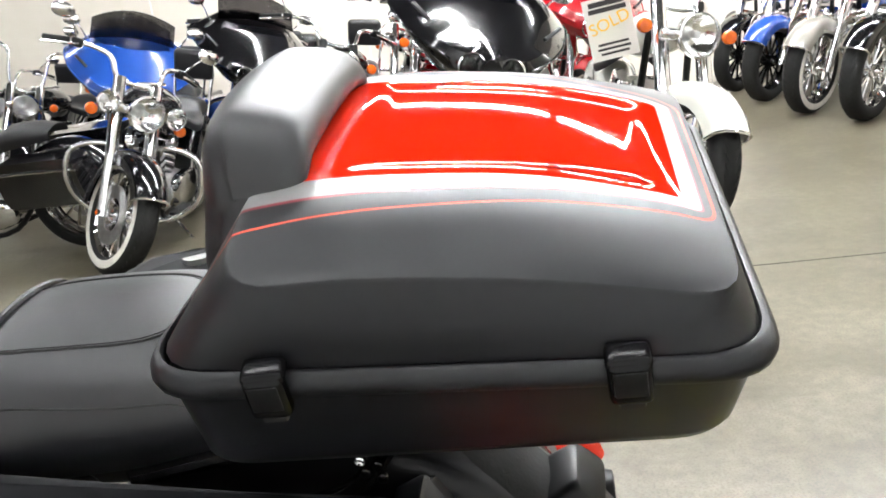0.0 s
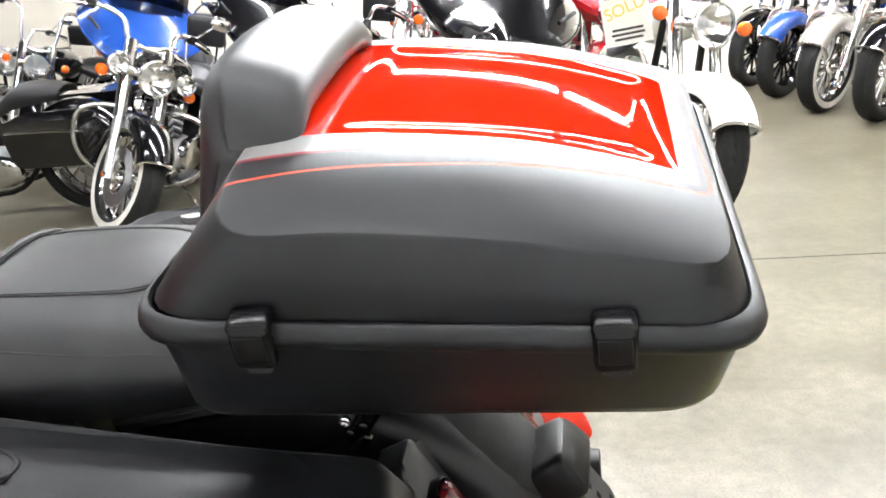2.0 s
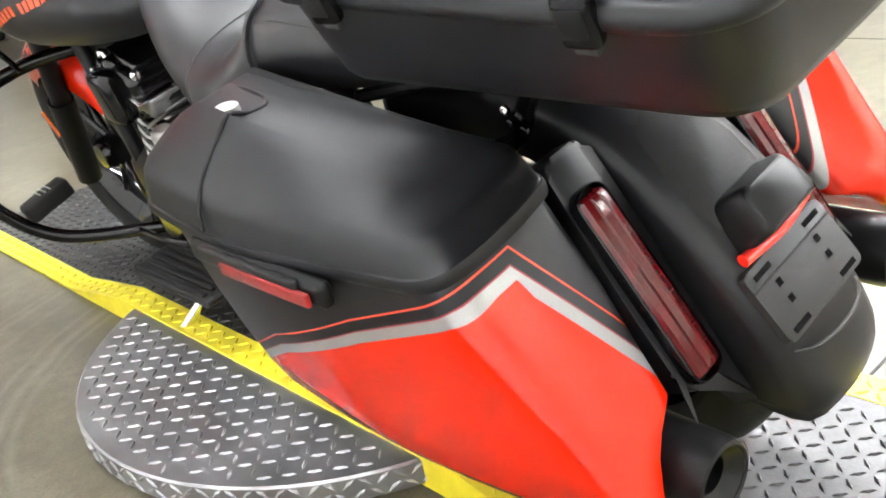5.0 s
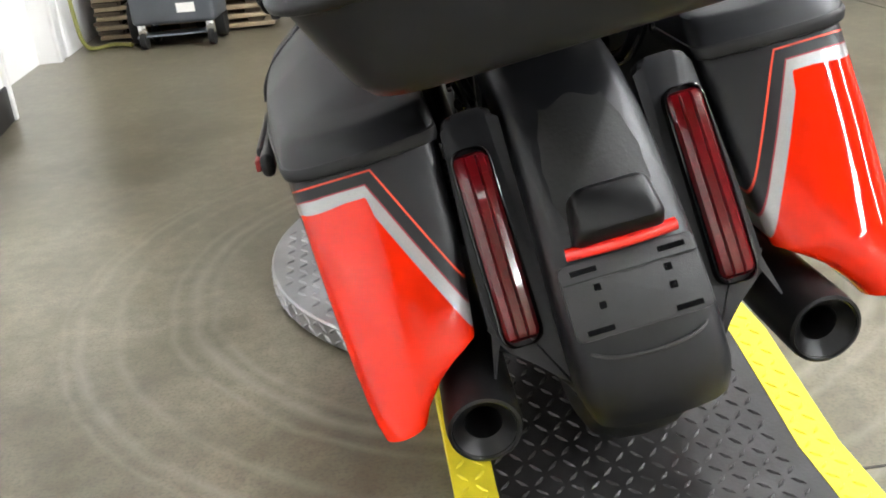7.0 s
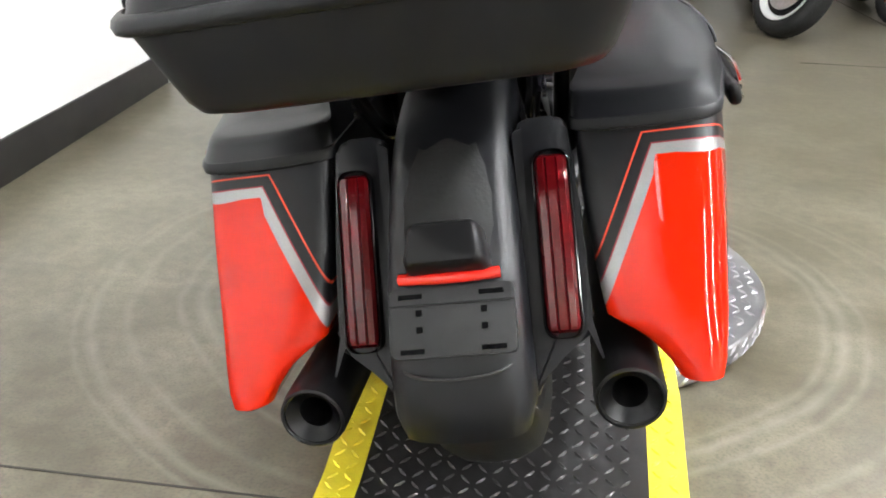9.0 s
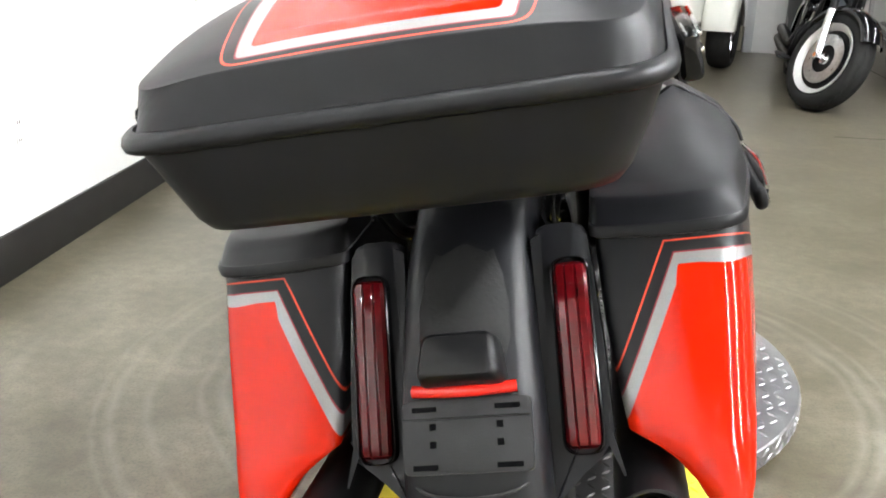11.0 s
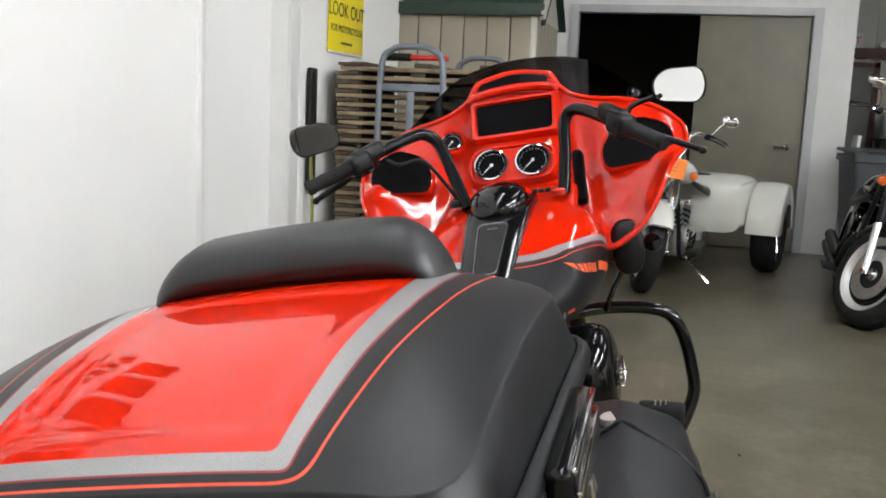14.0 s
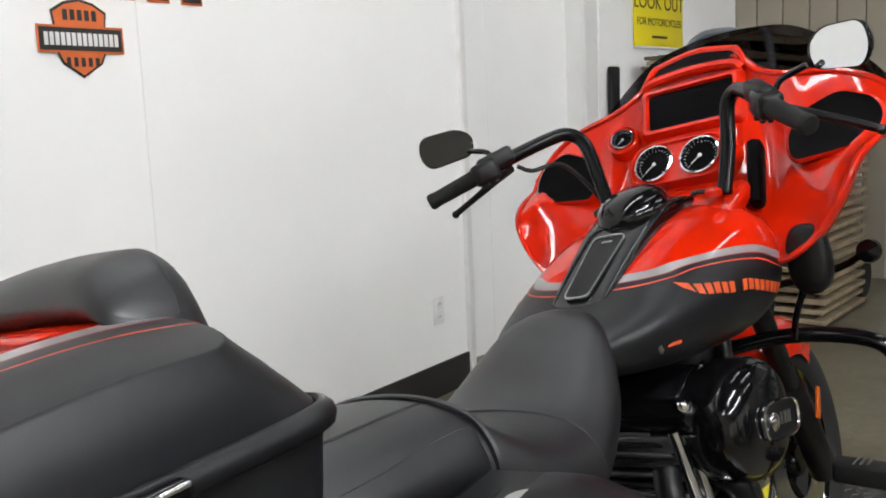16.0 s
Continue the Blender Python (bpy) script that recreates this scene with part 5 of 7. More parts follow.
def gauge(m, r):
    g = part("gauge", lathe([(r * 0.92, 0.0), (0.0, 0.0)], 32, m, cap=False), dark_screen, fairing, "round black dial with chrome ring")
    part("gauge_ring", lathe([(r * 0.90, 0.001), (r * 0.93, 0.009), (r, 0.008), (r * 1.04, -0.003)], 36, m, cap=False), chrome, fairing)
    b = bm_new()
    for k in range(21):
        a = radians(225 - 270 * k / 20)
        l = 0.13 if k % 5 == 0 else 0.08
        rbox(r * l, r * 0.022, 0.0008, 0, m @ pose(0, 0, 0.0014, 0, 0, math.degrees(a)) @ pose(r * (0.82 - l / 2), 0, 0), b)
    part("dial_ticks", b, white_print, fairing)
    b = rbox(r * 0.62, r * 0.045, 0.001, 0, m @ pose(0, 0, 0.003, 0, 0, 225) @ pose(r * 0.28, 0, 0))
    lathe([(r * 0.09, 0.002), (r * 0.09, 0.005), (0, 0.005)], 12, m, b, cap=False)
    part("dial_needle", b, white_print, fairing)


gauge(gm0 @ pose(-0.0555, 0.0, 0.0), 0.046)
gauge(gm0 @ pose(0.0555, 0.0, 0.0), 0.046)
for sx in (-1,):
    m = Matrix.Translation((sx * 0.180, 1.374, 1.152)) @ Euler((radians(55), 0, sx * radians(-12))).to_matrix().to_4x4()
    part("small_pod", lathe([(0.042, -0.03), (0.040, 0.0), (0.034, 0.006), (0.031, 0.0)], 28, m, cap=False), red_paint, fairing)
    gauge(m @ pose(0, 0, -0.001), 0.028)
part("vent_slot", skin([cr([(-0.100, 1.418, 1.279), (0, 1.424, 1.288), (0.100, 1.418, 1.279)], 6), cr([(-0.090, 1.445, 1.301), (0, 1.453, 1.316), (0.090, 1.445, 1.301)], 6)]), dark_screen, fairing, "dark air vent slot")
part("vent_lip", tube([(-0.128, 1.425, 1.258), (-0.108, 1.445, 1.294), (-0.088, 1.453, 1.306), (0, 1.462, 1.320), (0.088, 1.453, 1.306), (0.108, 1.445, 1.294), (0.128, 1.425, 1.258)], 0.009, 8, 5), red_paint, fairing)
part("brow", tube([(-0.122, 1.412, 1.252), (-0.100, 1.410, 1.268), (0, 1.414, 1.277), (0.100, 1.410, 1.268), (0.122, 1.412, 1.252)], 0.011, 8, 5), red_paint, fairing)
# windshield
ws = []
half = [(0, 1.655, 1.27, 1.60, 1.368), (0.09, 1.65, 1.26, 1.60, 1.362), (0.18, 1.63, 1.23, 1.60, 1.342), (0.26, 1.60, 1.20, 1.595, 1.292), (0.31, 1.57, 1.175, 1.58, 1.248), (0.36, 1.55, 1.15, 1.56, 1.203), (0.42, 1.50, 1.115, 1.505, 1.128)]
for x, yb, zb, yt, zt in [(-q[0],) + q[1:] for q in half[:0:-1]] + half:
    ws.append([(x, yb, zb), (x, (yb + yt) / 2 + 0.008, (zb + zt) / 2), (x, yt, zt)])
wsm = [cr([s[k] for s in ws], 4) for k in range(3)]
wsm2 = [cr([wsm[k][j] for k in range(3)], 3) for j in range(len(wsm[0]))]
tint = glassy("smoked_windshield", (0.045, 0.042, 0.045), 0.03, 1.05)
wsb = skin(wsm2)
sol = bmesh.ops.solidify(wsb, geom=list(wsb.faces), thickness=0.004)
part("windshield", wsb, tint, fairing, "low smoked windshield", 60)
for k in range(4):
    part("switch", rbox(0.014, 0.012, 0.008, 0.002, pose(0.062 + 0.017 * k, 1.190, 0.998, 35, 0, 0)), black_plastic, fairing)
part("inner_cap", rbox(0.34, 0.15, 0.05, 0.02, pose(0, 1.180, 0.965, 20, 0, 0), seg=3), red_paint, fairing)
# dark block painted as the shade in the gap beside the bar
part("gap_shade_block", rbox(0.032, 0.05, 0.15, 0.014, pose(0.172, 1.262, 1.015, -28, 0, 6), seg=2), dark_screen, fairing)
for sx in (1, -1):
    part("knob", lathe([(0.018, 0.0), (0.018, 0.012), (0.012, 0.018), (0, 0.018)], 16, pose(sx * 0.13, 1.13, 0.985, 0, 0, 0), cap=False), red_paint if sx > 0 else black_plastic, fairing)

# -- handlebar
bar_left = [(-0.436, 0.943, 1.088), (-0.357, 0.985, 1.118), (-0.285, 1.060, 1.152), (-0.225, 1.132, 1.177), (-0.195, 1.163, 1.178), (-0.165, 1.172, 1.148), (-0.135, 1.152, 1.07), (-0.10, 1.12, 0.98)]
bar_right = [(0.396, 0.952, 1.081), (0.322, 1.008, 1.126), (0.270, 1.085, 1.154), (0.218, 1.160, 1.180), (0.182, 1.205, 1.188), (0.157, 1.213, 1.163), (0.150, 1.195, 1.08), (0.14, 1.16, 0.985)]
hb = part("handlebar", tube(bar_left, 0.0155, 14, 6), bar_black, bike, "black ape-style handlebar with grips and mirrors")
part("bar_half", tube(bar_right, 0.0155, 14, 6), bar_black, hb)
for sx in (1, -1):
    side = (lambda b: b) if sx > 0 else mirrored
    g0, g1 = (Vector((0.398, 0.950, 1.080)), Vector((0.322, 1.008, 1.126))) if sx > 0 else (Vector((0.443, 0.939, 1.086)), Vector((0.350, 0.989, 1.120)))
    part("grip", side(lathe([(0.0, -0.004), (0.016, -0.004), (0.0185, 0.0), (0.0185, 0.01), (0.017, 0.014), (0.0178, 0.06), (0.0185, 0.118), (0.021, 0.124), (0.021, 0.132)], 20, axis_to(g0, g1), cap=False)), rubber, hb, "black rubber grip")
    hm = axis_to(g1, (0.285, 1.052, 1.148))
    b = rbox(0.048, 0.050, 0.062, 0.012, hm @ pose(0, 0, 0.028), seg=3)
    rbox(0.036, 0.040, 0.085, 0.010, hm @ pose(0.0, 0.012, 0.060), b, 3)
    part("switch_housing", side(b), black_satin, hb, "black switch housing with buttons")
    for bx, bz in ((-0.014, 0.012), (0.0, 0.014), (0.012, 0.02), (-0.012, 0.034), (0.004, 0.036), (0.014, 0.042)):
        part("button", side(rbox(0.010, 0.010, 0.011, 0.003, hm @ pose(bx, -0.027, bz))), black_plastic, hb)
    part("lever", side(tube([(0.300, 1.060, 1.128), (0.345, 1.070, 1.112), (0.415, 1.072, 1.082), (0.477, 1.062, 1.052)], 0.008, 8, 4, radii=[0.012, 0.010, 0.008, 0.0075])), black_satin, hb, "black hand lever")
    part("lever_ball", side(lathe([(0.0, -0.010), (0.007, -0.007), (0.010, 0.0), (0.007, 0.007), (0.0, 0.010)], 12, pose(0.480, 1.061, 1.050), cap=False)), black_satin, hb)
    part("mirror_stem", side(tube([(0.318, 1.030, 1.145), (0.335, 1.035, 1.172), (0.385, 1.030, 1.186)], 0.006, 8, 4)), black_gloss, hb)
    mm = Matrix.Translation((0.444, 1.028, 1.202)) @ Euler((radians(92 if sx > 0 else 76), 0, radians(-24 if sx > 0 else -37))).to_matrix().to_4x4()
    o = rounded([(-0.060, -0.026), (0.045, -0.044), (0.066, -0.012), (0.060, 0.036), (-0.030, 0.044), (-0.066, 0.020)], 0.03, 6)
    rows = [[mm @ Vector((v.x * g, v.y * g, h)) for v in o] for g, h in ((0.55, -0.028), (0.85, -0.018), (1.0, -0.002), (1.0, 0.004), (0.95, 0.005), (0.95, 0.002))]
    mir = part("mirror", side(skin(rows, True, True, False)), black_gloss, hb, "teardrop rear-view mirror")
    part("mirror_face", side(slab([(v.x * 0.955, v.y * 0.955) for v in o], 0.0015, 0.0035, mm)), mirror_glass, hb, "mirror glass")
    if sx < 0:
        part("cable", side(tube([(0.275, 1.055, 1.128), (0.245, 1.065, 1.112), (0.20, 1.11, 1.115), (0.165, 1.15, 1.06), (0.10, 1.16, 0.95)], 0.005, 8, 5)), rubber, hb)
    part("signal_lamp", side(lathe([(0.0, -0.03), (0.018, -0.024), (0.026, 0.0), (0.024, 0.012), (0.0, 0.016)], 18, pose(0.330, 1.385, 0.812, 80, 0, 0), cap=False)), black_gloss if sx > 0 else black_gloss, bike, "black bullet turn signal")
    part("signal_stem", side(tube([(0.325, 1.405, 0.812), (0.25, 1.41, 0.78), (0.12, 1.38, 0.76)], 0.008, 8, 3)), black_gloss, bike)

# engine guard, highway pegs, floorboards, side stand
for sx in (1, -1):
    side = (lambda b: b) if sx > 0 else mirrored
    eg = part("engine_guard", side(tube([(0.05, 1.22, 0.655), (0.18, 1.265, 0.668), (0.32, 1.285, 0.650), (0.375, 1.295, 0.60), (0.396, 1.305, 0.48), (0.385, 1.30, 0.39), (0.30, 1.25, 0.28), (0.10, 1.14, 0.20)], 0.0165, 12, 6)), black_gloss, bike, "gloss black engine guard hoop")
    b = rbox(0.05, 0.115, 0.045, 0.010, pose(0.313, 1.172, 0.408, 0, 8, 0) @ pose(0, 0, 0, 0, 0, 90), seg=3)
    pg = part("highway_peg", side(b), rubber, eg, "black foot peg with bright bars")
    for k in (-1, 0, 1):
        part("peg_bar", side(rbox(0.004, 0.040, 0.003, 0.001, pose(0.313 + 0.013 * k, 1.172, 0.4315, 0, 8, 0))), steel, eg)
    fb = part("floorboard", side(rbox(0.11, 0.34, 0.02, 0.01, pose(0.235, 0.80, 0.235), seg=3)), black_plastic, bike, "black rider floorboard")
    for k in range(5):
        part("floorboard_rib", side(rbox(0.012, 0.30, 0.006, 0.002, pose(0.195 + 0.02 * k, 0.80, 0.248))), rubber, fb)
    part("passenger_peg", side(rbox(0.10, 0.05, 0.03, 0.01, pose(0.25, 0.35, 0.30), seg=3)), rubber, bike)
st = part("side_stand", tube([(-0.13, 0.83, 0.19), (-0.26, 0.88, 0.10), (-0.42, 0.95, -0.030)], 0.012, 10, 4), chrome, bike, "chrome side stand swung out")
part("stand_foot", rbox(0.07, 0.045, 0.012, 0.004, pose(-0.425, 0.955, -0.041, 0, 11, 20)), chrome, st)
part("shift_lever", tube([(-0.22, 0.98, 0.30), (-0.24, 0.75, 0.33), (-0.22, 0.62, 0.34)], 0.007, 8, 3), black_gloss, bike)


# ---------------------------------------------------------------- the other motorcycles in the showroom
cream_white = mat("pearl_white_paint", (0.72, 0.72, 0.66), 0.2, coat=1.0, var=0.03)
blue_paint = mat("deep_blue_paint", (0.012, 0.06, 0.30), 0.2, coat=1.0, var=0.05)
dark_red_paint = mat("candy_red_paint", (0.30, 0.006, 0.010), 0.18, coat=1.0, var=0.05)
silver_paint = mat("silver_tan_paint", (0.40, 0.38, 0.34), 0.25, metal=0.4, coat=1.0, var=0.05)
ww_rubber = mat("white_sidewall", (0.68, 0.66, 0.60), 0.6, var=0.08, scale=20)
lamp_glass = glassy("headlamp_glass", (0.98, 0.99, 0.99), 0.02, 1.06)
tread_grey = mat("tread_groove", (0.009, 0.009, 0.009), 0.9)
tag_orange = mat("orange_tag", (0.90, 0.24, 0.03), 0.6, var=0.05)
tag_yellow = mat("yellow_tag", (0.85, 0.72, 0.02), 0.6, var=0.05)
paper = mat("white_paper", (0.72, 0.71, 0.66), 0.7, var=0.05)
bowl_chrome = mat("lamp_bowl", (0.9, 0.9, 0.9), 0.12, metal=1.0, bump=0.7, bscale=45)
polished = mat("polished_rim", (0.75, 0.75, 0.74), 0.35, metal=0.5, var=0.05)
shield_clear = glassy("clear_windshield", (0.93, 0.95, 0.95), 0.02, 1.05)


def chrome_headlamp(parent, x, y, z, r, head):
    m = head @ pose(x, y, z, -90, 0, 0)
    h = part("headlamp", lathe([(0.0, -r * 1.1), (r * 0.45, -r * 1.0), (r * 0.85, -r * 0.5), (r * 1.0, 0.0), (r * 1.02, 0.012), (r * 0.93, 0.016), (r * 0.9, 0.004)], 28, m, cap=False), chrome, parent, "round chrome headlamp")
    part("reflector_bowl", lathe([(r * 0.9, 0.0), (r * 0.6, -r * 0.35), (r * 0.2, -r * 0.5), (0.0, -r * 0.5)], 24, m, cap=False), bowl_chrome, h)
    part("bulb", lathe([(0.0, -r * 0.5), (r * 0.16, -r * 0.45), (r * 0.16, -r * 0.1), (0.0, -r * 0.05)], 12, m, cap=False), lamp_white, h)
    part("lens", lathe([(r * 0.9, 0.004), (r * 0.7, 0.018), (r * 0.35, 0.026), (0.0, 0.028)], 24, m, cap=False), lamp_glass, h)


def roadster(m, paint, label, steer=0.0, wall=None, lamps=True, bags=False, shield=False, guard=True, fairing=None, back=False, tourpack=False, fat=False, bars="low", tag=None, rims=None, fork=None, trike=False, front_spokes=0, group="parked motorcycles"):
    """A heavy cruiser standing at m: front axle on local y = 0.80, rear axle on y = -0.80, ground at z = 0."""
    fork = fork or chrome
    top = thing("motorcycle", m, label, "motorcycle", group)
    rf = 0.315 if not fat else 0.33
    # front end, turned about the steering head
    axis = Vector((0, -0.378, 0.926))
    head = Matrix.Translation((0, 0.47, 0.98)) @ Matrix.Rotation(radians(steer), 4, axis) @ Matrix.Translation((0, -0.47, -0.98))

    def turned(bm):
        bmesh.ops.transform(bm, matrix=head, verts=bm.verts)
        return bm

    def put(name, bm, material, label_="", angle=40):
        return part(name, turned(bm), material, top, label_, angle)

    wm = head @ pose(0, 0.80, rf, 0, 90, 0)
    w = 0.13 if not fat else 0.15
    fw = wheel(top, 0, 0, rf, w, ym=wm, rimmat=rims or chrome, wall=wall, spokes=front_spokes or 14, name="front_wheel")
    b = bm_new()
    for k in range(44):
        a = 2 * math.pi * k / 44
        for s in (-1, 1):
            rbox(0.004, 0.040, 0.008, 0, wm @ pose(0, 0, 0, 0, 0, math.degrees(a)) @ pose(rf * 0.985, 0, s * w * 0.20, 28 * s, 0, 0), b)
    tagged(part("tread_pattern", b, tread_grey, fw), "", kind="stuff")
    if fat:
        part("wheel_disc", lathe([(0.0, -0.05), (0.10, -0.045), (rf * 0.64, -0.034), (rf * 0.64, 0.034), (0.10, 0.045), (0.0, 0.05)], 28, wm, cap=False), black_satin, fw, "black wheel centre")
        for sd in (-1, 1):
            part("rim_lip", lathe([(rf * 0.60, sd * 0.036), (rf * 0.645, sd * w * 0.40), (rf * 0.72, sd * w * 0.47), (rf * 0.735, sd * w * 0.40)], 32, wm, cap=False), polished, fw, "polished rim lip")
    for sx in (-1, 1):
        b = tube([(sx * 0.105, 0.80, rf - 0.02), (sx * 0.105, 0.68, 0.62)], 0.030, 14, 1)
        put("fork_slider", b, fork, "bright fork slider")
        put("fork_tube", tube([(sx * 0.105, 0.69, 0.60), (sx * 0.105, 0.52, 0.98)], 0.026 if fat else 0.034, 14, 1), fork if not fat else black_satin)
    put("axle", tube([(-0.14, 0.80, rf), (0.14, 0.80, rf)], 0.016, 10, 1), chrome)
    rows = []
    a0, a1 = (32, 185) if not fat and not trike else (35, 150)
    for k in range(17):
        a = radians(a0 + (a1 - a0) * k / 16)
        c = Vector((0, 0.80 + (rf + 0.028) * math.cos(a), rf + (rf + 0.028) * math.sin(a)))
        n_ = Vector((0, math.cos(a), math.sin(a)))
        q = 0.088
        dep = 0.09 if not fat else 0.045
        rows.append([c + Vector((p * q, 0, 0)) + n_ * d for p, d in ((-1, -dep), (-1, -dep * 0.5), (-0.92, -0.015), (-0.6, 0.004), (0, 0.010), (0.6, 0.004), (0.92, -0.015), (1, -dep * 0.5), (1, -dep))])
    put("front_fender", skin(rows), paint, "", 60)
    if not fat:
        put("fender_tip", tube([tuple(v) for v in rows[0]], 0.007, 6, 1), chrome)
    # headlamp and nacelle
    if fairing is None:
        chrome_hl = part("lamp_mount", turned(rbox(0.26, 0.05, 0.05, 0.012, pose(0, 0.62, 0.84), seg=2)), chrome, top)
        chrome_headlamp(top, 0, 0.715, 0.85, 0.098, head)
        if lamps:
            for sx in (-1, 1):
                chrome_headlamp(top, sx * 0.19, 0.66, 0.86, 0.058, head)
        for sx in (-1, 1):
            put("turn_signal", lathe([(0.0, -0.03), (0.028, -0.018), (0.033, 0.0), (0.028, 0.014), (0.0, 0.02)], 16, pose(sx * (0.25 if lamps else 0.21), 0.63, 0.80 if lamps else 0.86, -90, 0, 0), cap=False), lens_amber, "amber turn signal")
    # handlebar
    zz = {"low": 1.05, "high": 1.22, "mid": 1.12}[bars]
    put("handlebar", tube([(-0.42, 0.28, zz), (-0.30, 0.33, zz + 0.03), (-0.16, 0.44, zz + 0.02), (-0.10, 0.50, 0.97), (0.10, 0.50, 0.97), (0.16, 0.44, zz + 0.02), (0.30, 0.33, zz + 0.03), (0.42, 0.28, zz)], 0.014, 10, 5), chrome, "bent handlebar")
    for sx in (-1, 1):
        put("grip", tube([(sx * 0.45, 0.265, zz - 0.008), (sx * 0.33, 0.315, zz + 0.022)], 0.019, 12, 1), rubber)
        put("hand_lever", tube([(sx * 0.30, 0.37, zz + 0.02), (sx * 0.38, 0.36, zz + 0.005), (sx * 0.47, 0.32, zz - 0.02)], 0.007, 8, 3), chrome)
        put("control_box", rbox(0.06, 0.05, 0.05, 0.012, pose(sx * 0.30, 0.34, zz + 0.025, 0, 0, sx * -22), seg=2), black_satin)
        put("mirror_stem", tube([(sx * 0.31, 0.35, zz + 0.04), (sx * 0.36, 0.37, zz + 0.12), (sx * 0.40, 0.36, zz + 0.15)], 0.006, 8, 3), chrome)
        o = ring(0, 0, 0.062, 0.040, 20, 2.4)
        mm = pose(sx * 0.42, 0.355, zz + 0.165, 95, 0, 0)
        put("mirror", skin([[mm @ Vector((x * g, y * g, h)) for x, y in o] for g, h in ((0.5, -0.03), (0.9, -0.018), (1.0, 0.0), (0.94, 0.004))], True, True, True), chrome)
    if shield:
        g = []
        for k in range(9):
            x = -0.25 + 0.0625 * k
            g.append([(x, 0.70 - 1.1 * x * x, 0.90), (x, 0.62 - 1.1 * x * x, 1.12), (x, 0.54 - 1.1 * x * x, 1.36 - 1.2 * x * x)])
        sb = skin([cr(r, 3) for r in g])
        bmesh.ops.solidify(sb, geom=list(sb.faces), thickness=0.004)
        put("windshield", sb, shield_clear, "clear plastic windshield", 60)
        put("shield_brace", tube([(-0.25, 0.635, 1.0), (0, 0.72, 1.0), (0.25, 0.635, 1.0)], 0.010, 8, 3), chrome)
    if fairing:
        rows = []
        for y, wx, z0, zt, zm in ((0.27, 0.40, 0.98, 1.20, 1.09), (0.30, 0.45, 0.94, 1.25, 1.08), (0.42, 0.45, 0.86, 1.25, 1.05), (0.58, 0.40, 0.79, 1.17, 0.97), (0.73, 0.30, 0.75, 1.03, 0.90), (0.83, 0.19, 0.76, 0.93, 0.85), (0.88, 0.08, 0.80, 0.88, 0.84)):
            half = [(0.0, zt), (0.26 * wx, zt - 0.006), (0.56 * wx, zt - 0.035), (0.90 * wx, zm + 0.045), (wx, zm), (0.92 * wx, zm - 0.04), (0.55 * wx, z0 + 0.015), (0.22 * wx, z0), (0.0, z0 - 0.004)]
            rows.append([Vector((x, y, z)) for x, z in half] + [Vector((-x, y, z)) for x, z in half[-2:0:-1]])
        nr = len(rows[0])
        cols_ = [cr([r[k] for r in rows], 4) for k in range(nr)]
        fr_ = put("fairing", skin([[cols_[k][j] for k in range(nr)] for j in range(len(cols_[0]))], True, True, True), fairing, "large sharp-nosed glossy fairing with two headlamps", 24)
        for sx in (-1, 1):
            b = tube([cols_[4 if sx > 0 else nr - 4][j] + Vector((sx * 0.002, 0, 0)) for j in range(0, len(cols_[4]) - 3, 2)], 0.006, 8, 2)
            part("fairing_crease", turned(b), fairing, fr_)
            part("side_vent", turned(rbox(0.02, 0.12, 0.012, 0.004, pose(sx * 0.32, 0.64, 1.03, -38, sx * 30, sx * 32))), black_satin, fr_)
            chrome_headlamp(top, sx * 0.092, 0.855, 0.832, 0.064, head)
        g = [[(x, 0.62 - 0.8 * x * x, 1.22 - 0.5 * x * x), (x, 0.50 - 0.8 * x * x, 1.40 - 1.0 * x * x)] for x in [-0.28 + 0.07 * k for k in range(9)]]
        sb = skin(g)
        bmesh.ops.solidify(sb, geom=list(sb.faces), thickness=0.004)
        put("windshield", sb, tint, "smoked windshield", 60)
    # body
    rows = []
    for y, wx, zc, zt, zb in ((0.42, 0.05, 0.86, 0.90, 0.82), (0.34, 0.12, 0.85, 0.935, 0.77), (0.20, 0.16, 0.83, 0.94, 0.74), (0.05, 0.15, 0.80, 0.905, 0.72), (-0.08, 0.09, 0.78, 0.84, 0.73), (-0.14, 0.03, 0.77, 0.79, 0.75)):
        rows.append([Vector((wx * math.cos(a), y, zc + (zt - zc) * math.sin(a) if math.sin(a) > 0 else zc + (zc - zb) * math.sin(a))) for a in (2 * math.pi * k / 24 for k in range(24))])
    cols_ = [cr([r[k] for r in rows], 3) for k in range(24)]
    part("fuel_tank", skin([[cols_[k][j] for k in range(24)] for j in range(len(cols_[0]))], True, True, True), paint, top, "", 60)
    part("tank_console", rbox(0.08, 0.34, 0.02, 0.01, pose(0, 0.16, 0.937, 4, 0, 0), seg=2), chrome if not fat else black_satin, top)
    rows = []
    for y, wx, zt, zb in ((0.0, 0.07, 0.80, 0.74), (-0.12, 0.14, 0.755, 0.67), (-0.28, 0.17, 0.72, 0.63), (-0.42, 0.165, 0.745, 0.65), (-0.50, 0.14, 0.80, 0.68), (-0.66, 0.13, 0.80, 0.70), (-0.80, 0.10, 0.775, 0.71)):
        rows.append([(-wx, y, zb), (-wx * 1.0, y, (zt + zb) / 2), (-wx * 0.75, y, zt - 0.015), (0, y, zt), (wx * 0.75, y, zt - 0.015), (wx, y, (zt + zb) / 2), (wx, y, zb)])
    cols_ = [cr([r[k] for r in rows], 3) for k in range(7)]
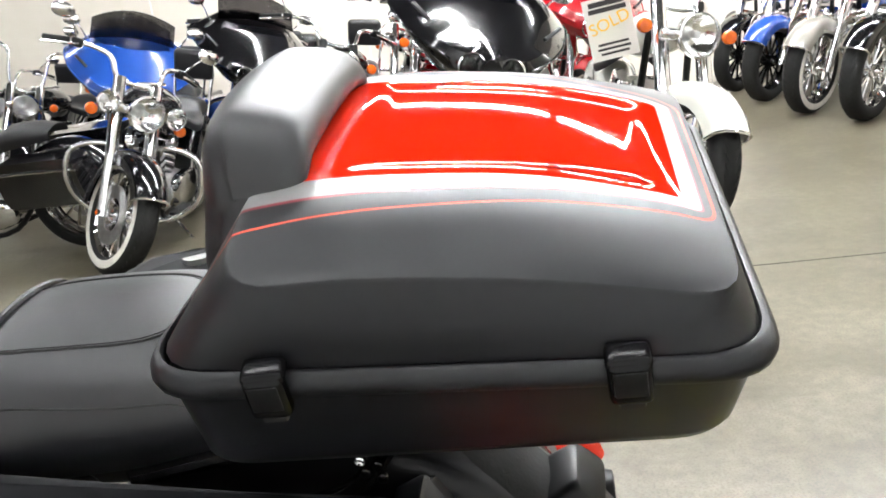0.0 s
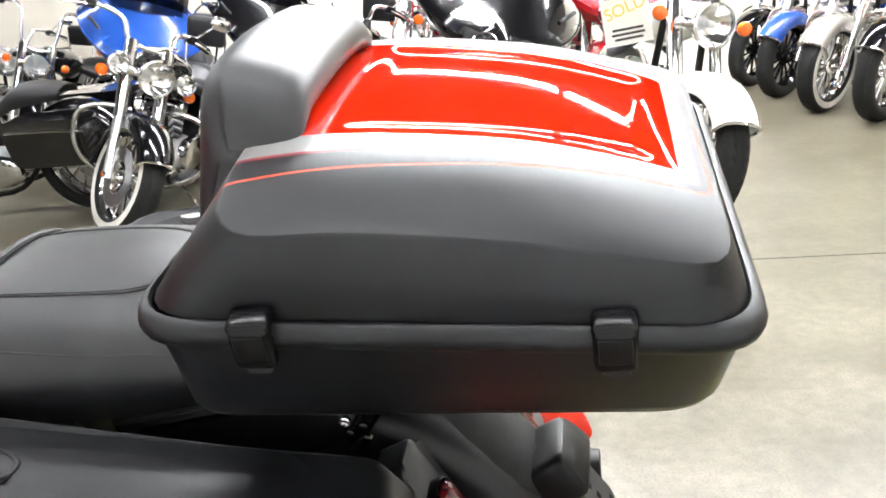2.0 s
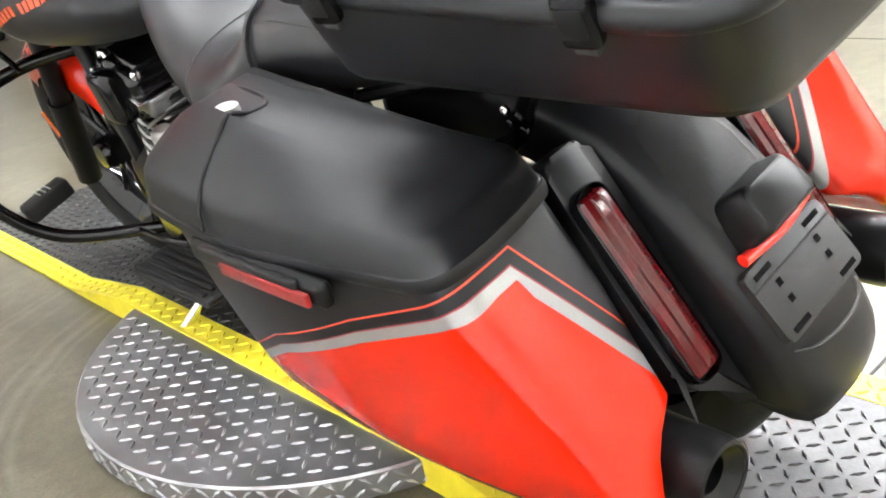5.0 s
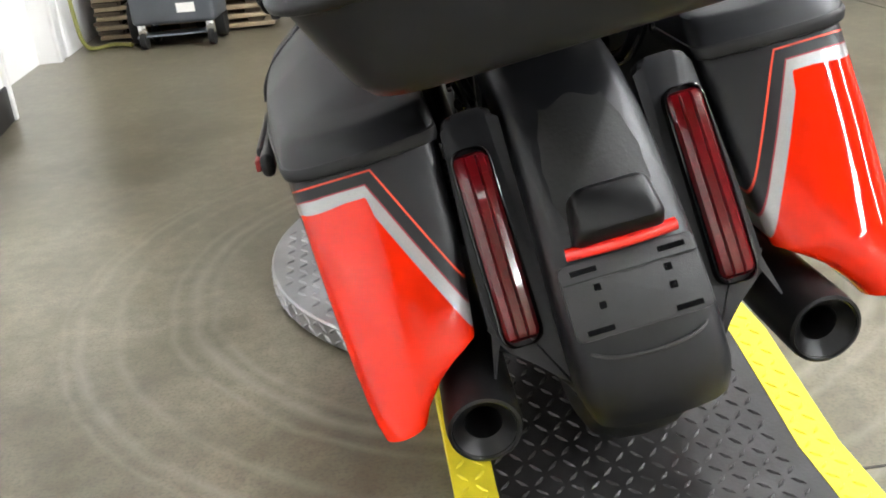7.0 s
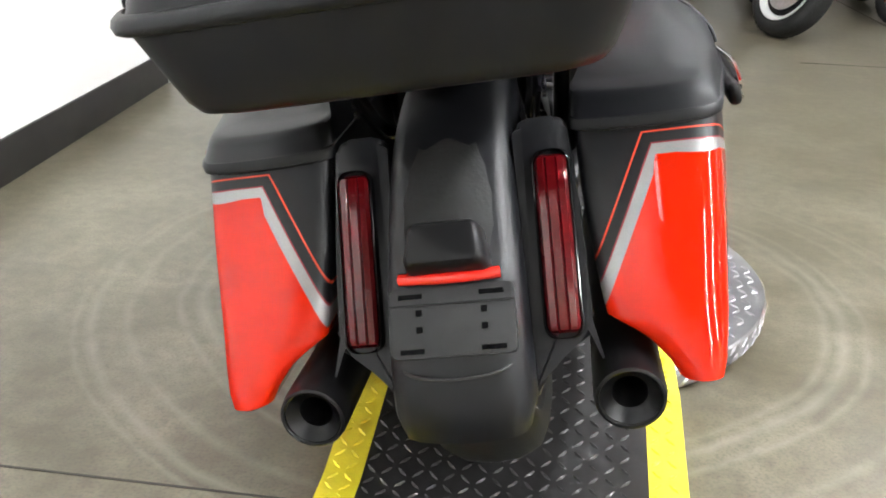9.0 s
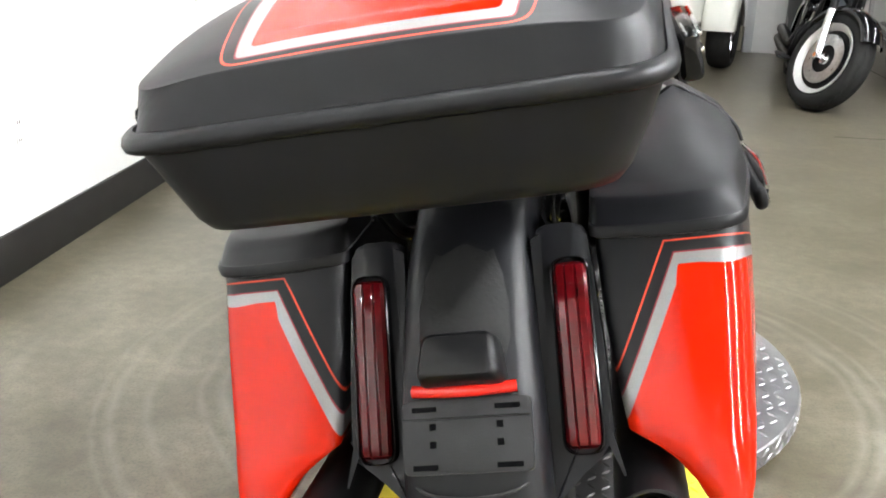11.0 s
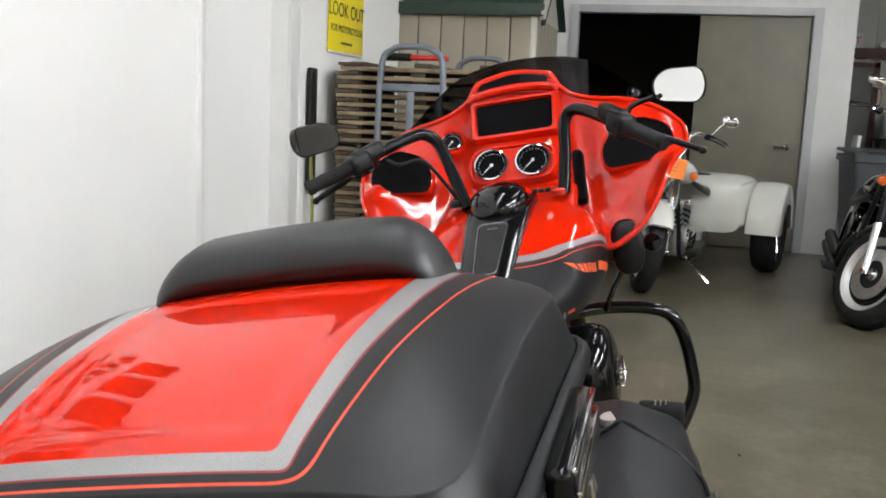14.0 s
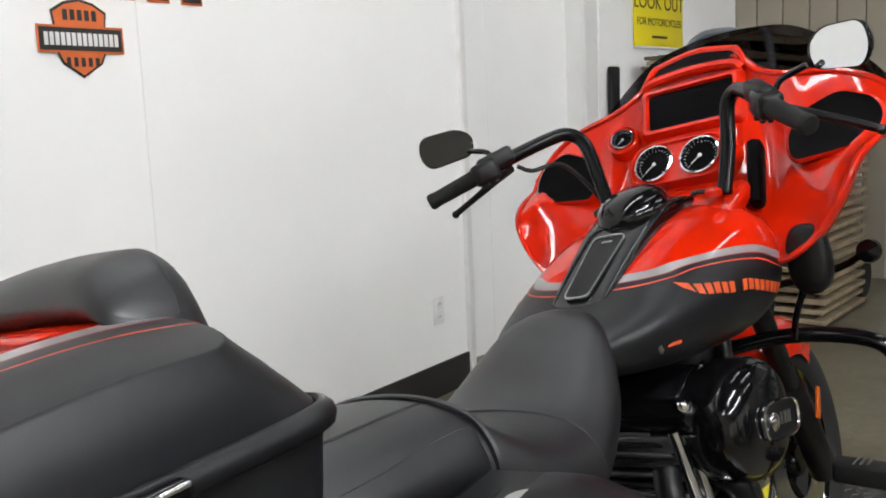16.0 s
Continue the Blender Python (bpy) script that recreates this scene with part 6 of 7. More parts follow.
    part("seat", skin([cr([cols_[k][j] for k in range(7)], 3) for j in range(len(cols_[0]))]), vinyl, top, "black vinyl seat", 60)
    if not trike:
        wheel(top, -0.80, 0.32, 0.32, 0.16, rimmat=rims or chrome, wall=wall, spokes=14, name="rear_wheel")
        rows = []
        for k in range(15):
            a = radians(20 + 175 * k / 14)
            c = Vector((0, -0.80 + 0.36 * math.cos(a), 0.32 + 0.36 * math.sin(a)))
            n_ = Vector((0, math.cos(a), math.sin(a)))
            rows.append([c + Vector((p * 0.105, 0, 0)) + n_ * d for p, d in ((-1, -0.11), (-1, -0.05), (-0.92, -0.015), (-0.6, 0.004), (0, 0.010), (0.6, 0.004), (0.92, -0.015), (1, -0.05), (1, -0.11))])
        part("rear_fender", skin(rows), paint, top, "", 60)
        part("tail_lamp", rbox(0.08, 0.04, 0.05, 0.012, pose(0, -1.13, 0.50), seg=2), lens_bright, top)
    eng_ = part("engine", rbox(0.22, 0.46, 0.22, 0.05, pose(0, 0.02, 0.30), seg=3), black_satin if fat else alu, top, "air-cooled V-twin engine")
    for s in (-1, 1):
        em = Matrix.Translation((0, 0.04 + 0.06 * s, 0.36)) @ Euler((radians(-22 * s), 0, 0)).to_matrix().to_4x4()
        for k in range(8):
            part("cooling_fin", lathe([(0.0, 0.03 + 0.021 * k), (0.082, 0.03 + 0.021 * k), (0.085, 0.036 + 0.021 * k), (0.082, 0.042 + 0.021 * k), (0.0, 0.042 + 0.021 * k)], 16, em, cap=False), alu if k % 2 else black_satin, eng_)
        part("rocker_cover", rbox(0.17, 0.12, 0.07, 0.02, em @ pose(0, 0, 0.235), seg=2), chrome, eng_)
        for q in (-0.03, 0.03):
            part("pushrod_tube", tube([(0.115, 0.04 + 0.04 * s + q, 0.34), (0.10, 0.06 + 0.11 * s + q, 0.58)], 0.010, 8, 1), chrome, eng_)
    part("air_cleaner", lathe([(0.0, 0.06), (0.06, 0.06), (0.085, 0.05), (0.09, 0.02), (0.085, 0.0)], 24, pose(0.10, 0.06, 0.58, 0, 90, 0), cap=False), black_gloss if fat else chrome, top, "round air cleaner")
    part("cam_cover", lathe([(0.0, 0.05), (0.07, 0.045), (0.09, 0.02), (0.09, 0.0)], 24, pose(0.105, 0.04, 0.30, 0, 90, 0), cap=False), chrome, eng_)
    part("primary_cover", skin([[Vector((-0.10 - d, y, z)) for y, z in ring(-0.14, 0.30, 0.28 * g, 0.10 * g, 28, 3)] for d, g in ((0, 1.0), (0.035, 1.0), (0.05, 0.92), (0.055, 0.7))], True, False, True), black_gloss if fat else chrome, eng_)
    for k, zz_ in enumerate((0.24, 0.32)):
        part("exhaust_pipe", tube([(0.10, 0.16 - 0.24 * k, 0.50), (0.15, 0.22 - 0.24 * k, 0.40), (0.16, 0.12 - 0.2 * k, zz_), (0.17, -0.4, zz_), (0.18, -1.0, zz_ + 0.02)], 0.034, 12, 5, radii=[0.022, 0.024, 0.028, 0.042, 0.042]), chrome if not fat else black_satin, top, "long exhaust pipe")
    b = tube([(0.09, 0.46, 0.86), (0.11, 0.36, 0.42), (0.12, 0.26, 0.19), (0.12, -0.30, 0.17), (0.11, -0.55, 0.34), (0.09, -0.72, 0.62)], 0.017, 8, 4)
    part("frame", join(b, mirrored(b)), black_satin, top)
    for sx in (-1, 1):
        part("floorboard", rbox(0.10, 0.30, 0.02, 0.01, pose(sx * 0.21, 0.20, 0.24), seg=2), black_plastic, top)
        if guard:
            part("engine_guard", tube([(sx * 0.06, 0.46, 0.62), (sx * 0.22, 0.47, 0.63), (sx * 0.34, 0.47, 0.58), (sx * 0.37, 0.47, 0.46), (sx * 0.33, 0.45, 0.33), (sx * 0.22, 0.42, 0.24), (sx * 0.08, 0.38, 0.19)], 0.016, 10, 5), chrome, top, "chrome engine guard hoop")
        if bags:
            o = rounded([(-0.28, 0.0), (0.24, 0.0), (0.28, 0.27), (-0.24, 0.27)], 0.06, 5)
            bg_ = part("saddlebag", slab([(v.x, v.y) for v in o], -0.10, 0.10, Matrix.Translation((sx * 0.28, -0.84, 0.40)) @ Euler((radians(90), 0, radians(90))).to_matrix().to_4x4(), 0.02), paint, top, "hard saddlebag")
            part("lid_trim", tube([(sx * 0.385, -1.10, 0.60), (sx * 0.39, -0.85, 0.61), (sx * 0.385, -0.60, 0.61)], 0.006, 6, 3), chrome, top)
    part("kick_stand", tube([(-0.12, 0.12, 0.18), (-0.22, 0.16, 0.10), (-0.32, 0.18, 0.01)], 0.011, 8, 3), chrome, top)
    if back:
        part("backrest", rbox(0.26, 0.07, 0.20, 0.034, pose(0, -0.84, 0.99, -10, 0, 0), seg=3), vinyl, top, "passenger backrest pad")
        part("sissy_bar", tube([(-0.11, -0.80, 0.66), (-0.11, -0.87, 1.02), (0.11, -0.87, 1.02), (0.11, -0.80, 0.66)], 0.010, 8, 3), chrome, top)
    if tourpack:
        part("tour_pack", rbox(0.52, 0.40, 0.28, 0.07, pose(0, -1.08, 0.92), seg=4), paint, top, "rounded tour pack")
        part("tour_pack_trim", rbox(0.53, 0.41, 0.02, 0.009, pose(0, -1.08, 0.89), seg=2), chrome, top)
    if trike:
        rows = []
        for y, wx, z0, z1 in ((-0.30, 0.34, 0.42, 0.70), (-0.34, 0.41, 0.34, 0.77), (-0.75, 0.43, 0.32, 0.80), (-1.15, 0.43, 0.32, 0.78), (-1.28, 0.38, 0.38, 0.70)):
            rows.append([Vector((x, y, z)) for x, z in ring(0, (z0 + z1) / 2, wx, (z1 - z0) / 2, 36, 6.5)])
        part("rear_body", skin(rows, True, True, True), paint, top, "wide trike body", 60)
        for sx in (-1, 1):
            wheel(top, -0.82, 0.30, 0.30, 0.20, x=sx * 0.56, rimmat=chrome, spokes=10, disc=False, name="rear_wheel")
            rows = []
            for k in range(13):
                a = radians(0 + 180 * k / 12)
                c = Vector((sx * 0.56, -0.82 + 0.37 * math.cos(a), 0.34 + 0.40 * math.sin(a)))
                n_ = Vector((0, math.cos(a), math.sin(a)))
                rows.append([c + Vector((p * 0.135, 0, 0)) + n_ * d for p, d in ((-1, -0.16), (-1, -0.03), (-0.95, -0.008), (-0.7, 0.006), (0, 0.012), (0.7, 0.006), (0.95, -0.008), (1, -0.03), (1, -0.16))])
            part("rear_fender", skin(rows), paint, top, "round trike fender", 60)
            part("body_latch", rbox(0.03, 0.02, 0.09, 0.008, pose(sx * 0.30, -0.40, 0.52)), black_plastic, top)
    if tag:
        tm = head @ pose(*tag[1])
        tg = part("price_tag", rbox(0.17 + 0.05 * trike, 0.003, 0.12 + 0.02 * trike, 0.0, tm), tag[0], top, "plain hang tag")
        for k in range(3):
            part("tag_line", rbox(0.10, 0.001, 0.006, 0.0, tm @ pose(0, -0.0025 if tag[2] < 0 else 0.0025, 0.03 - 0.025 * k)), dark_gap if tag[0] is not tag_orange else orange_print, top)
    return top


def stand(fx, fy, hx, hy, lean=9, front=0.80):
    """Pose of a motorcycle whose front wheel touches the floor at (fx, fy) and which points along (hx, hy)."""
    yaw = math.degrees(math.atan2(-hx, hy))
    d = Vector((hx, hy, 0)).normalized()
    p = Vector((fx, fy, 0)) - d * front
    return pose(p.x, p.y, 0, 0, 0, yaw) @ pose(0, 0, 0, 0, -lean, 0)


black_bike = mat("gloss_black_paint", (0.004, 0.004, 0.005), 0.15, coat=1.0, spec=0.2)
roadster(stand(3.24, 2.05, -0.99, -0.16, 14), black_bike, "black cruiser with whitewall tyres and three chrome headlamps", steer=42, wall=ww_rubber, bags=True, back=True)
roadster(stand(5.35, 3.95, -0.99, -0.05), black_bike, "black cruiser with tall chrome handlebar and single headlamp", steer=34, bars="high", lamps=False)
roadster(stand(4.15, 4.15, 0.08, 1.0), black_bike, "black cruiser with saddlebags and studded seat", steer=10, bags=True)
roadster(stand(4.85, 2.80, -0.99, -0.08), blue_paint, "blue tourer with tall clear windshield", steer=20, fairing=blue_paint, shield=True, bags=True, back=True, bars="mid")
roadster(stand(5.40, 2.10, -0.99, -0.08), black_bike, "black tourer with backrest and tour pack", steer=28, tourpack=True, back=True, bags=True, bars="mid", fairing=black_bike)
roadster(stand(4.45, 1.18, -0.99, -0.08), black_bike, "black bobber with flat handlebar and amber signals", steer=30, lamps=False, bars="low", fat=True, back=True)
roadster(stand(4.75, 0.62, -0.99, -0.10), dark_red_paint, "dark red cruiser with amber signals", steer=28, lamps=False, bars="mid", tourpack=True)
roadster(stand(3.08, 0.18, -0.97, -0.10, 13), black_bike, "black tourer with a sharp-nosed fairing and two lamps", steer=14, fairing=black_bike, bags=True, lamps=False)
roadster(stand(5.0, -0.40, -0.98, -0.10), dark_red_paint, "candy red tourer with a paper notice on its bar", steer=20, fairing=dark_red_paint, bags=True)
roadster(stand(2.78, -0.80, -0.985, -0.17), cream_white, "pearl white cruiser with a large chrome headlamp", steer=18, lamps=False, guard=False, bars="mid", rims=chrome)
roadster(stand(7.3, -1.75, -0.75, 0.66), black_bike, "black cruiser parked in a row", lamps=True, bars="mid", rims=black_gloss)
roadster(stand(6.5, -1.85, -0.75, 0.66), blue_paint, "blue cruiser parked in a row", lamps=True, shield=True, bars="mid", rims=black_gloss)
roadster(stand(5.66, -1.98, -0.75, 0.66), silver_paint, "silver cruiser with whitewall tyres and a yellow tag", wall=ww_rubber, bars="mid", tag=(tag_yellow, (-0.02, 0.80, 1.14, 12, 0, 0), 1))
roadster(stand(5.1, -2.2, -0.75, 0.66), black_bike, "black cruiser at the near end of the row", bars="mid")
roadster(stand(1.36, 4.95, -0.10, -1.0, 12), black_bike, "matte black cruiser with fat tyres and a small shield", steer=33, fat=True, lamps=False, guard=False, bars="high", shield=False, rims=chrome)
roadster(stand(2.35, 5.7, -0.10, -1.0, 10), black_bike, "black cruiser with an orange tag on its fork", steer=30, lamps=False, bars="mid", shield=True, tag=(tag_orange, (0.02, 0.78, 0.98, 10, 0, 0), 1))
roadster(stand(3.25, 6.3, -0.10, -1.0, 10), black_bike, "black cruiser parked further back", steer=28, lamps=False, bars="mid")
roadster(stand(0.04, 5.50, -0.25, -0.97, lean=0), cream_white, "pearl white three-wheeled motorcycle with an orange tag", steer=26, lamps=False, guard=False, bars="mid", trike=True, tag=(tag_orange, (0.0, 0.81, 0.90, 12, 0, 0), 1))
roadster(stand(5.95, 3.42, -0.99, -0.08), black_bike, "black tourer with a windshield by the back wall", steer=26, lamps=True, shield=True, back=True, bags=True)
roadster(stand(6.25, 1.05, -0.99, -0.10), black_bike, "black cruiser with backrest by the back wall", steer=28, back=True, bars="mid")
roadster(stand(6.1, 0.10, -0.99, -0.10), silver_paint, "silver grey cruiser by the back wall", steer=28, lamps=False, bars="mid")
roadster(stand(6.2, 4.75, -0.99, -0.05), black_bike, "black cruiser in the corner of the row", steer=30, bars="mid", back=True)


# ---------------------------------------------------------------- along the left wall
def on_wall(x, y, z, flat=0.0):
    """Pose of a flat sign on the left wall: local x runs towards the room's far end, local y up, local z out of the wall."""
    return Matrix(((0, 0, 1, x + flat), (-1, 0, 0, y), (0, 1, 0, z), (0, 0, 0, 1))) @ Matrix.Diagonal((-1, 1, 1, 1))


print_black = mat("black_vinyl_print", (0.02, 0.018, 0.018), 0.5, var=0.1, scale=20)
print_orange = mat("orange_vinyl_print", (0.60, 0.13, 0.03), 0.5, var=0.08, scale=20)
print_white = mat("white_vinyl_print", (0.75, 0.74, 0.72), 0.5, var=0.04, scale=20)
WM = on_wall(-1.85, 0.0, 0.0)


def wall_slab(outline, z0, z1):
    bm = slab([(y, z) for y, z in outline], z0, z1)
    for v in bm.verts:
        v.co = Vector((-1.85 + v.co.z, v.co.x, v.co.y))
    return bm


cy, cz = 0.713, 1.440
em = thing("wall_emblem", SKEW, "orange and black shield emblem stuck on the white wall", "emblem")
sh = [(-0.085, 0.075), (-0.045, 0.098), (0, 0.108), (0.045, 0.098), (0.085, 0.075), (0.078, 0.03), (0.078, -0.03), (0.06, -0.065), (0, -0.102), (-0.06, -0.065), (-0.078, -0.03), (-0.078, 0.03)]
part("shield_edge", wall_slab([(cy + y, cz + z) for y, z in sh], 0.001, 0.004), print_black, em)
part("shield_face", wall_slab([(cy + y * 0.93, cz + z * 0.93) for y, z in sh], 0.004, 0.005), print_orange, em)
part("bar_edge", wall_slab([(cy - 0.132, cz - 0.036), (cy + 0.132, cz - 0.036), (cy + 0.132, cz + 0.036), (cy - 0.132, cz + 0.036)], 0.005, 0.007), print_orange, em)
part("bar_face", wall_slab([(cy - 0.126, cz - 0.030), (cy + 0.126, cz - 0.030), (cy + 0.126, cz + 0.030), (cy - 0.126, cz + 0.030)], 0.007, 0.008), print_black, em)
for k in range(14):
    y = cy - 0.107 + 0.0165 * k
    part("bar_block", wall_slab([(y - 0.0058, cz - 0.017), (y + 0.0058, cz - 0.017), (y + 0.0058, cz + 0.017), (y - 0.0058, cz + 0.017)], 0.008, 0.009), print_white, em)
for k in range(5):
    y = cy - 0.044 + 0.022 * k
    part("upper_block", wall_slab([(y - 0.007, cz + 0.05), (y + 0.007, cz + 0.05), (y + 0.007, cz + 0.078), (y - 0.007, cz + 0.078)], 0.005, 0.006), print_black, em)
    part("lower_block", wall_slab([(y - 0.006, cz - 0.072), (y + 0.006, cz - 0.072), (y + 0.006, cz - 0.048), (y - 0.006, cz - 0.048)], 0.005, 0.006), print_black, em)
# dealer lettering above, as plain blocks
lt = thing("wall_lettering", SKEW, "dark dealer lettering on the white wall, drawn as plain blocks", "lettering")
for k in range(15):
    y = -0.63 + 0.124 * k
    if k == 6:
        continue
    part("small_letter_shadow", wall_slab([(y - 0.040, 1.556), (y + 0.040, 1.556), (y + 0.040, 1.690), (y - 0.040, 1.690)], 0.001, 0.003), print_orange, lt)
    part("small_letter", wall_slab([(y - 0.034, 1.563), (y + 0.034, 1.563), (y + 0.034, 1.684), (y - 0.034, 1.684)], 0.003, 0.005), print_black, lt)
for k in range(7):
    y = -0.55 + 0.26 * k
    part("large_letter", wall_slab([(y - 0.10, 1.80), (y + 0.10, 1.80), (y + 0.10, 2.10), (y - 0.10, 2.10)], 0.001, 0.005), print_black, lt)
# socket outlets
outlet0 = None
for y, z in ((0.99, 0.43), (2.315, 0.372)):
    t0 = thing("wall_outlet", SKEW @ pose(-1.85, y, z), "white duplex socket plate low on the wall", "outlet", "wall outlets")
    part("plate", rbox(0.008, 0.072, 0.116, 0.003, pose(0.004, 0, 0)), trim_white, t0)
    for dz in (-0.027, 0.027):
        part("socket", lathe([(0.0, -0.006), (0.017, -0.006), (0.017, 0.003), (0.0, 0.003)], 16, pose(0.008, 0, dz, 0, 90, 0), cap=False), print_white, t0)
        for dy in (-0.006, 0.006):
            part("slot", rbox(0.001, 0.002, 0.009, 0, pose(0.0115, dy, dz + 0.003)), dark_gap, t0)


def words(text, size, m, material, name, parent):
    cu = bpy.data.curves.new(name, "FONT")
    cu.body, cu.size, cu.align_x, cu.align_y, cu.extrude = text, size, "CENTER", "CENTER", 0.0006
    tmp = new("tmp_text", cu)
    bpy.context.view_layer.update()
    me = bpy.data.meshes.new_from_object(tmp.evaluated_get(bpy.context.evaluated_depsgraph_get()))
    bpy.data.objects.remove(tmp)
    me.materials.append(material)
    ob = new(name, me)
    ob.parent = parent
    ob.matrix_basis = m
    return ob


sg = thing("warning_sign", pose(-1.925, 4.64, 0), "yellow plastic sign warning to look out for motorcycles", "sign")
part("panel", rbox(0.006, 0.64, 0.76, 0.002, pose(0.004, 0, 1.91)), mat("yellow_sign_plastic", (0.85, 0.70, 0.02), 0.4, var=0.03), sg)
part("bottom_strip", rbox(0.007, 0.64, 0.014, 0.001, pose(0.0045, 0, 1.537)), print_white, sg)
face_m = Matrix(((0, 0, 1, 0.0085), (1, 0, 0, 0), (0, 1, 0, 0), (0, 0, 0, 1)))
words("LOOK OUT", 0.125, Matrix.Translation((0, 0, 1.80)) @ face_m, print_black, "headline", sg)
words("FOR MOTORCYCLES", 0.062, Matrix.Translation((0, 0, 1.685)) @ face_m, print_black, "lower_text", sg)
part("small_print", rbox(0.002, 0.20, 0.014, 0, pose(0.0085, 0.0, 1.60)), print_black, sg)
b = tube([(0.008, -0.16, 1.90), (0.008, -0.02, 1.945), (0.008, 0.12, 1.915)], 0.012, 6, 3)
tube([(0.008, -0.02, 1.945), (0.008, 0.0, 2.0), (0.008, 0.08, 2.01)], 0.012, 6, 3, b)
part("pictogram", b, print_black, sg)

# stack of slatted wooden panels
old_wood = mat("weathered_slat_wood", (0.24, 0.185, 0.115), 0.75, var=0.3, scale=9, bump=0.3, bscale=60)
# shade of the gaps and the left end, put into this wood's colour
gap_shade_wood = mat("slat_wood_gap_shade", (0.075, 0.055, 0.036), 0.8, var=0.3, scale=9, bump=0.3, bscale=60)
pl = thing("panel_stack", pose(-1.32, 4.62, 0), "tall stack of slatted brown wooden panels against the wall", "panel stack")
for k in range(27):
    z = 0.03 + 0.054 * k
    j = random.uniform(-0.012, 0.012)
    part("slat", rbox(1.02, 0.72, 0.024, 0.003, pose(j, random.uniform(-0.01, 0.01), z, 0, 0, random.uniform(-0.6, 0.6))), old_wood, pl)
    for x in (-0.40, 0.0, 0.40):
        part("spacer", rbox(0.09, 0.66, 0.030, 0.0, pose(x + j, 0, z + 0.027)), gap_shade_wood, pl)
    part("end_board", rbox(0.15, 0.70, 0.020, 0.002, pose(-0.445 + j, -0.006, z + 0.027)), gap_shade_wood, pl)


# hand trucks leaning on the stack
def hand_truck(m, label):
    t = thing("hand_truck", m, label, "hand truck", "hand trucks")
    grey = truck_grey
    part("frame_tube", tube([(-0.19, 0, 0.10), (-0.19, 0, 0.80), (-0.19, 0, 1.42), (-0.13, 0, 1.545), (0, 0, 1.57), (0.13, 0, 1.545), (0.19, 0, 1.42), (0.19, 0, 0.80), (0.19, 0, 0.10)], 0.019, 12, 5), grey, t, "bent grey steel tube")
    for z in (0.30, 0.72, 1.33):
        part("cross_bar", rbox(0.36, 0.025, 0.045, 0.006, pose(0, 0, z)), grey, t)
    part("centre_strap", rbox(0.045, 0.012, 1.03, 0.004, pose(0, 0, 0.815)), grey, t)
    part("toe_plate", rbox(0.40, 0.20, 0.010, 0.003, pose(0, -0.10, 0.06)), grey, t)
    for sx in (-1, 1):
        part("wheel", lathe([(0.045, -0.03), (0.12, -0.03), (0.128, -0.015), (0.128, 0.015), (0.12, 0.03), (0.045, 0.03)], 24, pose(sx * 0.235, 0.05, 0.128, 0, 90, 0)), tyre_rubber, t, "black rubber wheel")
    return t


truck_grey = mat("grey_hammer_paint", (0.17, 0.19, 0.22), 0.4, var=0.1, scale=15, metal=0.3)
hand_truck(pose(-1.335, 4.10, 0.0, -3, 0, 0), "grey steel hand truck leaning on the wooden stack")
hand_truck(pose(-1.12, 5.12, 0.0, -2, 0, 0), "grey steel hand truck standing behind the stack")
rd = thing("signal_baton", pose(-1.36, 4.33, 1.492), "black-handled baton with a red tube lying on the stack", "baton")
part("handle", tube([(-0.20, 0, 0.02), (-0.03, 0, 0.02)], 0.024, 10, 1), black_plastic, rd)
part("red_tube", tube([(-0.03, 0, 0.02), (0.20, 0.01, 0.02)], 0.016, 10, 1), lens_bright, rd)
cv = thing("black_cover", pose(-1.92, 4.05, 1.0), "narrow black cover hanging on the wall", "cover")
part("cover_panel", rbox(0.03, 0.10, 0.72, 0.012, pose(0.015, 0, 0.06), seg=3), black_plastic, cv)
hs = thing("garden_hose", pose(-1.90, 4.02, 0.0), "olive hose hanging down the wall", "hose")
part("hose", tube([(0.0, 0.0, 0.95), (0.03, -0.02, 0.6), (0.02, 0.0, 0.25), (0.05, 0.02, 0.03), (0.18, 0.10, 0.014), (0.30, 0.02, 0.014)], 0.012, 8, 6), mat("olive_rubber_hose", (0.20, 0.20, 0.05), 0.5), hs)

# plastic garden shed
shed_tan = mat("tan_shed_plastic", (0.30, 0.265, 0.21), 0.55, var=0.06, scale=4, bump=0.15, bscale=60)
shed_green = mat("green_shed_roof", (0.022, 0.045, 0.032), 0.5, var=0.1, scale=5, bump=0.2, bscale=50)
shed_trim = mat("pale_shed_trim", (0.52, 0.50, 0.45), 0.5, var=0.05)
sd = thing("garden_shed", pose(-1.42, 5.85, 0), "tan plastic garden shed with a dark green roof", "shed")
for k in range(6):
    part("wall_panel", rbox(0.170, 0.03, 1.93, 0.006, pose(-0.452 + 0.178 * k, 0, 0.965)), shed_tan, sd)
part("panel_backing", rbox(1.07, 0.02, 1.92, 0.0, pose(-0.005, 0.012, 0.96)), dark_gap, sd)
for k in range(6):
    part("side_panel", rbox(0.03, 0.19, 1.93, 0.006, pose(0.525, 0.115 + 0.198 * k, 0.965)), shed_tan, sd)
part("corner_post", rbox(0.05, 0.05, 1.95, 0.010, pose(0.525, 0.0, 0.975)), shed_trim, sd)
part("corner_post", rbox(0.05, 0.05, 1.95, 0.010, pose(-0.525, 0.0, 0.975)), shed_tan, sd)
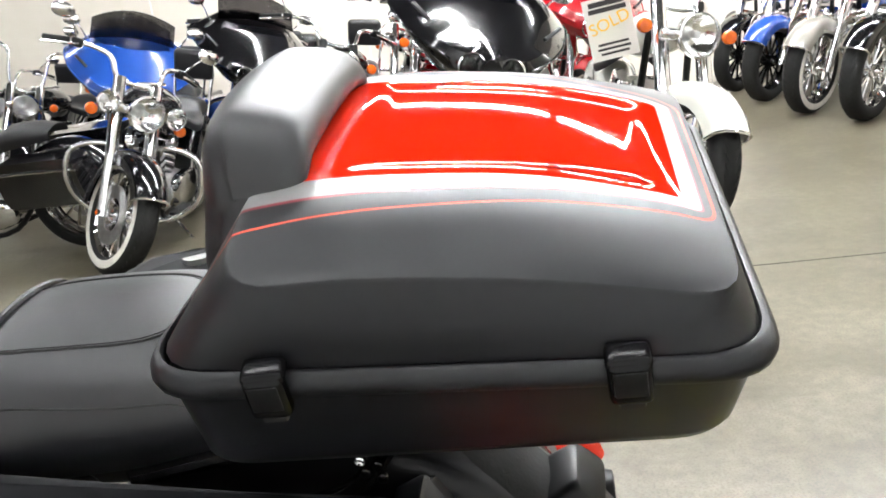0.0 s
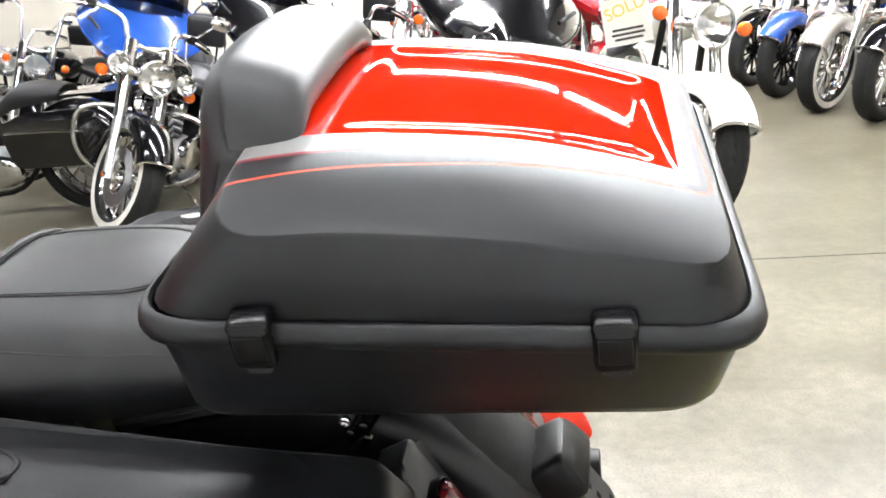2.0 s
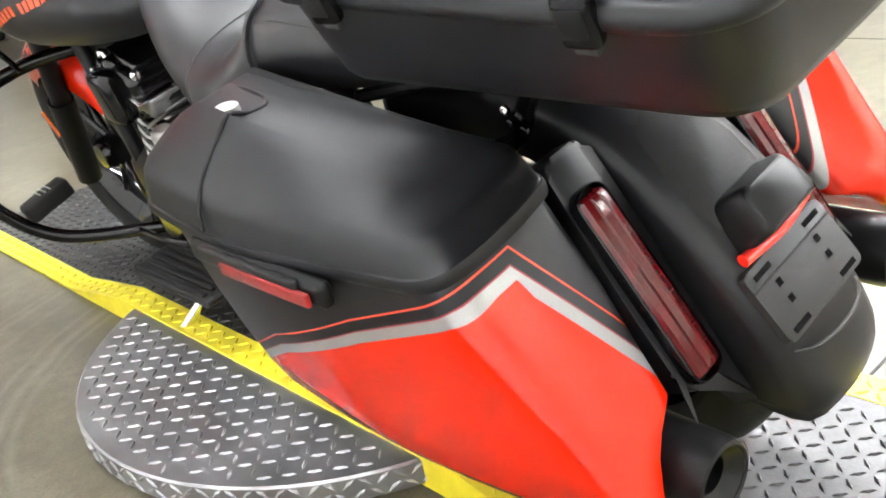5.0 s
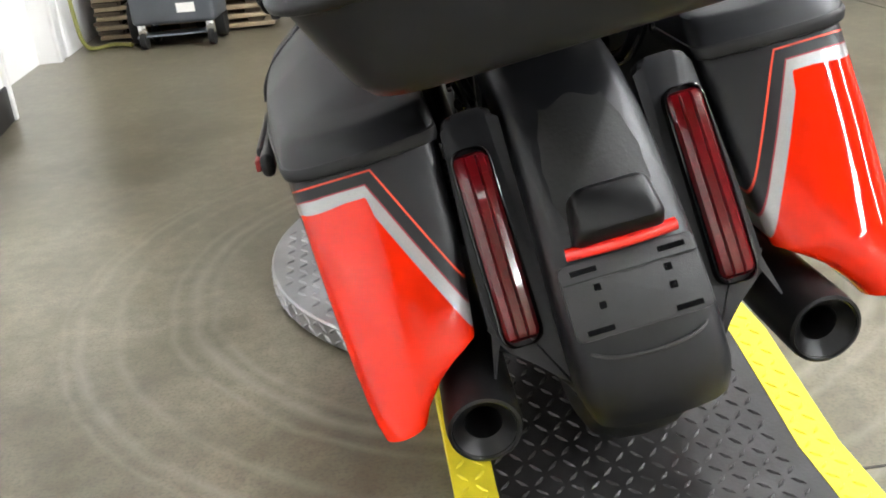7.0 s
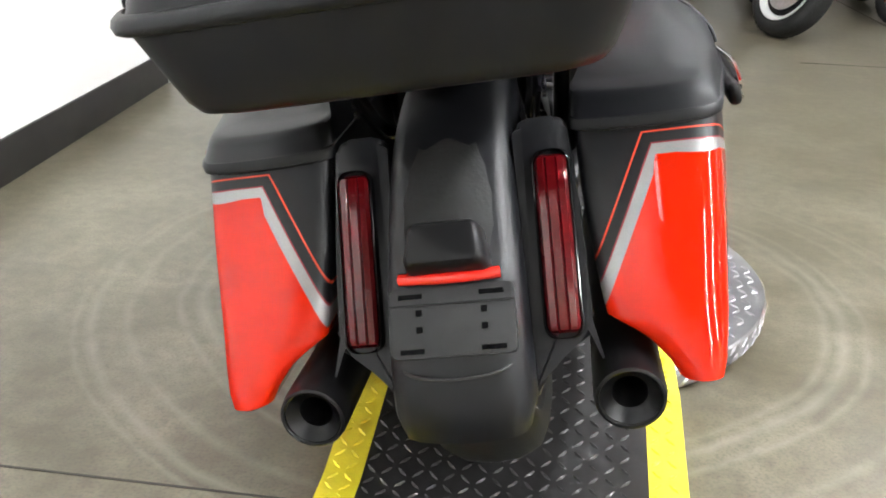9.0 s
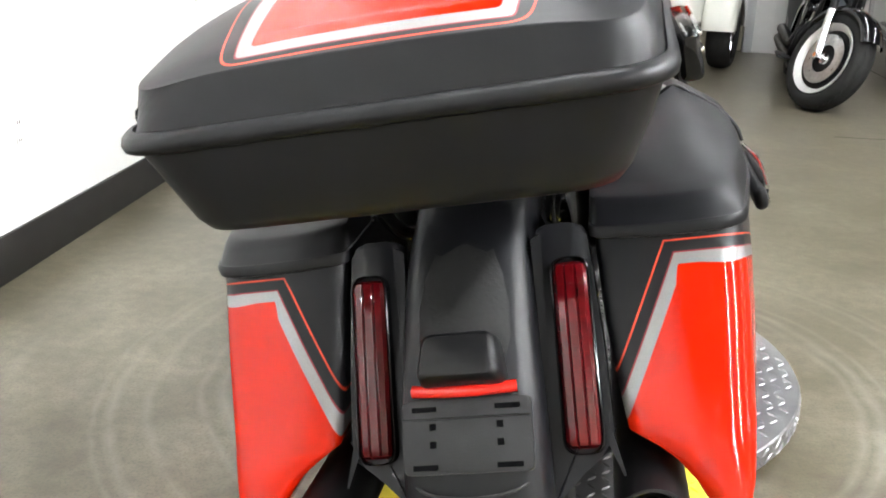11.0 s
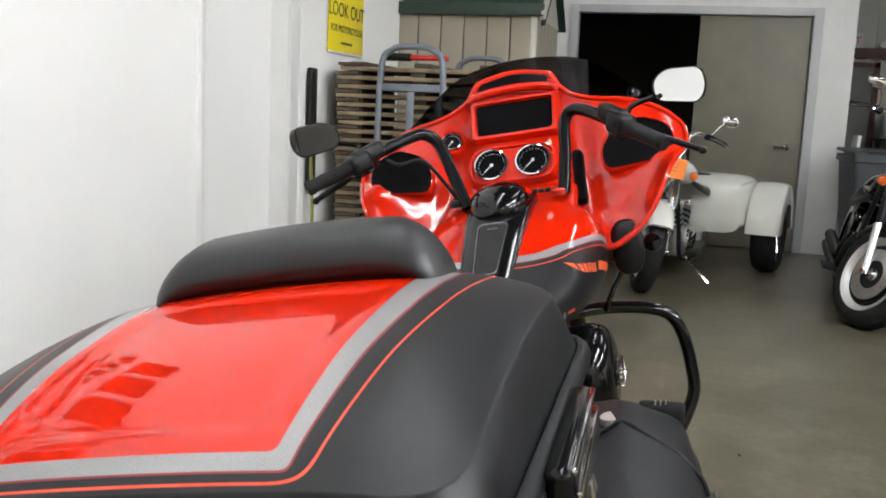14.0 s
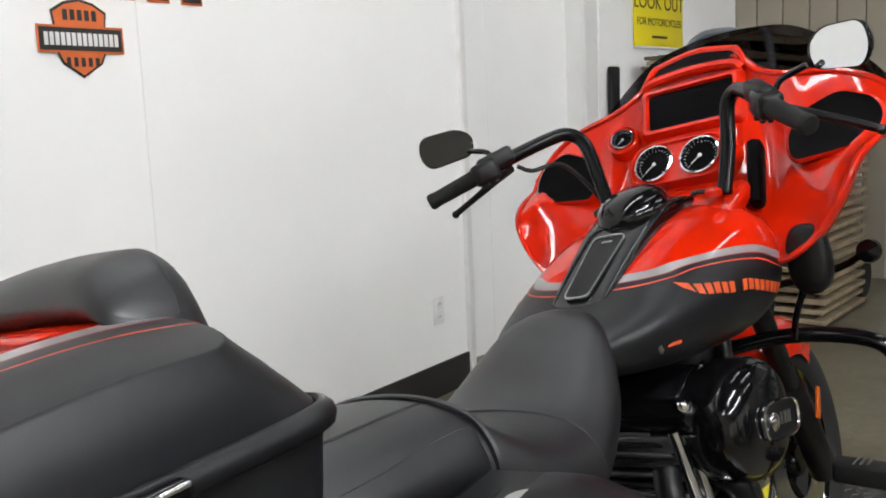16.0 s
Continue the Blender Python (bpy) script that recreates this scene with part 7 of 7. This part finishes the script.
part("gable", slab([(0.0, 1.93), (1.25, 1.93), (0.62, 2.42)], -0.015, 0.015, Matrix(((0, 0, 1, 0.525), (1, 0, 0, 0), (0, 1, 0, 0), (0, 0, 0, 1)))), shed_trim, sd)
for s, yy in ((1, 0.29), (-1, 0.95)):
    rs = part("roof_sheet", rbox(1.20, 0.86, 0.03, 0.006, pose(0, yy, 2.195, s * 38, 0, 0)), shed_green, sd, "dark green ribbed roof sheet")
    for k in range(7):
        part("roof_rib", rbox(0.025, 0.86, 0.02, 0.004, pose(-0.54 + 0.18 * k, yy, 2.195, s * 38, 0, 0) @ pose(0, 0, 0.02)), shed_green, rs)
part("eave_board", rbox(1.20, 0.03, 0.09, 0.006, pose(0, -0.05, 1.965)), shed_green, sd)
part("barge_board", rbox(0.03, 0.84, 0.09, 0.006, pose(0.595, 0.28, 2.17, 38, 0, 0)), shed_trim, sd)
part("barge_edge", rbox(0.032, 0.84, 0.03, 0.004, pose(0.597, 0.27, 2.12, 38, 0, 0)), dark_gap, sd)

# wheeled bin by the corner, boards beside it
bin_grey = mat("dark_grey_bin_plastic", (0.065, 0.072, 0.082), 0.5, var=0.08, scale=8, bump=0.15, bscale=80)
bn = thing("wheeled_bin", pose(1.92, 7.75, 0, 0, 0, 6), "dark grey wheeled rubbish bin beside the wall corner", "bin")
rows = [[Vector((x, y, z)) for x, y in rounded([(-a, -c), (a, -c), (a, c), (-a, c)], 0.05, 4)] for z, a, c in ((0.06, 0.20, 0.20), (0.10, 0.215, 0.22), (0.92, 0.27, 0.29), (0.93, 0.29, 0.31), (0.985, 0.29, 0.31), (0.985, 0.27, 0.29), (0.94, 0.262, 0.282))]
part("tub", skin(rows, True, True, True), bin_grey, bn)
part("lid", rbox(0.58, 0.60, 0.03, 0.012, pose(0, 0, 1.01, 3, 0, 0), seg=2), bin_grey, bn)
part("lid_handle", tube([(-0.18, -0.31, 1.02), (0, -0.335, 1.03), (0.18, -0.31, 1.02)], 0.012, 8, 3), bin_grey, bn)
for sx in (-1, 1):
    part("wheel", lathe([(0.03, -0.02), (0.10, -0.02), (0.10, 0.02), (0.03, 0.02)], 20, pose(sx * 0.24, 0.22, 0.10, 0, 90, 0)), tyre_rubber, bn)
bd = thing("leaning_board", pose(1.70, 8.20, 0), "white board leaning at the wall corner", "board")
part("board", rbox(0.025, 0.30, 1.15, 0.003, pose(0.06, 0, 0.575, 0, 4, 0)), trim_white, bd)

# grey platform cart on casters near the stack
ct = thing("tool_cart", pose(-1.30, 4.02, 0.0, 0, 0, -6), "low grey plastic cart on four casters", "cart")
part("tub", rbox(0.46, 0.34, 0.30, 0.025, pose(0, 0, 0.285), seg=3), bin_grey, ct)
part("label", rbox(0.10, 0.002, 0.05, 0, pose(0.08, -0.171, 0.22)), print_white, ct)
for sx in (-1, 1):
    for sy in (-1, 1):
        part("caster", lathe([(0.0, -0.016), (0.044, -0.016), (0.048, 0.0), (0.044, 0.016), (0.0, 0.016)], 18, pose(sx * 0.19, sy * 0.12, 0.048, 0, 90, 0), cap=False), tyre_rubber, ct)
        part("fork", rbox(0.045, 0.03, 0.07, 0.004, pose(sx * 0.19, sy * 0.12, 0.105)), chrome, ct)

# workshop end: bench, boxes, exit sign, emergency lamp
wb = thing("work_bench", pose(4.3, 12.3, 0), "grey steel work bench with small boxes", "bench")
part("top", rbox(1.9, 0.6, 0.05, 0.006, pose(0, 0, 0.95)), alu, wb)
for sx in (-1, 1):
    for sy in (-1, 1):
        part("leg", rbox(0.05, 0.05, 0.925, 0.004, pose(sx * 0.9, sy * 0.25, 0.4625)), steel, wb)
card = mat("cardboard", (0.30, 0.20, 0.11), 0.8, var=0.1)
for x, w, h in ((3.75, 0.30, 0.20), (4.15, 0.22, 0.14), (4.55, 0.34, 0.16)):
    bx = thing("cardboard_box", pose(x, 12.3, 0.975), "brown cardboard box on the work bench", "box", "boxes")
    part("carton", rbox(w, 0.28, h, 0.004, pose(0, 0, h / 2)), card, bx)
    part("tape", rbox(0.05, 0.282, 0.002, 0, pose(0, 0, h + 0.001)), paper, bx)
xs_ = thing("exit_sign", pose(2.36, 12.90, 2.40), "small white sign with red exit lettering", "exit sign")
part("box", rbox(0.34, 0.05, 0.20, 0.006, pose(0, 0, 0)), lamp_white, xs_)
words("EXIT", 0.14, Matrix.Translation((0, -0.027, 0)) @ Matrix(((1, 0, 0, 0), (0, 0, -1, 0), (0, 1, 0, 0), (0, 0, 0, 1))), lens_bright, "lettering", xs_)
el = thing("emergency_lamp", pose(2.93, 12.86, 2.33), "white twin-head emergency lamp", "lamp")
part("body", rbox(0.22, 0.08, 0.10, 0.01, pose(0, 0, 0)), lamp_white, el)
for sx in (-1, 1):
    part("lamp_head", lathe([(0.02, -0.03), (0.05, 0.0), (0.05, 0.03), (0.0, 0.035)], 16, pose(sx * 0.14, -0.02, 0.02, 90, 0, 0), cap=False), lamp_white, el)
bkt = thing("bucket", pose(2.93, 12.55, 1.10), "white plastic bucket on a shelf", "bucket")
part("pail", lathe([(0.11, 0.0), (0.13, 0.30), (0.135, 0.30), (0.135, 0.28)], 20), lamp_white, bkt)
shf = thing("wall_shelf", pose(2.93, 12.62, 1.08), "small dark wall shelf", "shelf")
part("board", rbox(0.34, 0.34, 0.03, 0.003, pose(0, 0, 0)), black_satin, shf)
for sx in (-1, 1):
    part("bracket", rbox(0.02, 0.30, 0.12, 0, pose(sx * 0.12, 0.02, -0.07)), black_satin, shf)
# paper notice hanging on the red motorcycle
nt_ = thing("paper_notice", pose(0, 0, 0), "white paper notice with a yellow stamp hung on a motorcycle", "notice")
nm = look((2.98, -0.617, 0.905), (7.13, -0.734, 0.71)) @ pose(0, 0, 0, 0, 0, 6)
part("sheet", rbox(0.20, 0.26, 0.002, 0, nm), paper, nt_)
words("SOLD", 0.072, nm @ pose(0, 0.02, 0.0025, 0, 0, 14), mat("yellow_marker", (0.85, 0.50, 0.02), 0.5), "stamp", nt_)
for k, (w, dy, h) in enumerate(((0.15, 0.105, 0.022), (0.16, 0.078, 0.020), (0.13, -0.065, 0.010), (0.14, -0.085, 0.010), (0.12, -0.105, 0.010))):
    part("text_bar", rbox(w, h, 0.001, 0, nm @ pose(0, dy, 0.0018)), print_black, nt_)
